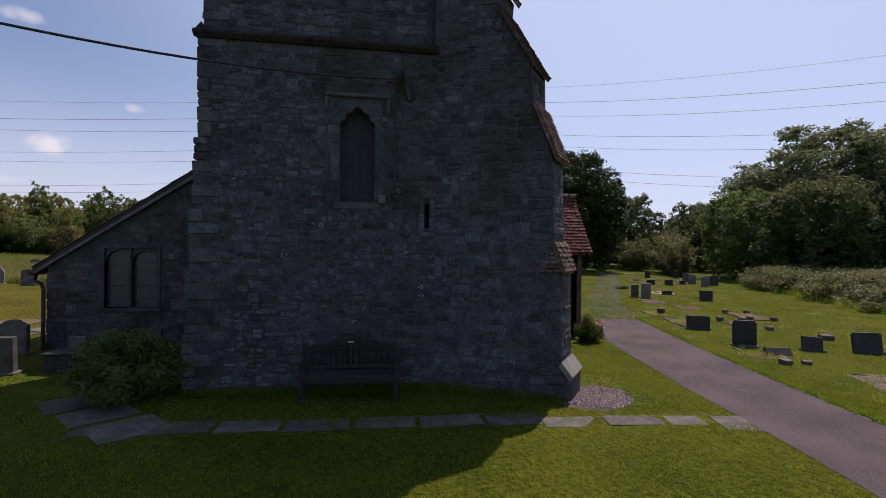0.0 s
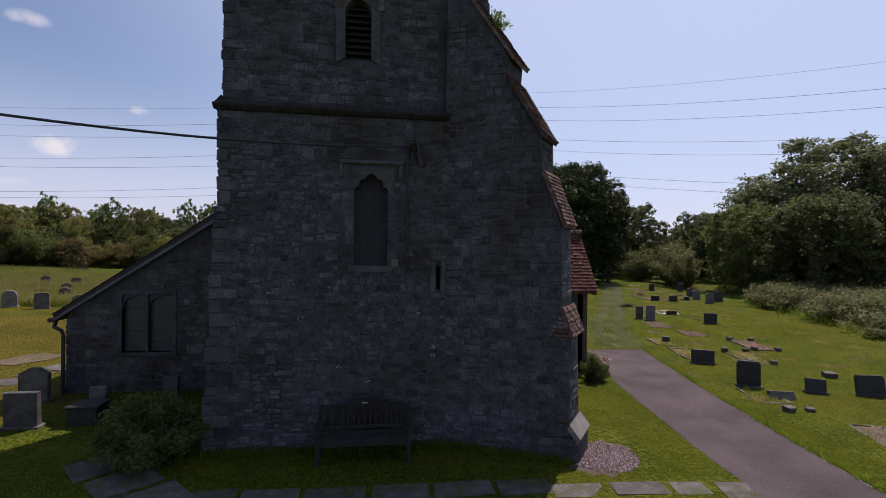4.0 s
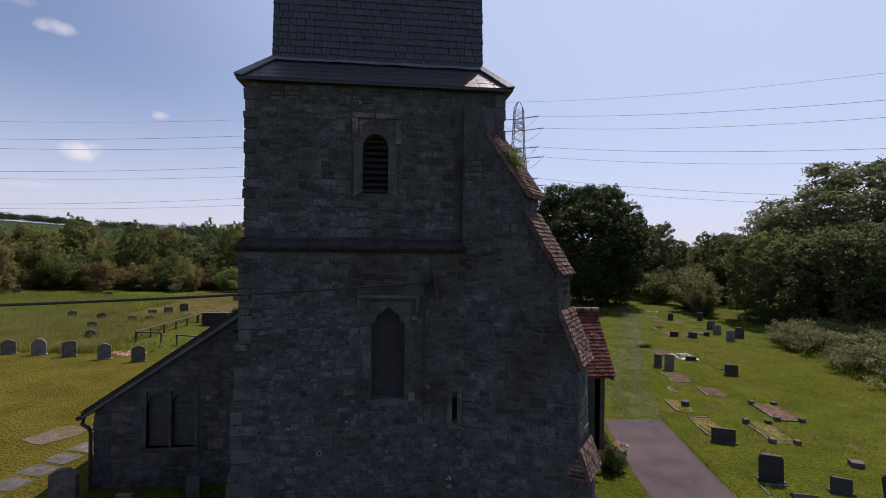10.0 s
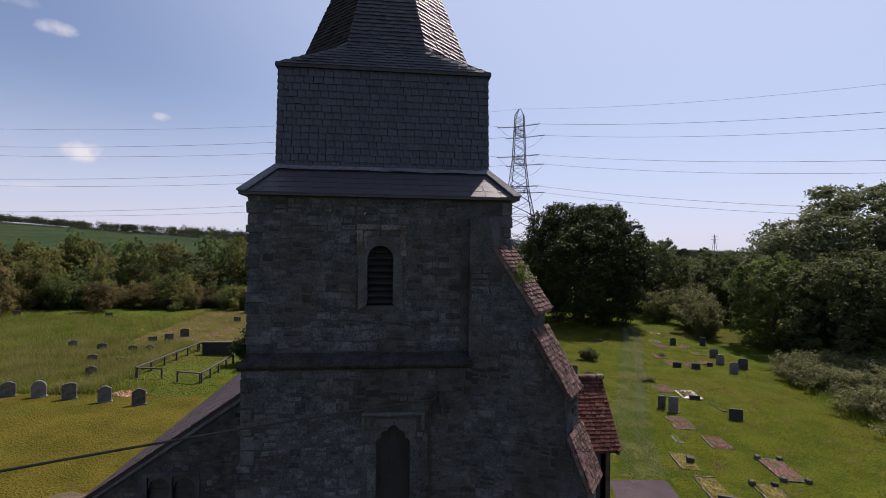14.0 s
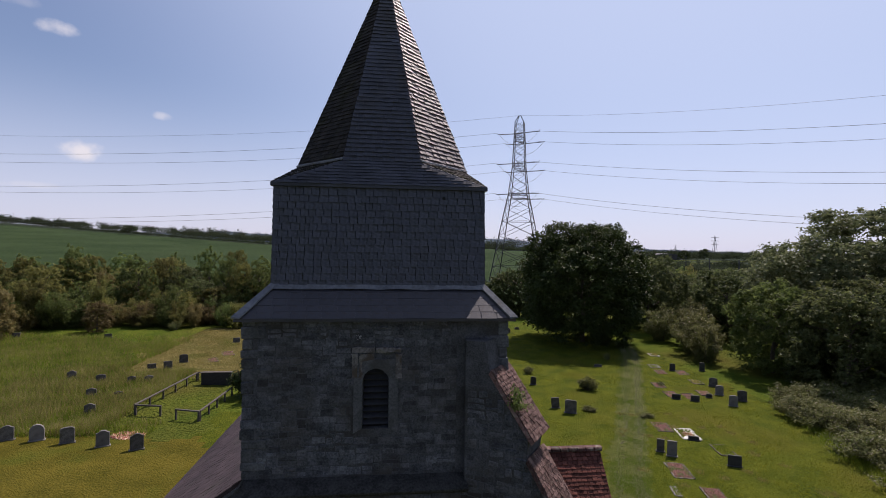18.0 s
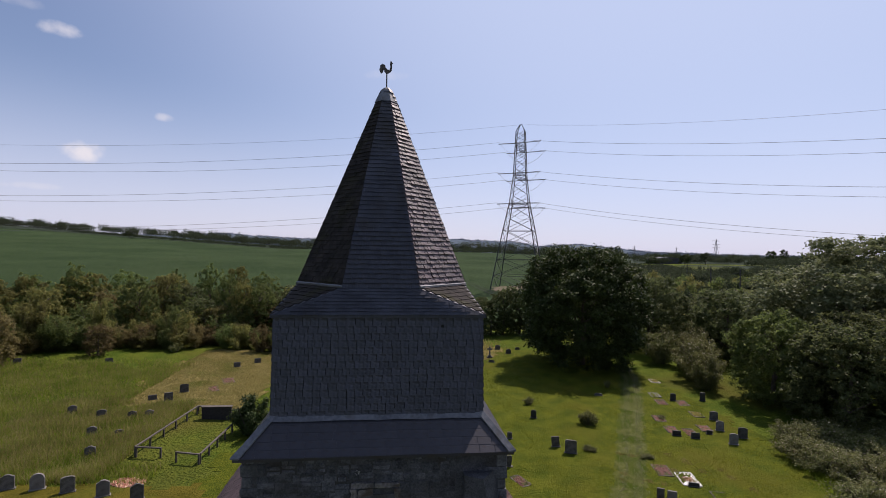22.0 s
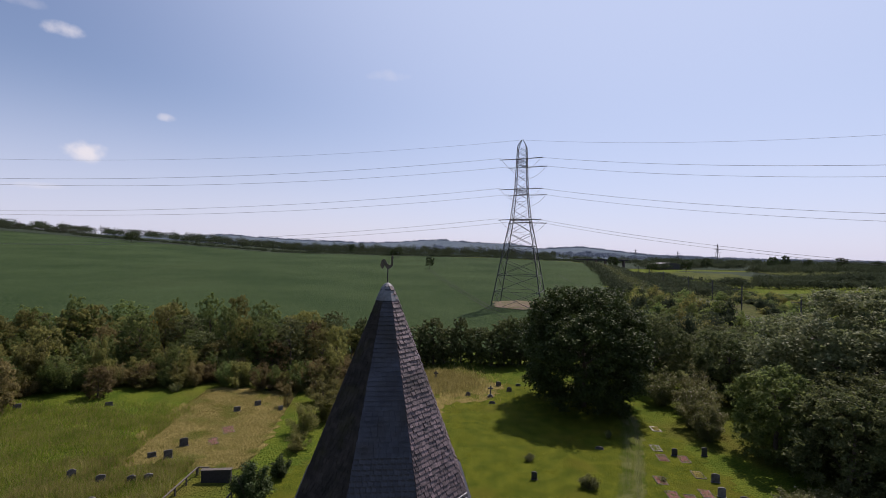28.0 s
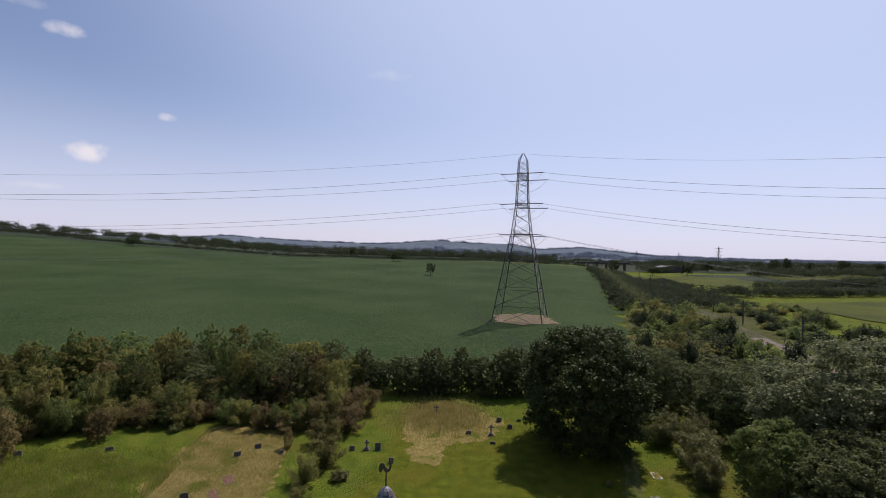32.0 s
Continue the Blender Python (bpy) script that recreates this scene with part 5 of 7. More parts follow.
# ---- porch ----
porch = thing("church_porch", pose(0, 0, 0), "low porch with steep red clay-tiled roof", "porch")
PR, PE = (14.75, 4.45), (13.35, 2.62)
for sgn in (1, -1):
    yr, ye = 14.75, 14.75 - sgn * 1.4
    bm = bmesh.new()
    vs = [bm.verts.new(p) for p in ((2.0, ye, 2.62), (6.56, ye, 2.62), (6.56, yr, 4.45), (2.0, yr, 4.45))]
    vs += [bm.verts.new(v.co - Vector((0, 0, 0.10))) for v in vs]
    for f in ((0, 1, 2, 3), (7, 6, 5, 4), (0, 4, 5, 1), (1, 5, 6, 2), (2, 6, 7, 3), (3, 7, 4, 0)):
        bm.faces.new([vs[i] for i in f])
    rf = part("roof_slope", bm, RED_TILE, porch, "red clay tiles")
    if sgn > 0:
        rows = tile_rows((3.0, ye - 0.03, 2.60), (6.58, ye - 0.03, 2.60), (3.0, yr, 4.46), (6.58, yr, 4.46), 19, 0.165, rs, 0.03, 0.12)
        tiles_apart("tile", rows[-300:], CLAY, rs, rf)
        if len(rows) > 300:
            tiles_joined("lower_tiles", rows[:-300], CLAYJ, rs, rf)
for k in range(15):
    part("ridge_tile", prism([(2.3 + 0.29 * k, 4.40), (2.58 + 0.29 * k, 4.40), (2.58 + 0.29 * k, 4.53), (2.3 + 0.29 * k, 4.53)], 14.63, 14.87, 0.03), MOSS_TILE, porch)
part("wall", bx(2.0, 6.2, 13.6, 13.9, -0.1, 2.7), MORTAR, porch)
part("wall", bx(2.0, 6.2, 15.6, 15.9, -0.1, 2.7), MORTAR, porch)
part("gable", prism([(6.05, -0.1), (6.2, -0.1), (6.2, 2.6), (6.05, 2.6)], 13.6, 15.9), OLD_WOOD, porch)
for y in (13.62, 15.7):
    part("post", bx(6.22, 6.38, y, y + 0.16, 0, 2.62, 0.01), OLD_WOOD, porch, "dark oak post")
part("barge_board", bx(6.44, 6.5, 13.28, 13.42, 2.48, 2.62), OLD_WOOD, porch)

# ---- trees and shrubs ----
def leaves_at(rng, c, per, leaf, spread, outward=0.55):
    """Leaf quads gathered round clump centres; each clump is a small rounded spray."""
    n = len(c) * per
    ci = np.repeat(np.arange(len(c)), per)
    size = rng.uniform(0.6, 1.35, len(c))[ci][:, None]
    off = rng.normal(size=(n, 3)) * spread * np.array([1, 1, 0.7]) * size
    p = c[ci] + off
    nor = off / (np.linalg.norm(off, axis=1, keepdims=True) + 1e-9) * outward + rng.normal(size=(n, 3)) * 0.45 + np.array([0, 0, 0.45])
    nor /= np.linalg.norm(nor, axis=1, keepdims=True)
    a = np.cross(nor, rng.normal(size=(n, 3)))
    a /= np.linalg.norm(a, axis=1, keepdims=True) + 1e-9
    b = np.cross(nor, a)
    s = leaf * rng.uniform(0.6, 1.4, (n, 1))
    k = s * 0.55
    return np.stack([p - b * k - a * s * 0.5, p + b * k - a * s * 0.5, p + a * s - nor * s * 0.2], 1)


def leaf_cloud(rng, blobs, clumps, per, leaf, spread, low=-0.5):
    """Clumps of leaves over a union of rounded masses."""
    bl = np.array(blobs, float)
    w = bl[:, 3] * bl[:, 4] + bl[:, 4] * bl[:, 5] + bl[:, 3] * bl[:, 5]
    pick = rng.choice(len(bl), clumps, p=w / w.sum())
    d = rng.normal(size=(clumps, 3))
    d /= np.linalg.norm(d, axis=1, keepdims=True)
    d[:, 2] = np.where(d[:, 2] < low, -d[:, 2], d[:, 2])
    rad = rng.uniform(0.4, 1.12, clumps) ** 0.7
    return leaves_at(rng, bl[pick, :3] + d * bl[pick, 3:6] * rad[:, None], per, leaf, spread)


def stem_clumps(rng, height, width, stems, clumps):
    """Points along rising, arching stems, for a ragged outline."""
    az, lean = rng.uniform(0, 6.28, stems), np.sqrt(rng.uniform(0, 1, stems)) * width * 0.5
    tall = height * rng.uniform(0.55, 1.05, stems) * (1 - 0.45 * (lean / (width * 0.5)) ** 2)
    k = rng.integers(0, stems, clumps)
    t = rng.uniform(0.08, 1.0, clumps) ** 0.8
    r = lean[k] * t ** 0.8 + rng.normal(size=clumps) * width * 0.045
    a = az[k] + rng.normal(size=clumps) * 0.12
    return np.stack([r * np.cos(a), r * np.sin(a), tall[k] * t + rng.normal(size=clumps) * height * 0.02], -1)


def limbs(rng, height, radius, n, spread, lean=0.06):
    bm = bmesh.new()
    top = height * 0.72
    pts = [Vector((0, 0, -0.15))]
    for k in range(1, 6):
        pts.append(Vector((rng.uniform(-lean, lean) * height * 0.4, rng.uniform(-lean, lean) * height * 0.4, top * k / 5)))
    for k in range(5):
        tube(bm, pts[k], pts[k + 1], radius * (1.15 - 0.19 * k), 7, radius * (1.15 - 0.19 * (k + 1)))
    for i in range(n):
        k = rng.integers(1, 5)
        base = pts[k].lerp(pts[k + 1], rng.uniform(0, 1))
        a = 2 * math.pi * (i / n) + rng.uniform(-0.4, 0.4)
        r = spread * rng.uniform(0.5, 0.9)
        mid = base + Vector((math.cos(a) * r * 0.5, math.sin(a) * r * 0.5, height * 0.10))
        end = base + Vector((math.cos(a) * r, math.sin(a) * r, height * rng.uniform(0.12, 0.26)))
        tube(bm, base, mid, radius * 0.36, 5, radius * 0.24)
        tube(bm, mid, end, radius * 0.24, 5, radius * 0.07)
    return bm


def make_tree(name, seed, height, width, leaves, clumps, per, leaf, label, category="tree", bare=0.15, extra=None, crown2=None, group=""):
    rng = np.random.default_rng(seed)
    t = thing(name, pose(0, 0, -200), label, category, group)
    part("trunk", limbs(rng, height, 0.022 * height + 0.02, 9, width * 0.42), BARK, t)
    # rounded masses set over a broad dome, with an opaque core
    blobs, n = [(0, 0, height * 0.47, width * 0.36, width * 0.36, height * (0.42 if bare < 0.1 else 0.32))], 96
    for i in range(n):
        dz = 1 - 2 * (i + 0.5) / n
        a = i * 2.39996 + rng.uniform(-0.3, 0.3)
        d = np.array([math.cos(a) * math.sqrt(1 - dz * dz), math.sin(a) * math.sqrt(1 - dz * dz), dz])
        d = d / (np.abs(d) ** 2.5).sum() ** 0.4
        if dz < -0.92 + bare * 2:
            continue
        s, k = width * 0.085 * rng.uniform(0.55, 1.5), rng.uniform(0.86, 1.08)
        blobs.append((d[0] * width * 0.40 * k, d[1] * width * 0.40 * k, max(height * ((0.47 if bare < 0.1 else 0.53) + (0.46 if bare < 0.1 else 0.40) * d[2] * k), s * 0.5), s, s, s * rng.uniform(0.7, 1.05)))
    v = leaf_cloud(rng, blobs, clumps, per, leaf, 0.013 * width + 0.06)
    v[:, :, 2] = np.maximum(v[:, :, 2], 0.05)
    quads_ob("crown", v, leaves, t)
    if crown2:
        m2, share = crown2
        v = leaf_cloud(rng, blobs, int(clumps * share), max(4, per // 3), leaf * 0.8, leaf * 1.5, 0.0)
        quads_ob("blossom", v, m2, t)
    return t


def plant(model, x, y, h=1.0, w=1.0, turn=0.0, lean=0.0):
    return copy_thing(model, Matrix.LocRotScale((x, y, gz(x, y) - 0.05), Euler((lean, 0, turn)), (w, w, h)))


def make_shrub(name, seed, height, width, leaves, clumps, per, leaf, label, category="bush", blossom=None, stems=22):
    rng = np.random.default_rng(seed)
    t = thing(name, pose(0, 0, -200), label, category)
    bm = bmesh.new()
    for i in range(6):
        a = rng.uniform(0, 6.28)
        tube(bm, (0.1 * math.cos(a), 0.1 * math.sin(a), -0.1), (width * 0.3 * math.cos(a), width * 0.3 * math.sin(a), height * 0.7), 0.04, 5, 0.012)
    part("stem_base", bm, BARK, t)
    c = stem_clumps(rng, height, width, stems, clumps)
    v = leaves_at(rng, c, per, leaf, max(leaf * 1.5, width * 0.042))
    v[:, :, 2] = np.maximum(v[:, :, 2], 0.02)
    quads_ob("foliage", v, leaves, t)
    if blossom:
        quads_ob("blossom", leaves_at(rng, c[c[:, 2] > height * 0.35][: clumps // 3], max(3, per // 5), leaf * 0.7, leaf * 1.6), blossom, t)
    return t


prng = random.Random(21)
oak = make_tree("oak_tree", 3, 14.2, 16.5, L_OAK, 3600, 26, 0.18, "broad dark green oak tree in full leaf", bare=0.0)
plant(oak, 22.7, 54.5, 1.0, 0.96)
tall_ash = make_tree("ash_tree", 4, 15.8, 16.5, L_ASH, 2900, 26, 0.18, "tall pale-leaved ash tree with dense crown", bare=0.0)
plant(tall_ash, 46.2, 42.0, 0.95, 1.14)
plant(tall_ash, 57, 37, 0.95, 1.0, 2.0)
dark_tree = make_tree("hedgerow_tree", 5, 10.0, 10.0, L_HEDGE, 1150, 20, 0.17, "dense green hedgerow tree standing among others", bare=0.0)
green_tree = make_tree("maple_tree", 8, 9.5, 8.5, L_GREEN, 1100, 22, 0.15, "rounded yellow-green tree before taller trees", bare=0.0)
plant(green_tree, 34.9, 39.4, 0.92, 0.92)
plant(dark_tree, 35.0, 32.6, 0.84, 0.85, 1.4)
for x, y, h, w, t in ( (38.5, 35.0, 0.92, 0.9, 2.0), (45, 31, 0.9, 1.0, 4.1), (36.5, 63.0, 1.05, 1.0, 1.2), (43, 56, 0.9, 1.0, 5.0), (52, 50, 0.95, 1.1, 3.0), (51, 28, 0.85, 1.0, 0.9), (58, 27, 0.9, 1.1, 2.2), (31, 66, 0.85, 0.8, 3.3), (40, 70, 0.8, 1.0, 0.2), (48, 64, 0.85, 1.0, 1.9)):
    plant(dark_tree, x, y, h, w, t)
pale_bush = make_shrub("elder_bush", 6, 5.0, 5.0, L_BRAMBLE, 500, 22, 0.11, "pale flowering elder bush beside dark trees", blossom=BLOSSOM)
for x, y, h, w, t in ((32.4, 47.0, 1.0, 0.95, 0), (31.2, 43.6, 0.85, 0.7, 1.5), (34.5, 50.5, 1.1, 1.0, 3.1), (46, 33.5, 1.0, 1.0, 0.5), (33.0, 54.5, 0.9, 0.9, 2.4)):
    plant(pale_bush, x, y, h, w, t)
thicket = [make_shrub("thicket_bush", 30 + i, 5.0, 5.2, m, 320, 20, 0.12, lab, "bush", stems=18) for i, (m, lab) in enumerate(((L_OLIVE, "olive-green bush at the thicket edge"), (L_GREEN, "dense green bush in the thicket"), (L_BROWN, "brown-leaved bush at the thicket edge"), (L_OLIVE, "straggling olive-green bush in the thicket")))]
wood_tree = [make_tree("thicket_tree", 50 + i, h, w, m, 360, 22, 0.135, lab, bare=0.0) for i, (m, h, w, lab) in enumerate(((L_GREEN, 6.7, 6.0, "small dark green tree in the thicket"), (L_OLIVE, 6.4, 5.4, "small olive-green tree in the thicket"), (L_BROWN, 5.9, 4.8, "thin brown-leaved tree in the thicket"), (L_HEDGE, 7.1, 6.4, "small blackish-green tree in the thicket")))]


def wood_edge(x):
    return np.interp(x, [-120, -60, -46, -42, -40, -35, -28, -22, -14, -9, -4, 0], [50, 52, 54.5, 57, 58.5, 61, 61.7, 63, 60, 61, 73, 77])


for i in range(215):
    x = prng.uniform(-104, -5)
    e = float(wood_edge(x))
    dep = prng.random()
    y = e + dep * 24
    if dep < 0.22:
        plant(prng.choice([thicket[0], thicket[0], thicket[1], thicket[2], thicket[3]]), x, y, prng.uniform(0.75, 1.4), prng.uniform(0.55, 1.0), prng.uniform(0, 6.28))
    else:
        plant(prng.choice([wood_tree[0], wood_tree[3] if prng.random() < 0.5 else wood_tree[1], wood_tree[1], wood_tree[2] if prng.random() < 0.3 else wood_tree[1], thicket[1]]), x, y, prng.uniform(0.72, 1.3) + (0.3 if prng.random() < 0.15 else 0), prng.uniform(0.6, 1.2), prng.uniform(0, 6.28))
for i in range(64):
    x = -64 + 0.9 * i + prng.uniform(-0.6, 0.6)
    if x < -8:
        plant(prng.choice([thicket[0], thicket[0], thicket[3], thicket[1], thicket[2]]), x, float(wood_edge(x)) + prng.uniform(-0.6, 2.0), prng.uniform(0.4, 0.85), prng.uniform(0.45, 0.75), prng.uniform(0, 6.28))
for x, y, h, w in ((-8.5, 57, 0.85, 0.9), (-7.6, 51, 0.75, 0.8), (-9.2, 47.5, 0.65, 0.62), (-10.5, 62, 0.95, 1.0), (-6.2, 61, 0.9, 1.0), (-9.0, 43.5, 0.45, 0.45), (-5.0, 67, 1.0, 1.0)):
    plant(prng.choice([thicket[3], thicket[2], thicket[0]]), x, y, h, w, prng.uniform(0, 6))
for x, y, h, w, k in ((-40.5, 51.5, 0.95, 0.7, 2), (-42.5, 50.5, 1.05, 0.8, 1), (-44.5, 52, 1.1, 0.9, 2), (-34.2, 57.2, 0.62, 0.62, 2), (-47, 50, 1.1, 1.0, 1), (-12.6, 55.6, 0.45, 0.22, 2)):
    plant(wood_tree[k], x, y, h, w, x)
far_hedge = make_tree("hedge_tree", 61, 7.0, 4.6, L_HEDGE, 250, 20, 0.17, "narrow dark green tree in the far hedge", bare=0.0, group="far hedge trees")
for i in range(26):
    x = -6 + 1.55 * i
    plant(far_hedge, x + prng.uniform(-0.5, 0.5), 78 - 0.16 * i + prng.uniform(-1, 1), prng.uniform(0.7, 1.2), prng.uniform(0.7, 1.15), prng.uniform(0, 6))
gold = make_shrub("yellow_shrub", 62, 2.0, 2.2, L_YELLOW, 120, 14, 0.12, "yellow-flowered shrub in the thicket")
plant(gold, -68, 66, 2.6, 1.4), plant(gold, -36.5, 74, 3.7, 0.55)
round_bush = make_shrub("yew_bush", 63, 3.0, 3.2, L_OAK, 620, 30, 0.08, "dense round dark green bush")
plant(round_bush, -10.4, 34.6)
plant(round_bush, -9.2, 38.6, 0.6, 0.6, 2)
wall_bush = make_shrub("garden_bush", 64, 1.45, 2.1, L_GREEN, 700, 34, 0.040, "rounded leafy bush against the tower foot")
plant(wall_bush, -4.15, 8.75, 0.9, 0.86)
plant(wall_bush, -8.7, 9.0, 0.6, 0.75, 2.0)
plant(wall_bush, 6.12, 12.75, 0.60, 0.46, 1.0)
plant(wall_bush, 6.55, 14.3, 0.45, 0.30, 2.6)
small_shrub = make_shrub("low_shrub", 65, 1.0, 1.2, L_BRAMBLE, 200, 14, 0.05, "low wispy green shrub in the grass")
for x, y, h, w in ((15.15, 35.3, 1.25, 1.3), (11.8, 40.4, 0.8, 0.9), (-5.8, 48, 1.3, 1.6), (-27, 60, 1.2, 1.4), (21.8, 36.2, 0.4, 0.7), (16.6, 29.2, 0.4, 0.8), (21.3, 45.0, 0.9, 0.7), (13.2, 30.6, 0.5, 0.8)):
    plant(small_shrub, x, y, h, w, prng.uniform(0, 6))
# bramble bank
bramble = make_shrub("bramble_bush", 66, 1.9, 3.4, L_BRAMBLE, 270, 15, 0.075, "tangled bramble bush with pale blossom", blossom=BLOSSOM)
for i in range(84):
    t = prng.random()
    x, y = 22.8 + 5.6 * t + prng.uniform(0.0, 9.5) * (0.6 + 0.5 * t), 17.5 + 14.0 * t + prng.uniform(-0.6, 0.6)
    plant(bramble, x, y, prng.uniform(0.65, 1.05), prng.uniform(0.8, 1.15), prng.uniform(0, 6))
ivy = make_shrub("wall_plant", 67, 0.5, 0.7, L_GREEN, 60, 12, 0.035, "small green plant rooted on the buttress tiles", "plant")
ivy.matrix_basis = pose(2.0, 8.42, 8.0) @ Matrix.Diagonal((0.75, 0.75, 0.9, 1))
# scrub along the railway and beyond
scrub = [make_shrub("scrub_bush", 70 + i, 4.5, 6.0, m, 115, 12, 0.30, lab) for i, (m, lab) in enumerate(((L_GREEN, "rounded green bush in railway scrub"), (L_OLIVE, "olive-green bush in railway scrub"), (L_FAR, "dark green bush in railway scrub"), (L_GREEN, "spreading green bush in railway scrub")))]


def field_edge(y):
    return float(np.interp(y, EDGE_Y, EDGE_X))


def rail_x(y):
    return float(np.interp(y, [40, 92, 100, 136, 157, 274, 350, 700, 1000], [70, 91, 94.5, 107.5, 116.5, 156, 186, 335, 470]))


for i in range(150):
    y = 62 + 130 * prng.random() ** 1.2
    lo, hi = field_edge(y) + 3, rail_x(y) - 7
    x = lo + (hi - lo) * prng.random()
    plant(prng.choice(scrub), x, y, prng.uniform(0.6, 1.25) + (0.5 if prng.random() < 0.2 else 0), prng.uniform(0.7, 1.3), prng.uniform(0, 6))
for i in range(90):
    y = 60 + 130 * prng.random() ** 1.2
    x = rail_x(y) + 7 + prng.uniform(0, 14) + (prng.random() ** 2) * 30
    plant(prng.choice(scrub), x, y, prng.uniform(0.5, 1.1), prng.uniform(0.7, 1.2), prng.uniform(0, 6))
for i in range(40):
    plant(prng.choice(scrub), prng.uniform(52, 92), prng.uniform(36, 70), prng.uniform(0.9, 1.5), prng.uniform(0.9, 1.3), prng.uniform(0, 6))

# ---- fields, railway, distance ----
sheet("crop_field", spaced((-700, -120, 24), (-120, 90, 24), (90, 330, 40)), spaced((80, 200, 24), (200, 640, 36)), CROP, 0.12, label="wide green crop field rising to a hill", category="field",
      keep=lambda x, y: x < field_edge(y) and y > 84 and y < np.interp(x, [-700, -300, 0, 200, 330], [640, 620, 600, 560, 520]))
patch("pylon_plot", [(33, 150), (40, 145), (53, 149), (54, 164), (46, 170), (34, 166)], EARTH, 0.2, 1.2, 3.0, "dry weedy ground under the pylon", "earth")
for x0, y0, x1, y1 in ((31, 100, 22, 330), (33, 100, 24, 330), (80, 170, 108, 300)):
    o = [(x0, y0), (x0 + 0.35, y0), (x1 + 0.35, y1), (x1, y1)]
    patch("tractor_line", o, WHEEL, 0.22, 0.2, 12, "dark wheel line through the crop", "track")
patch("pasture", [(186, 214), (178, 150), (260, 150), (420, 240), (283, 236)], PASTURE, 0.3, 2, 12, "yellow-green pasture field", "field")
SCRUB_Y = [64, 90, 130, 180, 240, 318, 400, 480]
patch("scrub_ground", [(field_edge(y) + 1, y) for y in SCRUB_Y] + [(rail_x(y) + 26, y) for y in SCRUB_Y[::-1]], ROUGH, 0.2, 1.5, 6, "rough dark scrub ground along the railway", "ground")
patch("pasture", [(228, 360), (283, 500), (360, 470), (335, 412), (244, 284)], PASTURE, 0.5, 2, 12, "yellow-green pasture field", "field")
patch("pasture", [(400, 450), (520, 447), (700, 620), (480, 600)], PASTURE, 0.6, 2, 20, "yellow-green pasture field", "field")
# hill sheet carries its haze in the surface colour
sheet("far_hills", spaced((-4600, -800, 24), (-800, 1600, 60), (1600, 4600, 16)), spaced((1300, 2500, 30), (2500, 4300, 6)), HILLS, 6.0, label="far wooded hills with blue haze painted into their colour", category="hills")
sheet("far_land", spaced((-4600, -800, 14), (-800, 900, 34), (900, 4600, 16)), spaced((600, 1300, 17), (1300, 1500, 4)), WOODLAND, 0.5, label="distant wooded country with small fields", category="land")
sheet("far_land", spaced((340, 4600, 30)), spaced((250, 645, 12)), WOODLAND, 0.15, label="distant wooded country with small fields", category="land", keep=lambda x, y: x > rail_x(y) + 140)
track = thing("railway", pose(0, 0, 0), "double railway line on brown ballast", "railway", kind="structure")
ys = list(range(50, 420, 10))
for off, w, lift, m, nm in ((0, 2.6, 0.25, BALLAST, "ballast"), (-2.2, 0.09, 0.55, STEEL, "rail"), (-0.8, 0.09, 0.55, STEEL, "rail"), (0.8, 0.09, 0.55, STEEL, "rail"), (2.2, 0.09, 0.55, STEEL, "rail")):
    v, f = [], []
    for k, y in enumerate(ys):
        x = rail_x(y) + off
        v += [(x - w, y, gz(x, y) + lift), (x + w, y, gz(x, y) + lift)]
        if k:
            f.append((2 * k - 2, 2 * k - 1, 2 * k + 1, 2 * k))
    mesh_ob(nm, v, f, m, track)
mast = thing("railway_mast", pose(0, 0, -200), "slim dark overhead-line mast by the railway", "mast", "railway masts")
bm = bmesh.new()
box(bm, -0.14, 0.14, -0.14, 0.14, -0.2, 8.6)
part("pole", bm, STEEL, mast)
part("bracket", bx(-3.0, 0.0, -0.06, 0.06, 7.2, 7.32), STEEL, mast)
for y in (110, 150, 180, 212, 260, 305, 360):
    x = rail_x(y) + 6.0
    copy_thing(mast, pose(x, y, gz(x, y)))


def canopy(name, pts, depth, h, seed, material, label, cell=9.0, fine=30, per_cell=4):
    """A far belt of trees: leafy clumps along a line, joined."""
    rng = np.random.default_rng(seed)
    out = []
    for (x0, y0), (x1, y1) in zip(pts, pts[1:]):
        n = max(1, int(math.hypot(x1 - x0, y1 - y0) / cell))
        for i in range(n):
            t = (i + rng.uniform(0, 1)) / n
            for k in range(per_cell):
                d = rng.uniform(0, depth)
                x, y = x0 + (x1 - x0) * t + rng.uniform(-cell, cell) * 0.5, y0 + (y1 - y0) * t + d
                hh = h * rng.uniform(0.55, 1.15)
                q = cell * rng.uniform(0.5, 0.8)
                v = leaf_cloud(rng, [(x, y, gz(x, y) + hh * 0.42, q, q, hh * 0.5)], fine, 7, cell * 0.075, cell * 0.12, -0.3)
                out.append(v)
    ob = quads_ob(name, np.concatenate(out), material)
    return tagged(ob, label, "trees", "", "stuff")


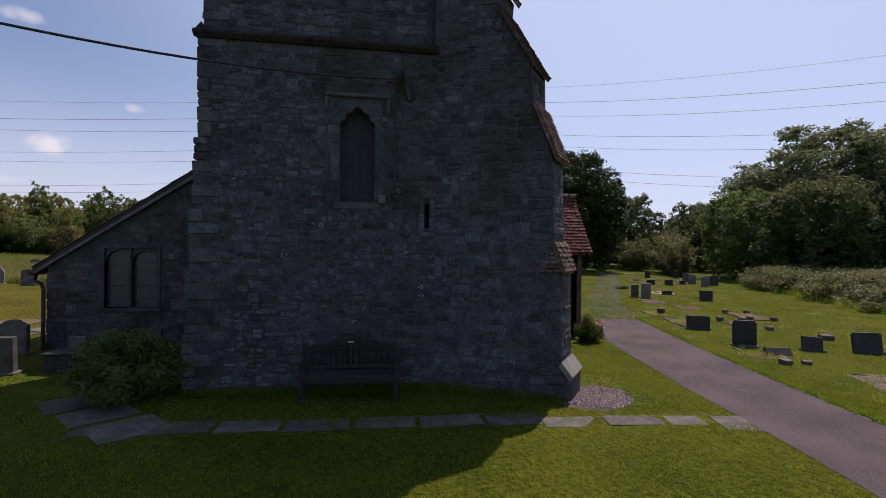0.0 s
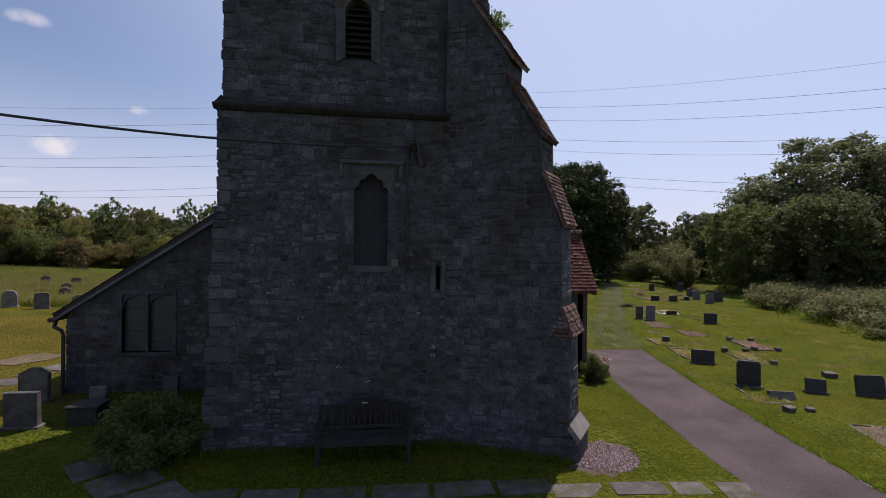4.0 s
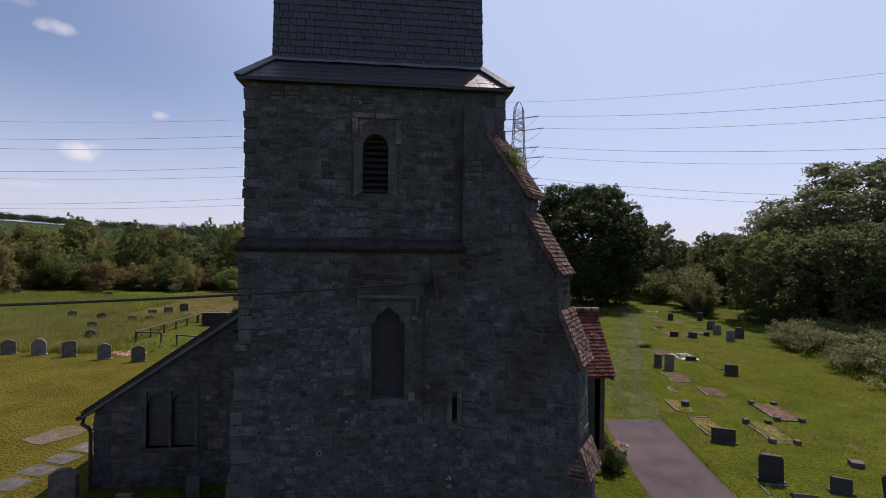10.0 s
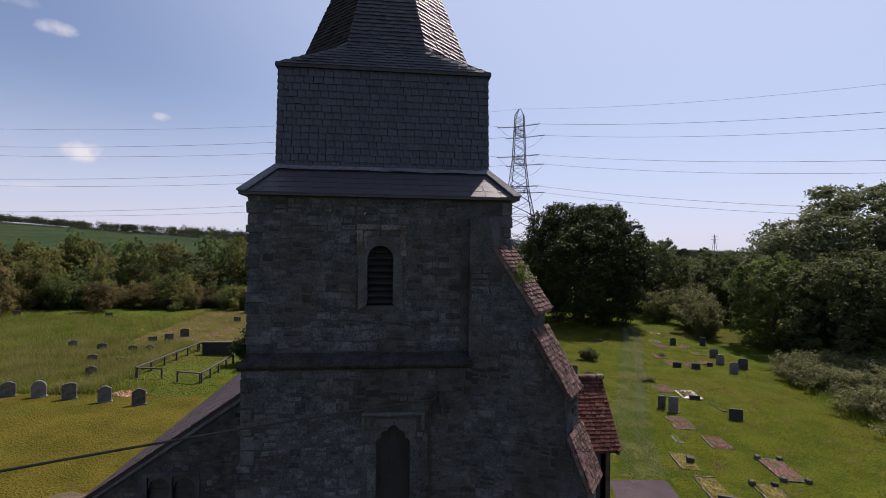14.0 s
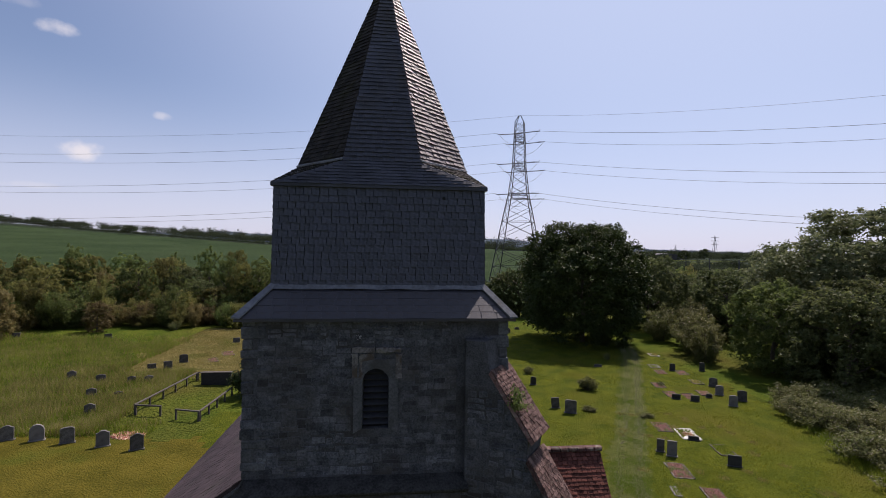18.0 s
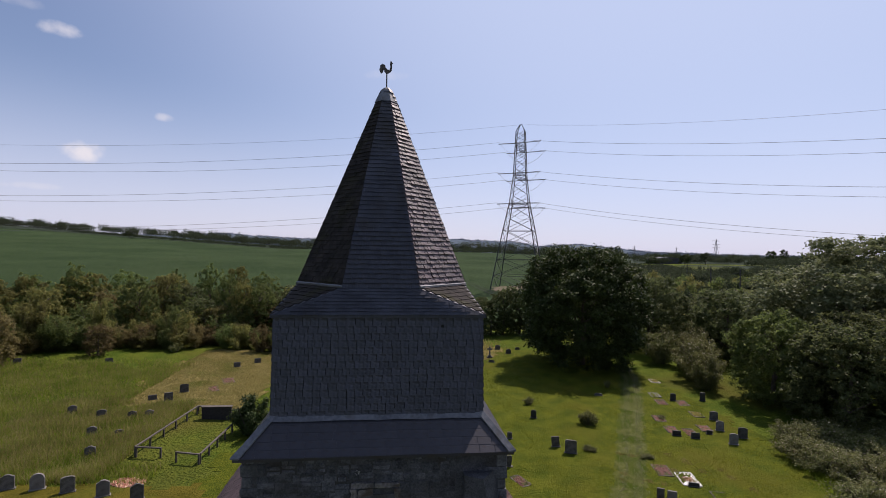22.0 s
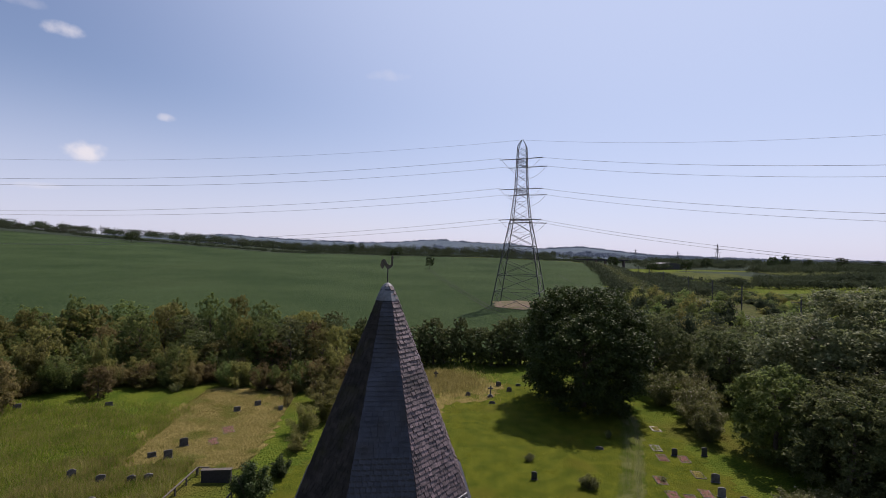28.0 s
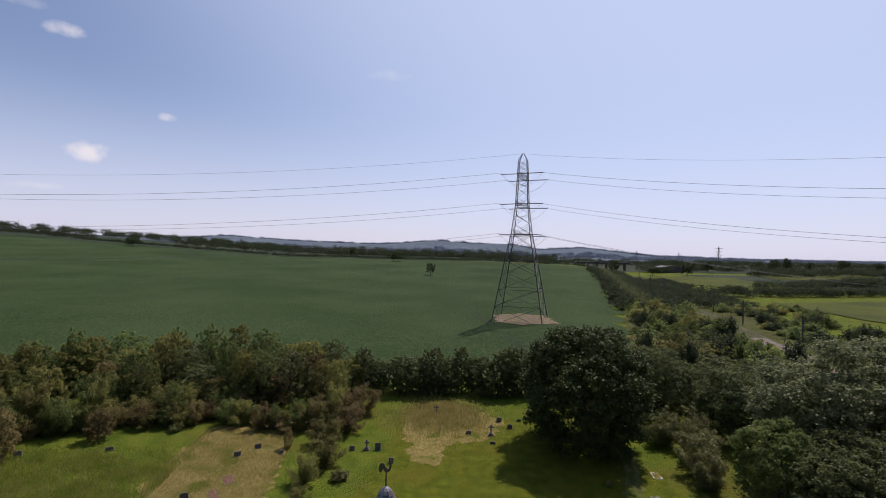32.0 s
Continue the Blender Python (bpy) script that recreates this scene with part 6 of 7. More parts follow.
canopy("far_wood", [(-760, 640), (-520, 640), (-420, 655)], 45, 11, 81, L_FAR, "belt of trees on the hill beyond the field", 7, 26, 7)
canopy("far_wood", [(-420, 650), (-150, 625), (60, 610), (200, 590), (245, 578)], 12, 4.5, 92, L_FAR, "low hedge along the field's far edge", 6, 20)
canopy("far_wood", [(-330, 680), (-150, 650), (60, 635), (180, 622), (232, 612)], 90, 17, 82, L_FAR, "low scrubby wood along the field's far edge")
canopy("far_wood", [(-900, 860), (-300, 900), (300, 900), (600, 820)], 120, 16, 83, L_FAR, "distant belt of dark trees", 14)
canopy("far_wood", [(330, 560), (420, 640), (640, 660), (900, 620)], 60, 11, 84, L_FAR, "distant trees beyond the pastures", 10)
canopy("far_wood", [(180, 240), (300, 262), (420, 300)], 14, 6, 85, L_FAR, "hedge between the pastures", 7)
canopy("far_wood", [(260, 300), (300, 310), (420, 360), (520, 400)], 22, 7, 86, L_FAR, "hedge between the pastures", 7)
for off in (6, 16, 27, 38):
    canopy("railway_scrub", [(field_edge(y) + off * min(1.0, (rail_x(y) - field_edge(y)) / 46), y) for y in (175, 230, 290, 350, 420, 480)], 8, 5.5, 95 + off, L_FAR if off % 4 else L_HEDGE, "dense scrub between field and railway", 6, 26, 3)
for off in (7, 16, 28):
    canopy("railway_scrub", [(rail_x(y) + off, y) for y in (185, 240, 300, 360)], 8, 4.5, 195 + off, L_FAR, "scrub on the far side of the railway", 6, 26, 2)
canopy("far_wood", [(345, 300), (420, 330), (560, 380), (720, 420)], 40, 9, 93, L_FAR, "dark belt of trees beyond the pasture", 8)
canopy("far_wood", [(420, 470), (560, 520), (800, 560), (1100, 640)], 60, 11, 94, L_FAR, "scattered dark trees on the flat land", 11)
canopy("far_wood", [(600, 900), (1000, 1000), (1700, 1100)], 200, 14, 87, L_FAR, "distant woods on the flat land", 20)
# the three farthest belts take the haze-tinted leaf colour
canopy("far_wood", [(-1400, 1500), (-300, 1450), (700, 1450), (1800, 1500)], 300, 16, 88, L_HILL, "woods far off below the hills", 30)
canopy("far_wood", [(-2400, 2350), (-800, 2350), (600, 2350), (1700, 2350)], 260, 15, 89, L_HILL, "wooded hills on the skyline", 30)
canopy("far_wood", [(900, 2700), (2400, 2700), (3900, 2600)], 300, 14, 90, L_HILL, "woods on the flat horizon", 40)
lone = make_tree("field_tree", 91, 9.0, 8.0, L_OAK, 160, 14, 0.42, "dark tree standing alone beyond the churchyard", bare=0.15)
for x, y, h, w in ((24.5, 340, 1.0, 0.9), (2, 520, 1.3, 1.6), (-4, 525, 1.0, 1.2), (-300, 560, 1.2, 2.2), (262, 540, 1.8, 1.8), (300, 520, 1.2, 1.8), (330, 500, 1.5, 1.6), (-60, 640, 1.6, 1.2), (560, 640, 2.3, 2.0), (590, 650, 2.6, 1.6), (618, 640, 2.0, 1.9), (690, 655, 2.4, 2.2), (735, 640, 1.9, 1.6), (455, 640, 1.9, 2.0), (420, 630, 1.6, 1.5)):
    plant(lone, x, y, h, w, x)
bridge = thing("road_bridge", pose(292, 640, gz(292, 640) + 0.5, 0, 0, -8), "long dark road bridge beyond the field", "bridge")
part("deck", bx(-38, 38, -5, 5, 8.6, 10.8), BOARD, bridge)
for k in range(6):
    part("pier", bx(-33 + 13 * k, -31.6 + 13 * k, -4, 4, -2, 8.6), BALLAST, bridge)
shed = thing("long_shed", pose(372, 610, gz(372, 610), 0, 0, 20), "long low grey shed with shallow roof", "shed")
part("wall", bx(-26, 26, -8, 8, 0, 7), BOARD, shed)
part("roof", prism([(-27, 6.9), (27, 6.9), (27, 7.3), (0, 9.6), (-27, 7.3)], -8.6, 8.6), BOARD, shed)

# ---- pylon and lines ----
PX, PY = 42.6, 157.5
PZ = -0.94
LINE_L, LINE_R = Vector((-0.9995, 0.03, 0)), Vector((math.cos(radians(-48)), math.sin(radians(-48)), 0))
pylon = thing("electricity_pylon", pose(PX, PY, PZ, 0, 0, -24), "tall galvanised steel lattice electricity pylon", "pylon")
PROF = [(0, 8.6), (12, 6.6), (22, 4.9), (31, 3.2), (41, 2.1), (51, 1.7), (56.5, 1.45), (59, 0.25)]


def pw(z):
    return float(np.interp(z, [p[0] for p in PROF], [p[1] for p in PROF]))


for sx in (-1, 1):
    for sy in (-1, 1):
        bm = bmesh.new()
        for (z0, w0), (z1, w1) in zip(PROF, PROF[1:]):
            tube(bm, (sx * w0, sy * w0, z0), (sx * w1, sy * w1, z1), 0.20 if z0 < 31 else 0.15, 4)
        part("leg", bm, STEEL, pylon)
LV = [0, 6.5, 12, 17, 22, 26.5, 31, 34.5, 38, 41, 44, 47, 49, 51, 53, 54.8, 56.5]
for z0, z1 in zip(LV, LV[1:]):
    a, b = pw(z0), pw(z1)
    for k in range(4):
        c0, s0 = ((-1, -1), (1, -1), (1, 1), (-1, 1))[k], ((1, -1), (1, 1), (-1, 1), (-1, -1))[k]
        r = 0.09 if z0 < 31 else 0.07
        ends = [((c0[0] * a, c0[1] * a, z0), (s0[0] * b, s0[1] * b, z1)), ((s0[0] * a, s0[1] * a, z0), (c0[0] * b, c0[1] * b, z1))]
        if z0 in (6.5, 12, 22, 31, 41, 51):
            ends.append(((c0[0] * a, c0[1] * a, z0), (s0[0] * a, s0[1] * a, z0)))
        for p, q in ends:
            bm = bmesh.new()
            tube(bm, p, q, r, 4)
            part("brace", bm, STEEL, pylon)
ARM = []
for z, reach in ((30.6, 8.6), (40.6, 8.2), (50.6, 7.6)):
    for s in (-1, 1):
        bm = bmesh.new()
        w = pw(z)
        tip = Vector((0.0, s * reach, z + 0.2))
        for sx in (-1, 1):
            tube(bm, (sx * w, s * w, z), tip, 0.09, 4)
            tube(bm, (sx * w * 0.95, s * w, z + 2.2), tip, 0.07, 4)
            for q in (0.33, 0.66):
                p = Vector((sx * w, s * w, z)).lerp(tip, q)
                tube(bm, p, Vector((sx * w * 0.95, s * w, z + 2.2)).lerp(tip, q), 0.05, 4)
                tube(bm, p, Vector((-sx * w, s * w, z)).lerp(tip, max(0, q - 0.33)), 0.05, 4)
        part("cross_arm", bm, STEEL, pylon)
        ARM.append(pylon.matrix_basis @ tip)
ARM.append(pylon.matrix_basis @ Vector((0, 0, 59)))
SIDE = Vector((math.cos(radians(66)), math.sin(radians(66)), 0))


def sagging(name, p, along, span, sag, drop, r, label, start=0.0):
    cu = bpy.data.curves.new(name, "CURVE")
    cu.dimensions, cu.bevel_depth, cu.bevel_resolution = "3D", r, 1
    sp = cu.splines.new("POLY")
    n = 44
    sp.points.add(n - 1)
    for i in range(n):
        t = i / (n - 1)
        q = p + along * (start + (span - start) * t)
        sp.points[i].co = (q.x, q.y, p.z - 4 * sag * t * (1 - t) - drop * t, 1)
    cu.materials.append(WIRE)
    return tagged(new(name, cu), label, "cable")


def ribbed(p, q, n, r0, r1):
    """One string of discs between two points, as a single turned body."""
    bm = bmesh.new()
    d = (q - p).normalized()
    a = d.orthogonal().normalized()
    b = d.cross(a)
    rings = []
    for i in range(2 * n + 1):
        c, r = p.lerp(q, i / (2 * n)), (r1 if i % 2 else r0)
        rings.append([bm.verts.new(c + (a * math.cos(t) + b * math.sin(t)) * r) for t in [2 * math.pi * k / 6 for k in range(6)]])
    for u, v in zip(rings, rings[1:]):
        for i in range(6):
            bm.faces.new((u[i], u[(i + 1) % 6], v[(i + 1) % 6], v[i]))
    bm.faces.new(rings[0][::-1]), bm.faces.new(rings[-1])
    return bm


for k, p in enumerate(ARM):
    earth = k == 6
    sagging("power_line", p, LINE_L, 360, 11.5, 0 if not earth else 2, 0.028 if earth else 0.042, "thin sagging overhead power line", 0 if earth else 6.2)
    sagging("power_line", p, LINE_R, 330, 17.0, -4.0, 0.028 if earth else 0.042, "thin sagging overhead power line", 0 if earth else 6.2)
    if not earth:
        for d, far in ((LINE_L, 6.2), (LINE_R, 9.0)):
            pi = pylon.matrix_basis.inverted()
            part("insulator", ribbed(pi @ p, pi @ (p + d * far - Vector((0, 0, 0.5))), 12, 0.07, 0.19), BLACK_STONE, pylon)
        cu = bpy.data.curves.new("jumper_loop", "CURVE")
        cu.dimensions, cu.bevel_depth, cu.bevel_resolution = "3D", 0.04, 1
        sp = cu.splines.new("POLY")
        sp.points.add(14)
        for i in range(15):
            t = i / 14
            q = (p + LINE_L * 6.2).lerp(p + LINE_R * 9.0, t)
            sp.points[i].co = (q.x, q.y, q.z - 4.6 * 4 * t * (1 - t), 1)
        cu.materials.append(WIRE)
        ob = new("jumper_loop", cu)
        ob.parent = pylon
        ob.matrix_parent_inverse = pylon.matrix_basis.inverted()
small_pylon = thing("distant_pylon", pose(560, 760, gz(560, 760)), "small steel pylon far off", "pylon")
bm = bmesh.new()
for sx in (-1, 1):
    for sy in (-1, 1):
        tube(bm, (sx * 4, sy * 4, 0), (0, 0, 42), 0.3, 4)
part("tower", bm, STEEL, small_pylon)
for z in (26, 32, 38):
    part("cross_arm", bx(-7, 7, -0.25, 0.25, z, z + 0.5), STEEL, small_pylon)
copy_thing(small_pylon, pose(700, 1300, gz(700, 1300)) @ Matrix.Diagonal((0.9, 0.9, 0.9, 1)))
copy_thing(small_pylon, pose(960, 1500, gz(960, 1500)) @ Matrix.Diagonal((0.9, 0.9, 0.9, 1)))

# ---- service cable and bracket on the tower ----
feed = thing("service_cable", pose(0, 0, 0), "black service cable slung to an iron wall bracket", "cable")
cu = bpy.data.curves.new("span", "CURVE")
cu.dimensions, cu.bevel_depth, cu.bevel_resolution = "3D", 0.02, 2
sp = cu.splines.new("POLY")
sp.points.add(40)
for i in range(41):
    t = 0.45 * i / 40
    sp.points[i].co = (0.42 - 42 * t, 8.60 - 5.26 * t - 59.8 * t * t, 5.80 - 3.19 * t + 12.56 * t * t, 1)
cu.materials.append(IRON)
o = new("span", cu)
o.parent = feed
bm = bmesh.new()
tube(bm, (0.50, YL - 0.02, 5.88), (0.40, YL - 0.28, 5.84), 0.032, 6)
tube(bm, (0.54, YL - 0.03, 5.90), (0.62, YL - 0.05, 5.44), 0.055, 6)
tube(bm, (0.40, YL - 0.28, 5.84), (0.54, YL - 0.05, 5.6), 0.03, 6)
part("bracket", bm, IRON, feed)
bm = bmesh.new()
pts = [(0.40, YL - 0.26, 5.82), (0.36, YL - 0.05, 5.6), (0.34, YL - 0.045, 5.2), (0.36, YL - 0.045, 4.6), (0.37, YL - 0.045, 4.1), (0.34, YL - 0.045, 3.85), (0.24, YL - 0.05, 3.62), (0.14, YL - 0.05, 3.60)]
for p, q in zip(pts, pts[1:]):
    tube(bm, p, q, 0.024, 6)
part("down_cable", bm, IRON, feed)
part("junction_box", bx(0.05, 0.19, YL - 0.12, YL - 0.03, 3.50, 3.66, 0.015), PALE_STONE, feed, "small pale junction box")

# ---- bench ----
bench = thing("garden_bench", pose(-0.40, 8.05, 0.03), "dark weathered wooden bench with slatted arched back", "bench")
for x in (-0.80, 0.80):
    part("leg", bx(x - 0.035, x + 0.035, -0.02, 0.05, 0, 0.62, 0.006), BENCH, bench)
    part("leg", bx(x - 0.035, x + 0.035, 0.46, 0.53, 0, 0.92, 0.006), BENCH, bench)
    part("arm", bx(x - 0.045, x + 0.045, -0.05, 0.52, 0.62, 0.66, 0.008), BENCH, bench)
for k in range(6):
    part("seat_slat", bx(-0.82, 0.82, 0.0 + 0.085 * k, 0.07 + 0.085 * k, 0.41, 0.435, 0.004), BENCH, bench)
part("apron", bx(-0.8, 0.8, 0.0, 0.03, 0.33, 0.41, 0.004), BENCH, bench)
top = [(-0.80, 0.84), *[(0.80 * (i / 8 - 1), 0.86 + 0.14 * math.sin(math.pi * i / 16) ** 2) for i in range(1, 16)], (0.80, 0.84)]
part("top_rail", prism([*top, *[(x, z - 0.09) for x, z in top[::-1]]], 0.47, 0.515), BENCH, bench)
part("lower_rail", bx(-0.8, 0.8, 0.475, 0.51, 0.47, 0.53, 0.004), BENCH, bench)
for k in range(15):
    x = -0.70 + 0.1 * k
    part("back_slat", bx(x - 0.022, x + 0.022, 0.48, 0.505, 0.52, 0.80 + 0.13 * math.cos(x * 1.9) ** 2, 0.003), BENCH, bench)
part("plaque", bx(-0.055, 0.055, 0.462, 0.47, 0.93, 0.96, 0.004), BRASS, bench, "small pale metal plaque")

# ---- graves ----
def stone_outline(w, h, style):
    a = w / 2
    if style == "round":
        return [(-a, -0.15), (a, -0.15), (a, h - 0.10), *[(a * math.cos(t), h - 0.10 + 0.10 * math.sin(t)) for t in np.linspace(0.2, math.pi - 0.2, 9)], (-a, h - 0.10)]
    if style == "pointed":
        return [(-a, -0.15), (a, -0.15), (a, h * 0.68), (a * 0.82, h * 0.84), (a * 0.5, h * 0.95), (0, h), (-a * 0.5, h * 0.95), (-a * 0.82, h * 0.84), (-a, h * 0.68)]
    if style == "ogee":
        return [(-a, -0.15), (a, -0.15), (a, h * 0.84), (a * 0.8, h * 0.85), (a * 0.62, h * 0.90), (a * 0.35, h * 0.98), (0, h), (-a * 0.35, h * 0.98), (-a * 0.62, h * 0.90), (-a * 0.8, h * 0.85), (-a, h * 0.84)]
    if style == "heart":
        return [(-a * 0.6, -0.15), (a * 0.6, -0.15), (a, h * 0.7), (a * 0.9, h * 0.92), (a * 0.5, h), (a * 0.15, h * 0.95), (0, h * 0.86), (-a * 0.15, h * 0.95), (-a * 0.5, h), (-a * 0.9, h * 0.92), (-a, h * 0.7)]
    if style == "shoulder":
        return [(-a, -0.15), (a, -0.15), (a, h * 0.92), (a * 0.86, h * 0.92), (a * 0.84, h), (-a * 0.84, h), (-a * 0.86, h * 0.92), (-a, h * 0.92)]
    return [(-a, -0.15), (a, -0.15), (a, h), (-a, h)]


def headstone(x, y, w, h, style, material, label, turn=0.0, lean=0.0, thick=0.11, plinth=True, group="", tip=0.0):
    w, h = w * 0.77, h * 0.80
    t = thing("headstone", pose(x, y, gz(x, y) + 0.02, lean, tip, turn), label, "headstone", group)
    part("stone", prism(stone_outline(w, h, style), -thick / 2, thick / 2, 0.012), material, t)
    if plinth:
        part("base", bx(-w / 2 - 0.05, w / 2 + 0.05, -thick / 2 - 0.06, thick / 2 + 0.06, -0.1, 0.06, 0.015), material, t)
    return t


def grave_plot(x, y, w, d, material, fill, label, turn=0.0, posts=False, kerb=0.06):
    """A sunken plot: kerbs in uneven lengths, some lost, round a rough weedy fill."""
    r = random.Random(round(x * 37 + y * 91))
    w, d = w * 0.9, d * 0.9
    t = thing("grave_plot", pose(x, y, gz(x, y) + 0.02, r.uniform(-1.5, 1.5), r.uniform(-1.5, 1.5), turn), label, "grave")
    k = 0.085
    for ax, ay, bx_, by_ in ((-1, -1, 1, -1), (1, -1, 1, 1), (1, 1, -1, 1), (-1, 1, -1, -1)):
        p, q = Vector((ax * w / 2, ay * d / 2, 0)), Vector((bx_ * w / 2, by_ * d / 2, 0))
        n = max(1, round((q - p).length / 0.62))
        for i in range(n):
            if r.random() < 0.22 and not posts:
                continue
            c, le = p.lerp(q, (i + 0.5) / n), (q - p).length / n
            m = Matrix.Translation(c) @ Euler((r.uniform(-0.06, 0.06), r.uniform(-0.03, 0.03), math.atan2(q.y - p.y, q.x - p.x) + r.uniform(-0.05, 0.05))).to_matrix().to_4x4()
            part("kerb", bx(-le / 2 + 0.006, le / 2 - 0.006, -k / 2, k / 2, -0.06, kerb * r.uniform(0.5, 1.1), 0.012, m), material, t)
    bm = bmesh.new()
    n = 9
    g = [[bm.verts.new((-w / 2 + w * i / n, -d / 2 + d * j / n, r.uniform(-0.02, 0.045) + (0.05 if fill in (RED_CHIP, EARTH, DRY) else 0.0) if 0 < i < n and 0 < j < n else 0.02)) for i in range(n + 1)] for j in range(n + 1)]
    for j in range(n):
        for i in range(n):
            bm.faces.new((g[j][i], g[j][i + 1], g[j + 1][i + 1], g[j + 1][i]))
    part("fill", bm, fill, t)
    rg = np.random.default_rng(round(x * 37 + y * 91))
    m = 90
    px, py = rg.uniform(-0.5, 0.5, m) * w * 1.05, rg.uniform(-0.5, 0.5, m) * d * 1.05
    hh, an = rg.uniform(0.05, 0.2, m), rg.uniform(0, 6.28, m)
    z = np.zeros(m)
    tuft = np.stack([np.stack([px - 0.012 * np.cos(an), py - 0.012 * np.sin(an), z], -1), np.stack([px + 0.012 * np.cos(an), py + 0.012 * np.sin(an), z], -1), np.stack([px + rg.normal(size=m) * 0.05, py + rg.normal(size=m) * 0.05, hh], -1)], 1)
    quads_ob("weeds", tuft, GRASS if fill != RED_CHIP else DRY_GRASS, t)["kind"] = "stuff"
    if posts:
        for sx in (-1, 1):
            for sy in (-1, 1):
                part("corner_post", bx(sx * w / 2 - 0.10, sx * w / 2 + 0.10, sy * d / 2 - 0.10, sy * d / 2 + 0.10, -0.02, 0.17, 0.025), material, t)
    return t


FACE, PLOT = -25, -14
# churchyard on the path side
headstone(10.36, 11.68, 0.76, 0.92, "shoulder", BLACK_STONE, "dark granite headstone with stepped shoulders", FACE, -3)
headstone(10.88, 14.25, 0.92, 0.60, "flat", BLACK_STONE, "low broad dark headstone", FACE, -6)
headstone(11.74, 10.92, 0.62, 0.50, "flat", BLACK_STONE, "small dark square headstone tilted back", FACE, -12, tip=3)
headstone(13.70, 12.3, 0.42, 0.20, "flat", GRANITE, "small low grey stone block", FACE, 0, 0.3, False)
headstone(13.05, 10.55, 0.84, 0.70, "shoulder", BLACK_STONE, "dark granite headstone with stepped shoulders", FACE, -8, tip=-3)
headstone(10.36, 10.55, 0.80, 0.26, "flat", BLACK_STONE, "fallen dark stone slab leaning low", FACE + 8, -38, 0.14, False)
headstone(9.72, 9.72, 0.30, 0.16, "flat", GRANITE, "small broken grey stone in the grass", 10, 6, 0.2, False)
headstone(10.24, 9.66, 0.24, 0.12, "flat", GRANITE, "small broken grey stone in the grass", -30, 4, 0.16, False)
grave_plot(10.05, 10.85, 0.80, 1.3, KERB, LAWN, "grassy grave plot with broken stone kerbs", PLOT)
grave_plot(10.45, 8.0, 0.95, 1.5, KERB, EARTH, "sunken plot of weedy brown earth with stone kerbs", PLOT - 10)
grave_plot(11.35, 15.65, 0.85, 2.0, KERB, DRY, "weedy grave plot with low stone kerbs", PLOT)
grave_plot(13.14, 14.88, 0.85, 1.95, KERB, DRY, "grave plot with kerbs and square corner posts", PLOT, True, 0.05)
grave_plot(15.05, 16.8, 0.95, 2.1, KERB, RED_CHIP, "sunken grave plot of red chippings", PLOT, True, 0.06)
grave_plot(14.3, 19.5, 0.9, 1.5, KERB, RED_CHIP, "low weathered grave plot with reddish earth", PLOT)
grave_plot(11.65, 17.85, 0.8, 1.7, KERB, DRY, "weedy grave plot with sunken kerbs", PLOT)
headstone(11.8, 17.7, 0.34, 0.34, "flat", GRANITE, "small square grey stone", FACE, 0, 0.3, False)
grave_plot(12.75, 20.0, 0.35, 0.95, PALE_STONE, PALE_STONE, "small pale flat memorial", PLOT)
grave_plot(14.1, 21.9, 1.0, 1.8, KERB, RED_CHIP, "grave plot of reddish chippings", PLOT)
headstone(14.75, 23.5, 0.62, 1.05, "flat", PALE_STONE, "upright pale grey slab headstone", FACE, 0)
headstone(14.45, 24.1, 0.50, 0.9, "flat", GRANITE, "upright grey slab headstone behind another", FACE, 3)
grave_plot(16.6, 27.5, 1.0, 1.7, KERB, RED_CHIP, "small plot of red chippings", PLOT)
grave_plot(17.5, 26.3, 1.1, 1.9, WHITE_STONE, WHITE_STONE, "bright white marble grave plot with red flowers", PLOT)
headstone(17.3, 25.4, 0.75, 0.32, "flat", BLACK_STONE, "low dark headstone at a white grave", FACE + 6)
scatter_stones("grave_flowers", 17.5, 26.3, 0.35, 0.35, 40, 0.07, FLOWERS, None)
headstone(17.3, 22.1, 0.80, 0.72, "flat", BLACK_STONE, "square dark granite headstone", FACE + 4, -3)
grave_plot(18.1, 24.0, 0.95, 1.7, KERB, LAWN, "grave plot with one pale kerb and weeds", PLOT)
for x, y, w, h, st, m, lab in ((25.6, 40.6, 0.62, 0.85, "round", BLACK_STONE, "dark upright headstone with curved top"), (28.4, 40.4, 0.58, 0.95, "flat", BLACK_STONE, "dark upright headstone by the trees"),
                               (20.9, 32.7, 0.75, 0.5, "flat", BLACK_STONE, "low dark headstone block"), (22.0, 32.1, 0.75, 0.55, "flat", BLACK_STONE, "low dark headstone block"), (23.6, 32.8, 0.5, 0.4, "flat", BLACK_STONE, "small low dark stone"),
                               (26.0, 35.6, 0.8, 0.9, "round", GRANITE, "grey headstone in the trees' shade"), (24.9, 33.4, 0.72, 0.95, "round", PALE_STONE, "pale grey headstone in the trees' shade"),
                               (24.1, 30.9, 0.72, 1.0, "round", PALE_STONE, "pale grey headstone in the trees' shade"), (25.6, 31.9, 0.8, 1.0, "round", GRANITE, "grey headstone in the trees' shade")):
    headstone(x, y, w, h, st, m, lab, FACE + 4, prng.uniform(-4, 4))
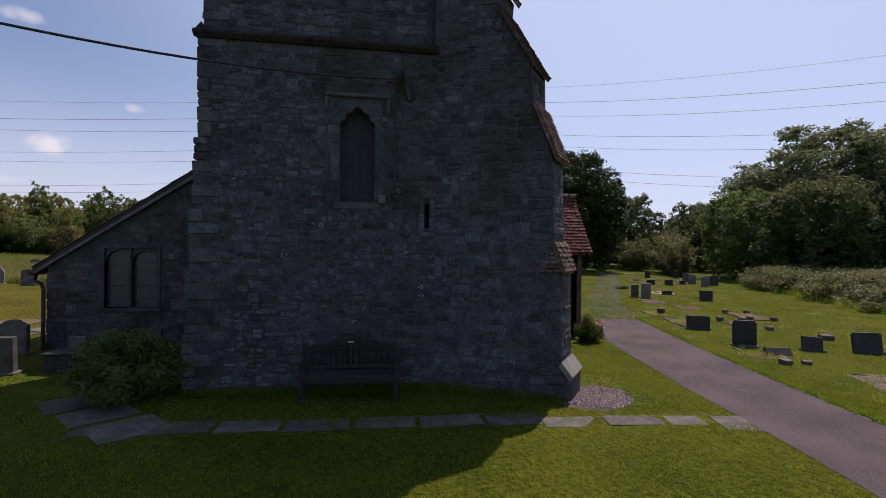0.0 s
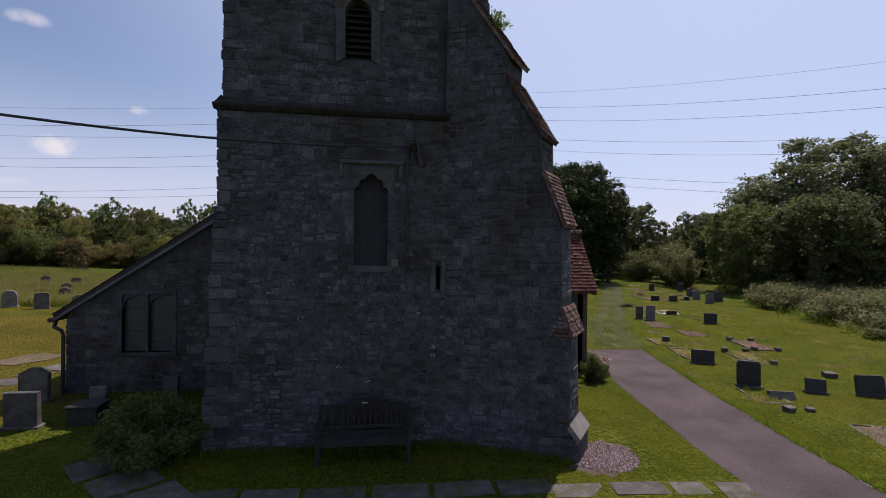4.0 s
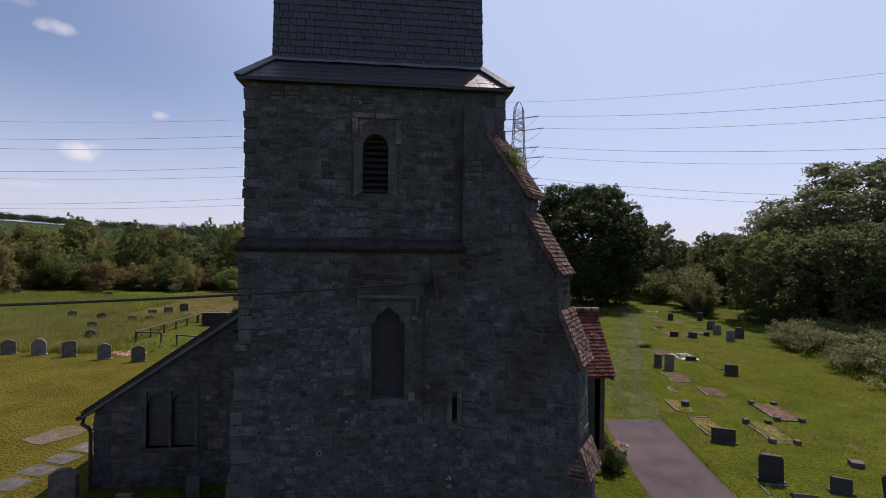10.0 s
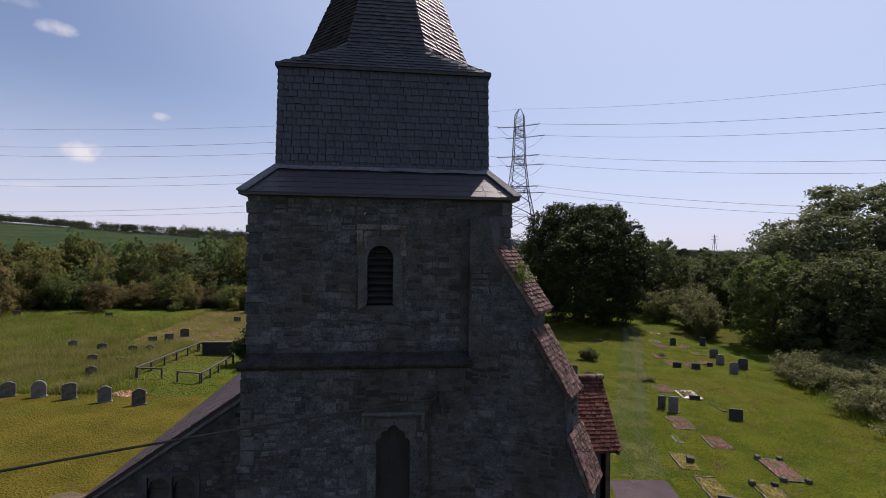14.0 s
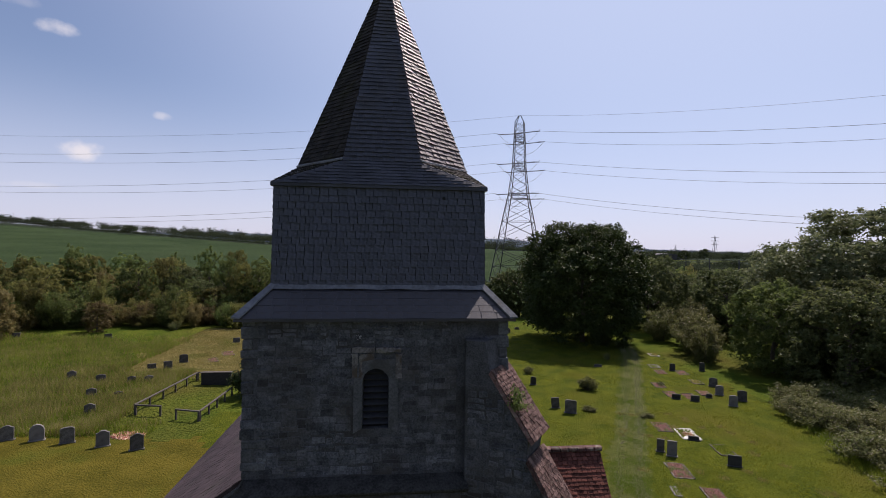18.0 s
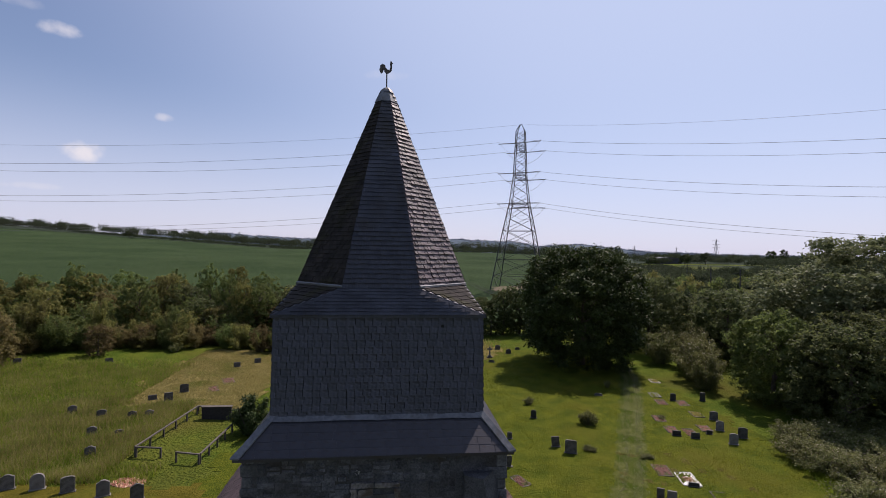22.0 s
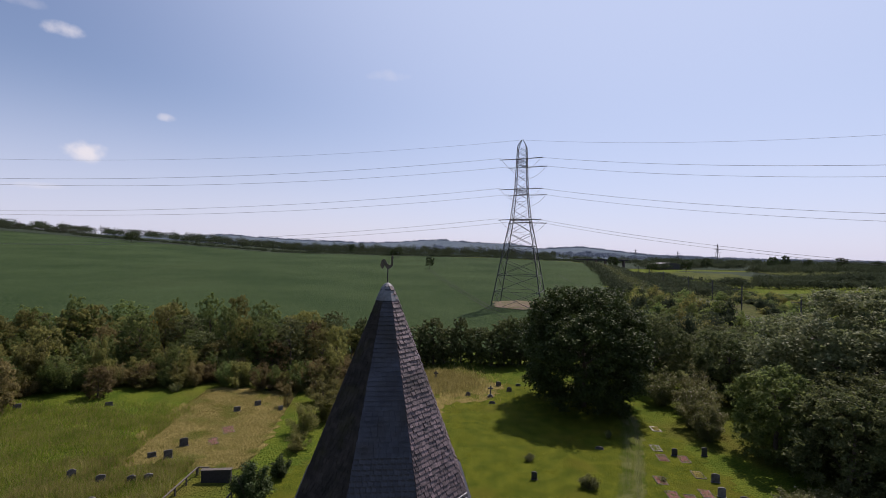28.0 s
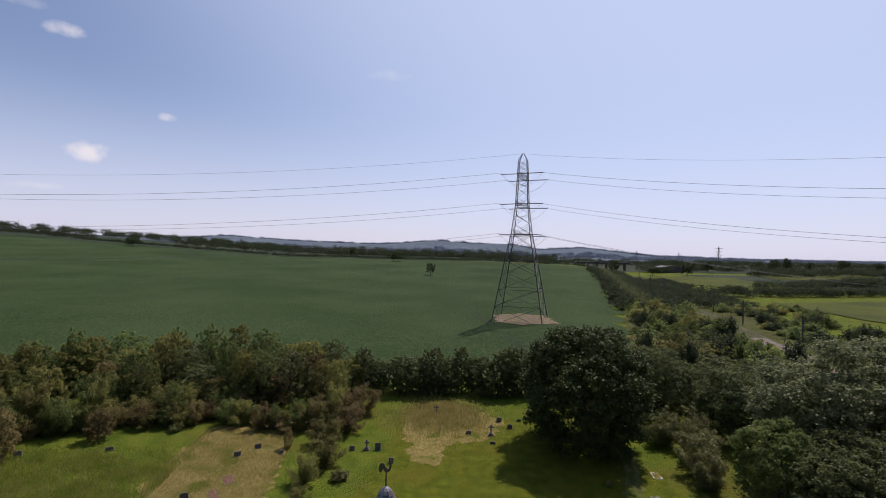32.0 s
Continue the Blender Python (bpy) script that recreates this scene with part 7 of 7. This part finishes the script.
for x, y, m, f in ((21.2, 33.8, KERB, RED_CHIP), (22.3, 33.2, KERB, RED_CHIP), (21.6, 36.2, KERB, RED_CHIP), (25.4, 36.9, KERB, DRY), (24.0, 33.9, KERB, RED_CHIP), (24.2, 40.2, KERB, RED_CHIP), (26.0, 39.8, KERB, RED_CHIP)):
    grave_plot(x, y, 0.9, 1.5, m, f, "low kerbed grave plot with reddish earth", PLOT)
grave_plot(24.8, 42.3, 0.9, 1.6, PALE_STONE, PALE_STONE, "flat pale ledger stone", PLOT)
grave_plot(27.5, 47.0, 0.9, 1.5, WHITE_STONE, DRY, "pale kerbed grave near the oak", PLOT)
headstone(11.2, 37.0, 0.58, 0.85, "round", BLACK_STONE, "small dark round-topped headstone", -20, 4)
headstone(11.75, 30.3, 1.0, 1.15, "shoulder", GRANITE, "large grey headstone with chipped shoulders", -20, 3)
headstone(11.1, 31.4, 0.7, 0.95, "flat", GRANITE, "dark headstone leaning behind another", -12, 6, tip=-6)
headstone(7.0, 28.7, 0.7, 0.95, "heart", GRANITE, "dark headstone with scalloped heart-shaped top", -12, 3)
grave_plot(7.3, 26.8, 0.7, 1.4, KERB, RED_CHIP, "narrow grave plot of red chippings", 20)
headstone(19.2, 42.4, 0.9, 0.32, "round", GRANITE, "low rounded stone in the grass", -20, 0)
headstone(8.2, 33.0, 0.45, 0.6, "flat", GRANITE, "small grey stone in the grass", -20, 0)
# crosses and stones by the far hedge
for x, y, h in ((12.0, 58.6, 1.45), (5.7, 66.8, 1.3), (-3.5, 55.2, 1.2)):
    c = thing("stone_cross", pose(x, y, gz(x, y), 0, 0, -12), "dark weathered stone cross on stepped base", "cross")
    part("shaft", bx(-0.09, 0.09, -0.07, 0.07, 0.3, h, 0.02), GRANITE, c)
    part("arms", bx(-0.34, 0.34, -0.065, 0.065, h - 0.42, h - 0.24, 0.02), GRANITE, c)
    part("base", bx(-0.36, 0.36, -0.3, 0.3, -0.1, 0.18, 0.02), GRANITE, c)
    part("step", bx(-0.22, 0.22, -0.2, 0.2, 0.18, 0.34, 0.02), GRANITE, c)
for x, y, w, h in ((14.1, 63.3, 0.9, 0.8), (15.0, 60.8, 0.85, 0.8), (16.9, 63.3, 0.8, 0.4), (11.7, 56.0, 0.9, 0.4), (9.2, 59.2, 0.8, 0.6), (-2.2, 55.1, 0.85, 1.0), (-5.2, 55.2, 0.8, 0.7), (-0.6, 51.6, 0.7, 0.8)):
    headstone(x, y, w, h, prng.choice(["flat", "round", "pointed"]), GRANITE, "dark old headstone by the far hedge", -10 + prng.uniform(-10, 10), prng.uniform(-6, 8))
# rows in the long grass
for x, y, w, h, st, m, lab in ((-20.7, 26.9, 0.80, 1.0, "ogee", GRANITE, "grey headstone at the mown edge"), (-19.2, 26.9, 0.82, 1.12, "pointed", PALE_STONE, "pale pointed headstone at the mown edge"), (-17.5, 26.6, 0.82, 1.08, "round", GRANITE, "brown-grey headstone at the mown edge"),
                               (-15.5, 26.2, 0.78, 1.08, "ogee", PALE_STONE, "pale shaped headstone at the mown edge"), (-13.6, 25.8, 0.80, 1.08, "ogee", GRANITE, "grey headstone with curved top at the mown edge")):
    headstone(x, y, w, h, st, m, lab, 24, prng.uniform(-3, 3), 0.14, group="headstones in a row")
scatter_stones("grave_flowers", -15.0, 27.6, 0.9, 0.5, 160, 0.10, FLOWERS, None, "heap of faded flowers")
for x, y, w, h, st in ((-24.6, 38.0, 0.75, 0.95, "ogee"), (-22.0, 37.1, 0.8, 0.95, "round"), (-20.0, 37.4, 0.75, 0.75, "ogee"), (-18.9, 37.7, 0.75, 0.75, "ogee"), (-20.9, 34.2, 0.75, 0.8, "ogee"), (-19.1, 34.1, 0.7, 0.6, "ogee"), (-19.0, 30.9, 0.75, 0.85, "ogee"),
                       (-19.3, 41.6, 0.85, 0.95, "flat"), (-20.7, 41.8, 0.85, 0.55, "flat"), (-19.1, 44.1, 0.9, 0.95, "round"), (-17.5, 53.3, 0.9, 0.7, "flat"), (-15.9, 55.4, 0.9, 0.7, "flat"), (-39.5, 52.8, 0.9, 0.7, "flat"), (-31.4, 54.4, 0.9, 0.5, "flat"), (-13.0, 54.0, 0.6, 0.6, "flat")):
    headstone(x, y, w, h, st, GRANITE, "old grey headstone in the long grass", 22 + prng.uniform(-5, 5), prng.uniform(-5, 6))
grave_plot(-16.6, 48.0, 1.1, 2.0, KERB, RED_CHIP, "dark grave plot with flowers", 25)
grave_plot(-17.0, 45.2, 0.9, 1.8, KERB, RED_CHIP, "pale kerbed grave in cut grass", 25)
# stones beside the aisle
headstone(-7.45, 10.5, 0.84, 0.95, "flat", GRANITE, "grey headstone in a patch of sun", -2, 2, 0.14)
headstone(-8.35, 12.2, 0.86, 1.05, "ogee", GRANITE, "grey shaped headstone near the aisle corner", -2, 0, 0.14)
headstone(-6.45, 11.3, 0.46, 0.75, "flat", GRANITE, "small upright stone under the aisle window", 0, 0)
headstone(-5.15, 11.9, 0.44, 0.8, "flat", GRANITE, "plain grey stone against the aisle wall", 0, 0)
tomb = thing("chest_tomb", pose(-6.35, 10.75, 0.02), "small dark stone chest tomb in shade", "tomb")
part("chest", bx(-0.30, 0.30, -0.25, 0.25, -0.05, 0.36, 0.015), BLACK_STONE, tomb)
part("lid", bx(-0.33, 0.33, -0.28, 0.28, 0.36, 0.41, 0.015), BLACK_STONE, tomb)
pot = thing("flower_tub", pose(6.72, 13.3, 0.03), "dark flower tub with red flowers by the porch", "flower tub")
bm = bmesh.new()
tube(bm, (0, 0, 0), (0, 0, 0.34), 0.18, 12, 0.25)
part("tub", bm, BLACK_STONE, pot)
quads_ob("flowers", leaf_cloud(np.random.default_rng(8), [(0, 0, 0.40, 0.24, 0.24, 0.12)], 30, 8, 0.035, 0.04), FLOWERS, pot)

# ---- railed enclosure ----
rail = thing("rail_enclosure", pose(0, 0, 0), "low timber post-and-rail enclosure open at the front", "fence")


def rail_run(p, q, n):
    p, q = Vector(p), Vector(q)
    for i in range(n + 1):
        c = p.lerp(q, i / n)
        part("post", bx(c.x - 0.05, c.x + 0.05, c.y - 0.05, c.y + 0.05, gz(c.x, c.y) - 0.05, gz(c.x, c.y) + 0.62, 0.008), WOOD, rail)
    a, b = Vector((p.x, p.y, gz(p.x, p.y) + 0.62)), Vector((q.x, q.y, gz(q.x, q.y) + 0.62))
    d = (b - a).normalized()
    m = Matrix.Translation(a.lerp(b, 0.5)) @ d.to_track_quat("X", "Z").to_matrix().to_4x4()
    part("rail", bx(-(b - a).length / 2 - 0.05, (b - a).length / 2 + 0.05, -0.06, 0.06, -0.03, 0.05, 0.008, m), WOOD, rail)


rail_run((-16.4, 31.0), (-15.75, 38.6), 5)
rail_run((-16.3, 30.9), (-14.8, 30.8), 1)
rail_run((-13.6, 30.2), (-12.15, 29.9), 1)
rail_run((-12.1, 30.0), (-11.85, 34.9), 4)
rail_run((-15.7, 38.7), (-14.9, 38.7), 1)
low = thing("low_wall", pose(0, 0, 0), "low dark boxed wall closing the railed enclosure", "wall")
part("face", bx(-15.0, -12.8, 37.5, 37.8, gz(-14, 37.6) - 0.1, gz(-14, 37.6) + 0.95, 0.01), BENCH, low)
part("coping", bx(-15.05, -12.75, 37.45, 37.85, gz(-14, 37.6) + 0.95, gz(-14, 37.6) + 1.0, 0.01), WOOD, low)


# ---- long grass ----
def grass_patch(name, n, region, h, material, label, seed, width=0.02):
    rng = np.random.default_rng(seed)
    p = region(rng, n)
    n = len(p)
    x, y = p[:, 0], p[:, 1]
    z = ground_z(x, y) + 0.02
    a = rng.uniform(0, 6.28, n)
    hh = h * rng.uniform(0.5, 1.3, n)
    wd = width * rng.uniform(0.7, 1.5, n)
    lx, ly = rng.normal(size=n) * hh * 0.35, rng.normal(size=n) * hh * 0.35
    dx, dy = np.cos(a) * wd, np.sin(a) * wd
    v = np.stack([np.stack([x - dx, y - dy, z], -1), np.stack([x + dx, y + dy, z], -1), np.stack([x + lx, y + ly, z + hh], -1)], 1)
    return tagged(quads_ob(name, v, material), label, "grass", "", "stuff")


def left_meadow(rng, n):
    x = rng.uniform(-48, -14, n * 3)
    y = rng.uniform(27.3, 56, n * 3)
    k = ~((x > -16.8) & (x < -11) & (y > 29.8) & (y < 38.5)) & ~((x > -22.5) & (y > 40))
    clump = np.sin(x * 0.9 + np.sin(y * 0.7) * 2) + np.sin(y * 1.1 + x * 0.35)
    k &= rng.uniform(-2.6, 1.4, n * 3) < clump
    k &= rng.uniform(0, 1, n * 3) < np.clip(np.minimum((x + 48) / 14, (56 - y) / 8), 0, 1)
    k &= rng.uniform(0, 1, n * 3) < np.clip((-13.5 - x) / 5 + 0.2, 0, 1)
    return np.stack([x[k], y[k]], -1)[:n]


grass_patch("long_grass", 100000, left_meadow, 0.30, GRASS, "long green meadow grass among headstones", 101, 0.018)
grass_patch("seeding_grass", 42000, left_meadow, 0.42, DRY_GRASS, "pale seeding grass stems", 102, 0.012)
def old_graves(r, n):
    x, y = r.uniform(-27, -15.5, n * 2), r.uniform(27.6, 41, n * 2)
    k = (x < -16.8) & (r.uniform(-1.6, 1.6, n * 2) < np.sin(x * 1.3 + np.sin(y) * 1.5) + np.sin(y * 1.1 - x * 0.5))
    return np.stack([x[k], y[k]], -1)[:n]


def track_line(r, n):
    y = r.uniform(16.8, 52, n)
    x = np.interp(y, [16.7, 21.2, 28.2, 34.4, 40.2, 47.7, 54], [9.3, 11.0, 15.0, 18.2, 21.4, 25.2, 27.4])
    side = np.where(r.uniform(0, 1, n) < 0.6, 0.42, -0.35) + r.normal(size=n) * 0.17
    return np.stack([x + side * 1.25, y + r.normal(size=n) * 0.2], -1)


grass_patch("tall_grass", 26000, old_graves, 0.55, DRY_GRASS, "tall pale seeding grass round the old headstones", 111, 0.014)
grass_patch("tall_grass", 26000, old_graves, 0.42, GRASS, "tall green grass round the old headstones", 112, 0.018)
grass_patch("dry_clippings", 9000, track_line, 0.05, CLIPPINGS, "pale dry clippings along the trodden track", 113, 0.03)
grass_patch("cut_hay", 60000, lambda r, n: np.stack([r.uniform(-23.6, -12.4, n), r.uniform(39.5, 61, n)], -1), 0.10, DRY_GRASS, "loose dry mown hay on the ground", 108, 0.026)
grass_patch("long_grass", 14000, lambda r, n: np.stack([6.5 + r.normal(size=n) * 3.0, 66 + r.normal(size=n) * 3.2], -1), 0.5, DRY_GRASS, "pale long grass by the far hedge", 103, 0.03)
grass_patch("long_grass", 9000, lambda r, n: (lambda t: np.stack([22.9 + 5.6 * t + r.normal(size=n) * 0.45, 17.2 + 14.4 * t], -1))(r.uniform(0, 1, n)), 0.35, GRASS, "rough grass along the bramble bank", 109, 0.02)
near = lambda r, n: np.stack([r.uniform(-6, 9, n), 3.6 + 8.4 * r.uniform(0, 1, n) ** 1.1], -1)


def near_lawn(r, n):
    p = near(r, n * 2)
    x, y = p[:, 0], p[:, 1]
    path_in = np.interp(y, [2.5, 5.6, 6.9, 8.3, 9.9, 11.9, 14.0], [5.22, 5.69, 5.87, 6.02, 6.27, 6.57, 7.07])
    path_out = np.interp(y, *PATH_OUT) + 0.06
    ok = ~((x > path_in) & (x < path_out)) & ~((y > 6.62 - 0.03 * x) & (y < 7.10 - 0.03 * x) & (x < 5.95)) & ~((y > 8.7) & (x < 2)) & ~((x > 1.2) & (x < 4.9) & (y > 7.4) & (y < 9.2))
    return p[ok][:n]


grass_patch("lawn_grass", 190000, near_lawn, 0.036, LAWN_BLADE, "short mown grass blades near the tower", 104, 0.006)


def side_lawn(r, n):
    x, y = 7.2 + 14 * r.uniform(0, 1, n * 2) ** 1.2, 4.5 + 20 * r.uniform(0, 1, n * 2) ** 1.3
    out = np.where(y < 16.5, np.interp(y, *PATH_OUT) + 0.04, np.interp(y, [16.5, 21.2, 24.6], [10.3, 12.2, 14.0]))
    return np.stack([x, y], -1)[x > out + 0.03][:n]


grass_patch("lawn_grass", 110000, side_lawn, 0.045, LAWN_BLADE, "short mown grass blades beside the path", 105, 0.009)
def weed_tufts(r, n):
    c = np.stack([r.uniform(8.8, 21, 90), r.uniform(8, 30, 90)], -1)
    c = c[(c[:, 0] > 9.4 + np.clip(c[:, 1] - 13, 0, 40) * 0.30) & (c[:, 0] < 23)]
    return c[r.integers(0, len(c), n)] + r.normal(size=(n, 2)) * 0.16


def far_lawn(r, n):
    x, y = r.uniform(5, 27, n * 2), 18 + 42 * r.uniform(0, 1, n * 2) ** 1.1
    mid = np.interp(y, [16.7, 21.2, 28.2, 34.4, 40.2, 47.7, 54], [9.3, 11.0, 15.0, 18.2, 21.4, 25.2, 27.4])
    k = (np.abs(x - mid) > 1.0) & (r.uniform(-1.5, 2.2, n * 2) < np.sin(x * 2.1 + np.sin(y * 1.3)) + np.sin(y * 1.7 - x))
    return np.stack([x[k], y[k]], -1)[:n]


grass_patch("lawn_grass", 70000, far_lawn, 0.06, LAWN_BLADE, "short uneven grass across the churchyard", 114, 0.022)
grass_patch("weed_tufts", 9000, weed_tufts, 0.10, DRY_GRASS, "tufts of brownish weeds in the mown grass", 110, 0.012)
# weeds along the path's edge and the foot of the walls
grass_patch("edge_grass", 5000, lambda r, n: (lambda y: np.stack([np.interp(y, *PATH_OUT) + 0.07 + r.normal(size=n) * 0.035, y], -1))(r.uniform(2.5, 16.5, n)), 0.10, GRASS, "ragged grass along the path edge", 106, 0.01)
grass_patch("edge_grass", 4000, lambda r, n: (lambda x: np.stack([x, np.where(x < 1.2, 8.66, 8.7 - (x - 1.2) * 0.48) + r.normal(size=n) * 0.05], -1))(r.uniform(-3.3, 3.3, n)), 0.14, GRASS, "rough grass at the tower foot", 107, 0.01)
for ob in [o for o in scene.objects if o.parent is None and o.matrix_basis.translation.z < -150]:
    for o in (*ob.children_recursive, ob):
        bpy.data.objects.remove(o)
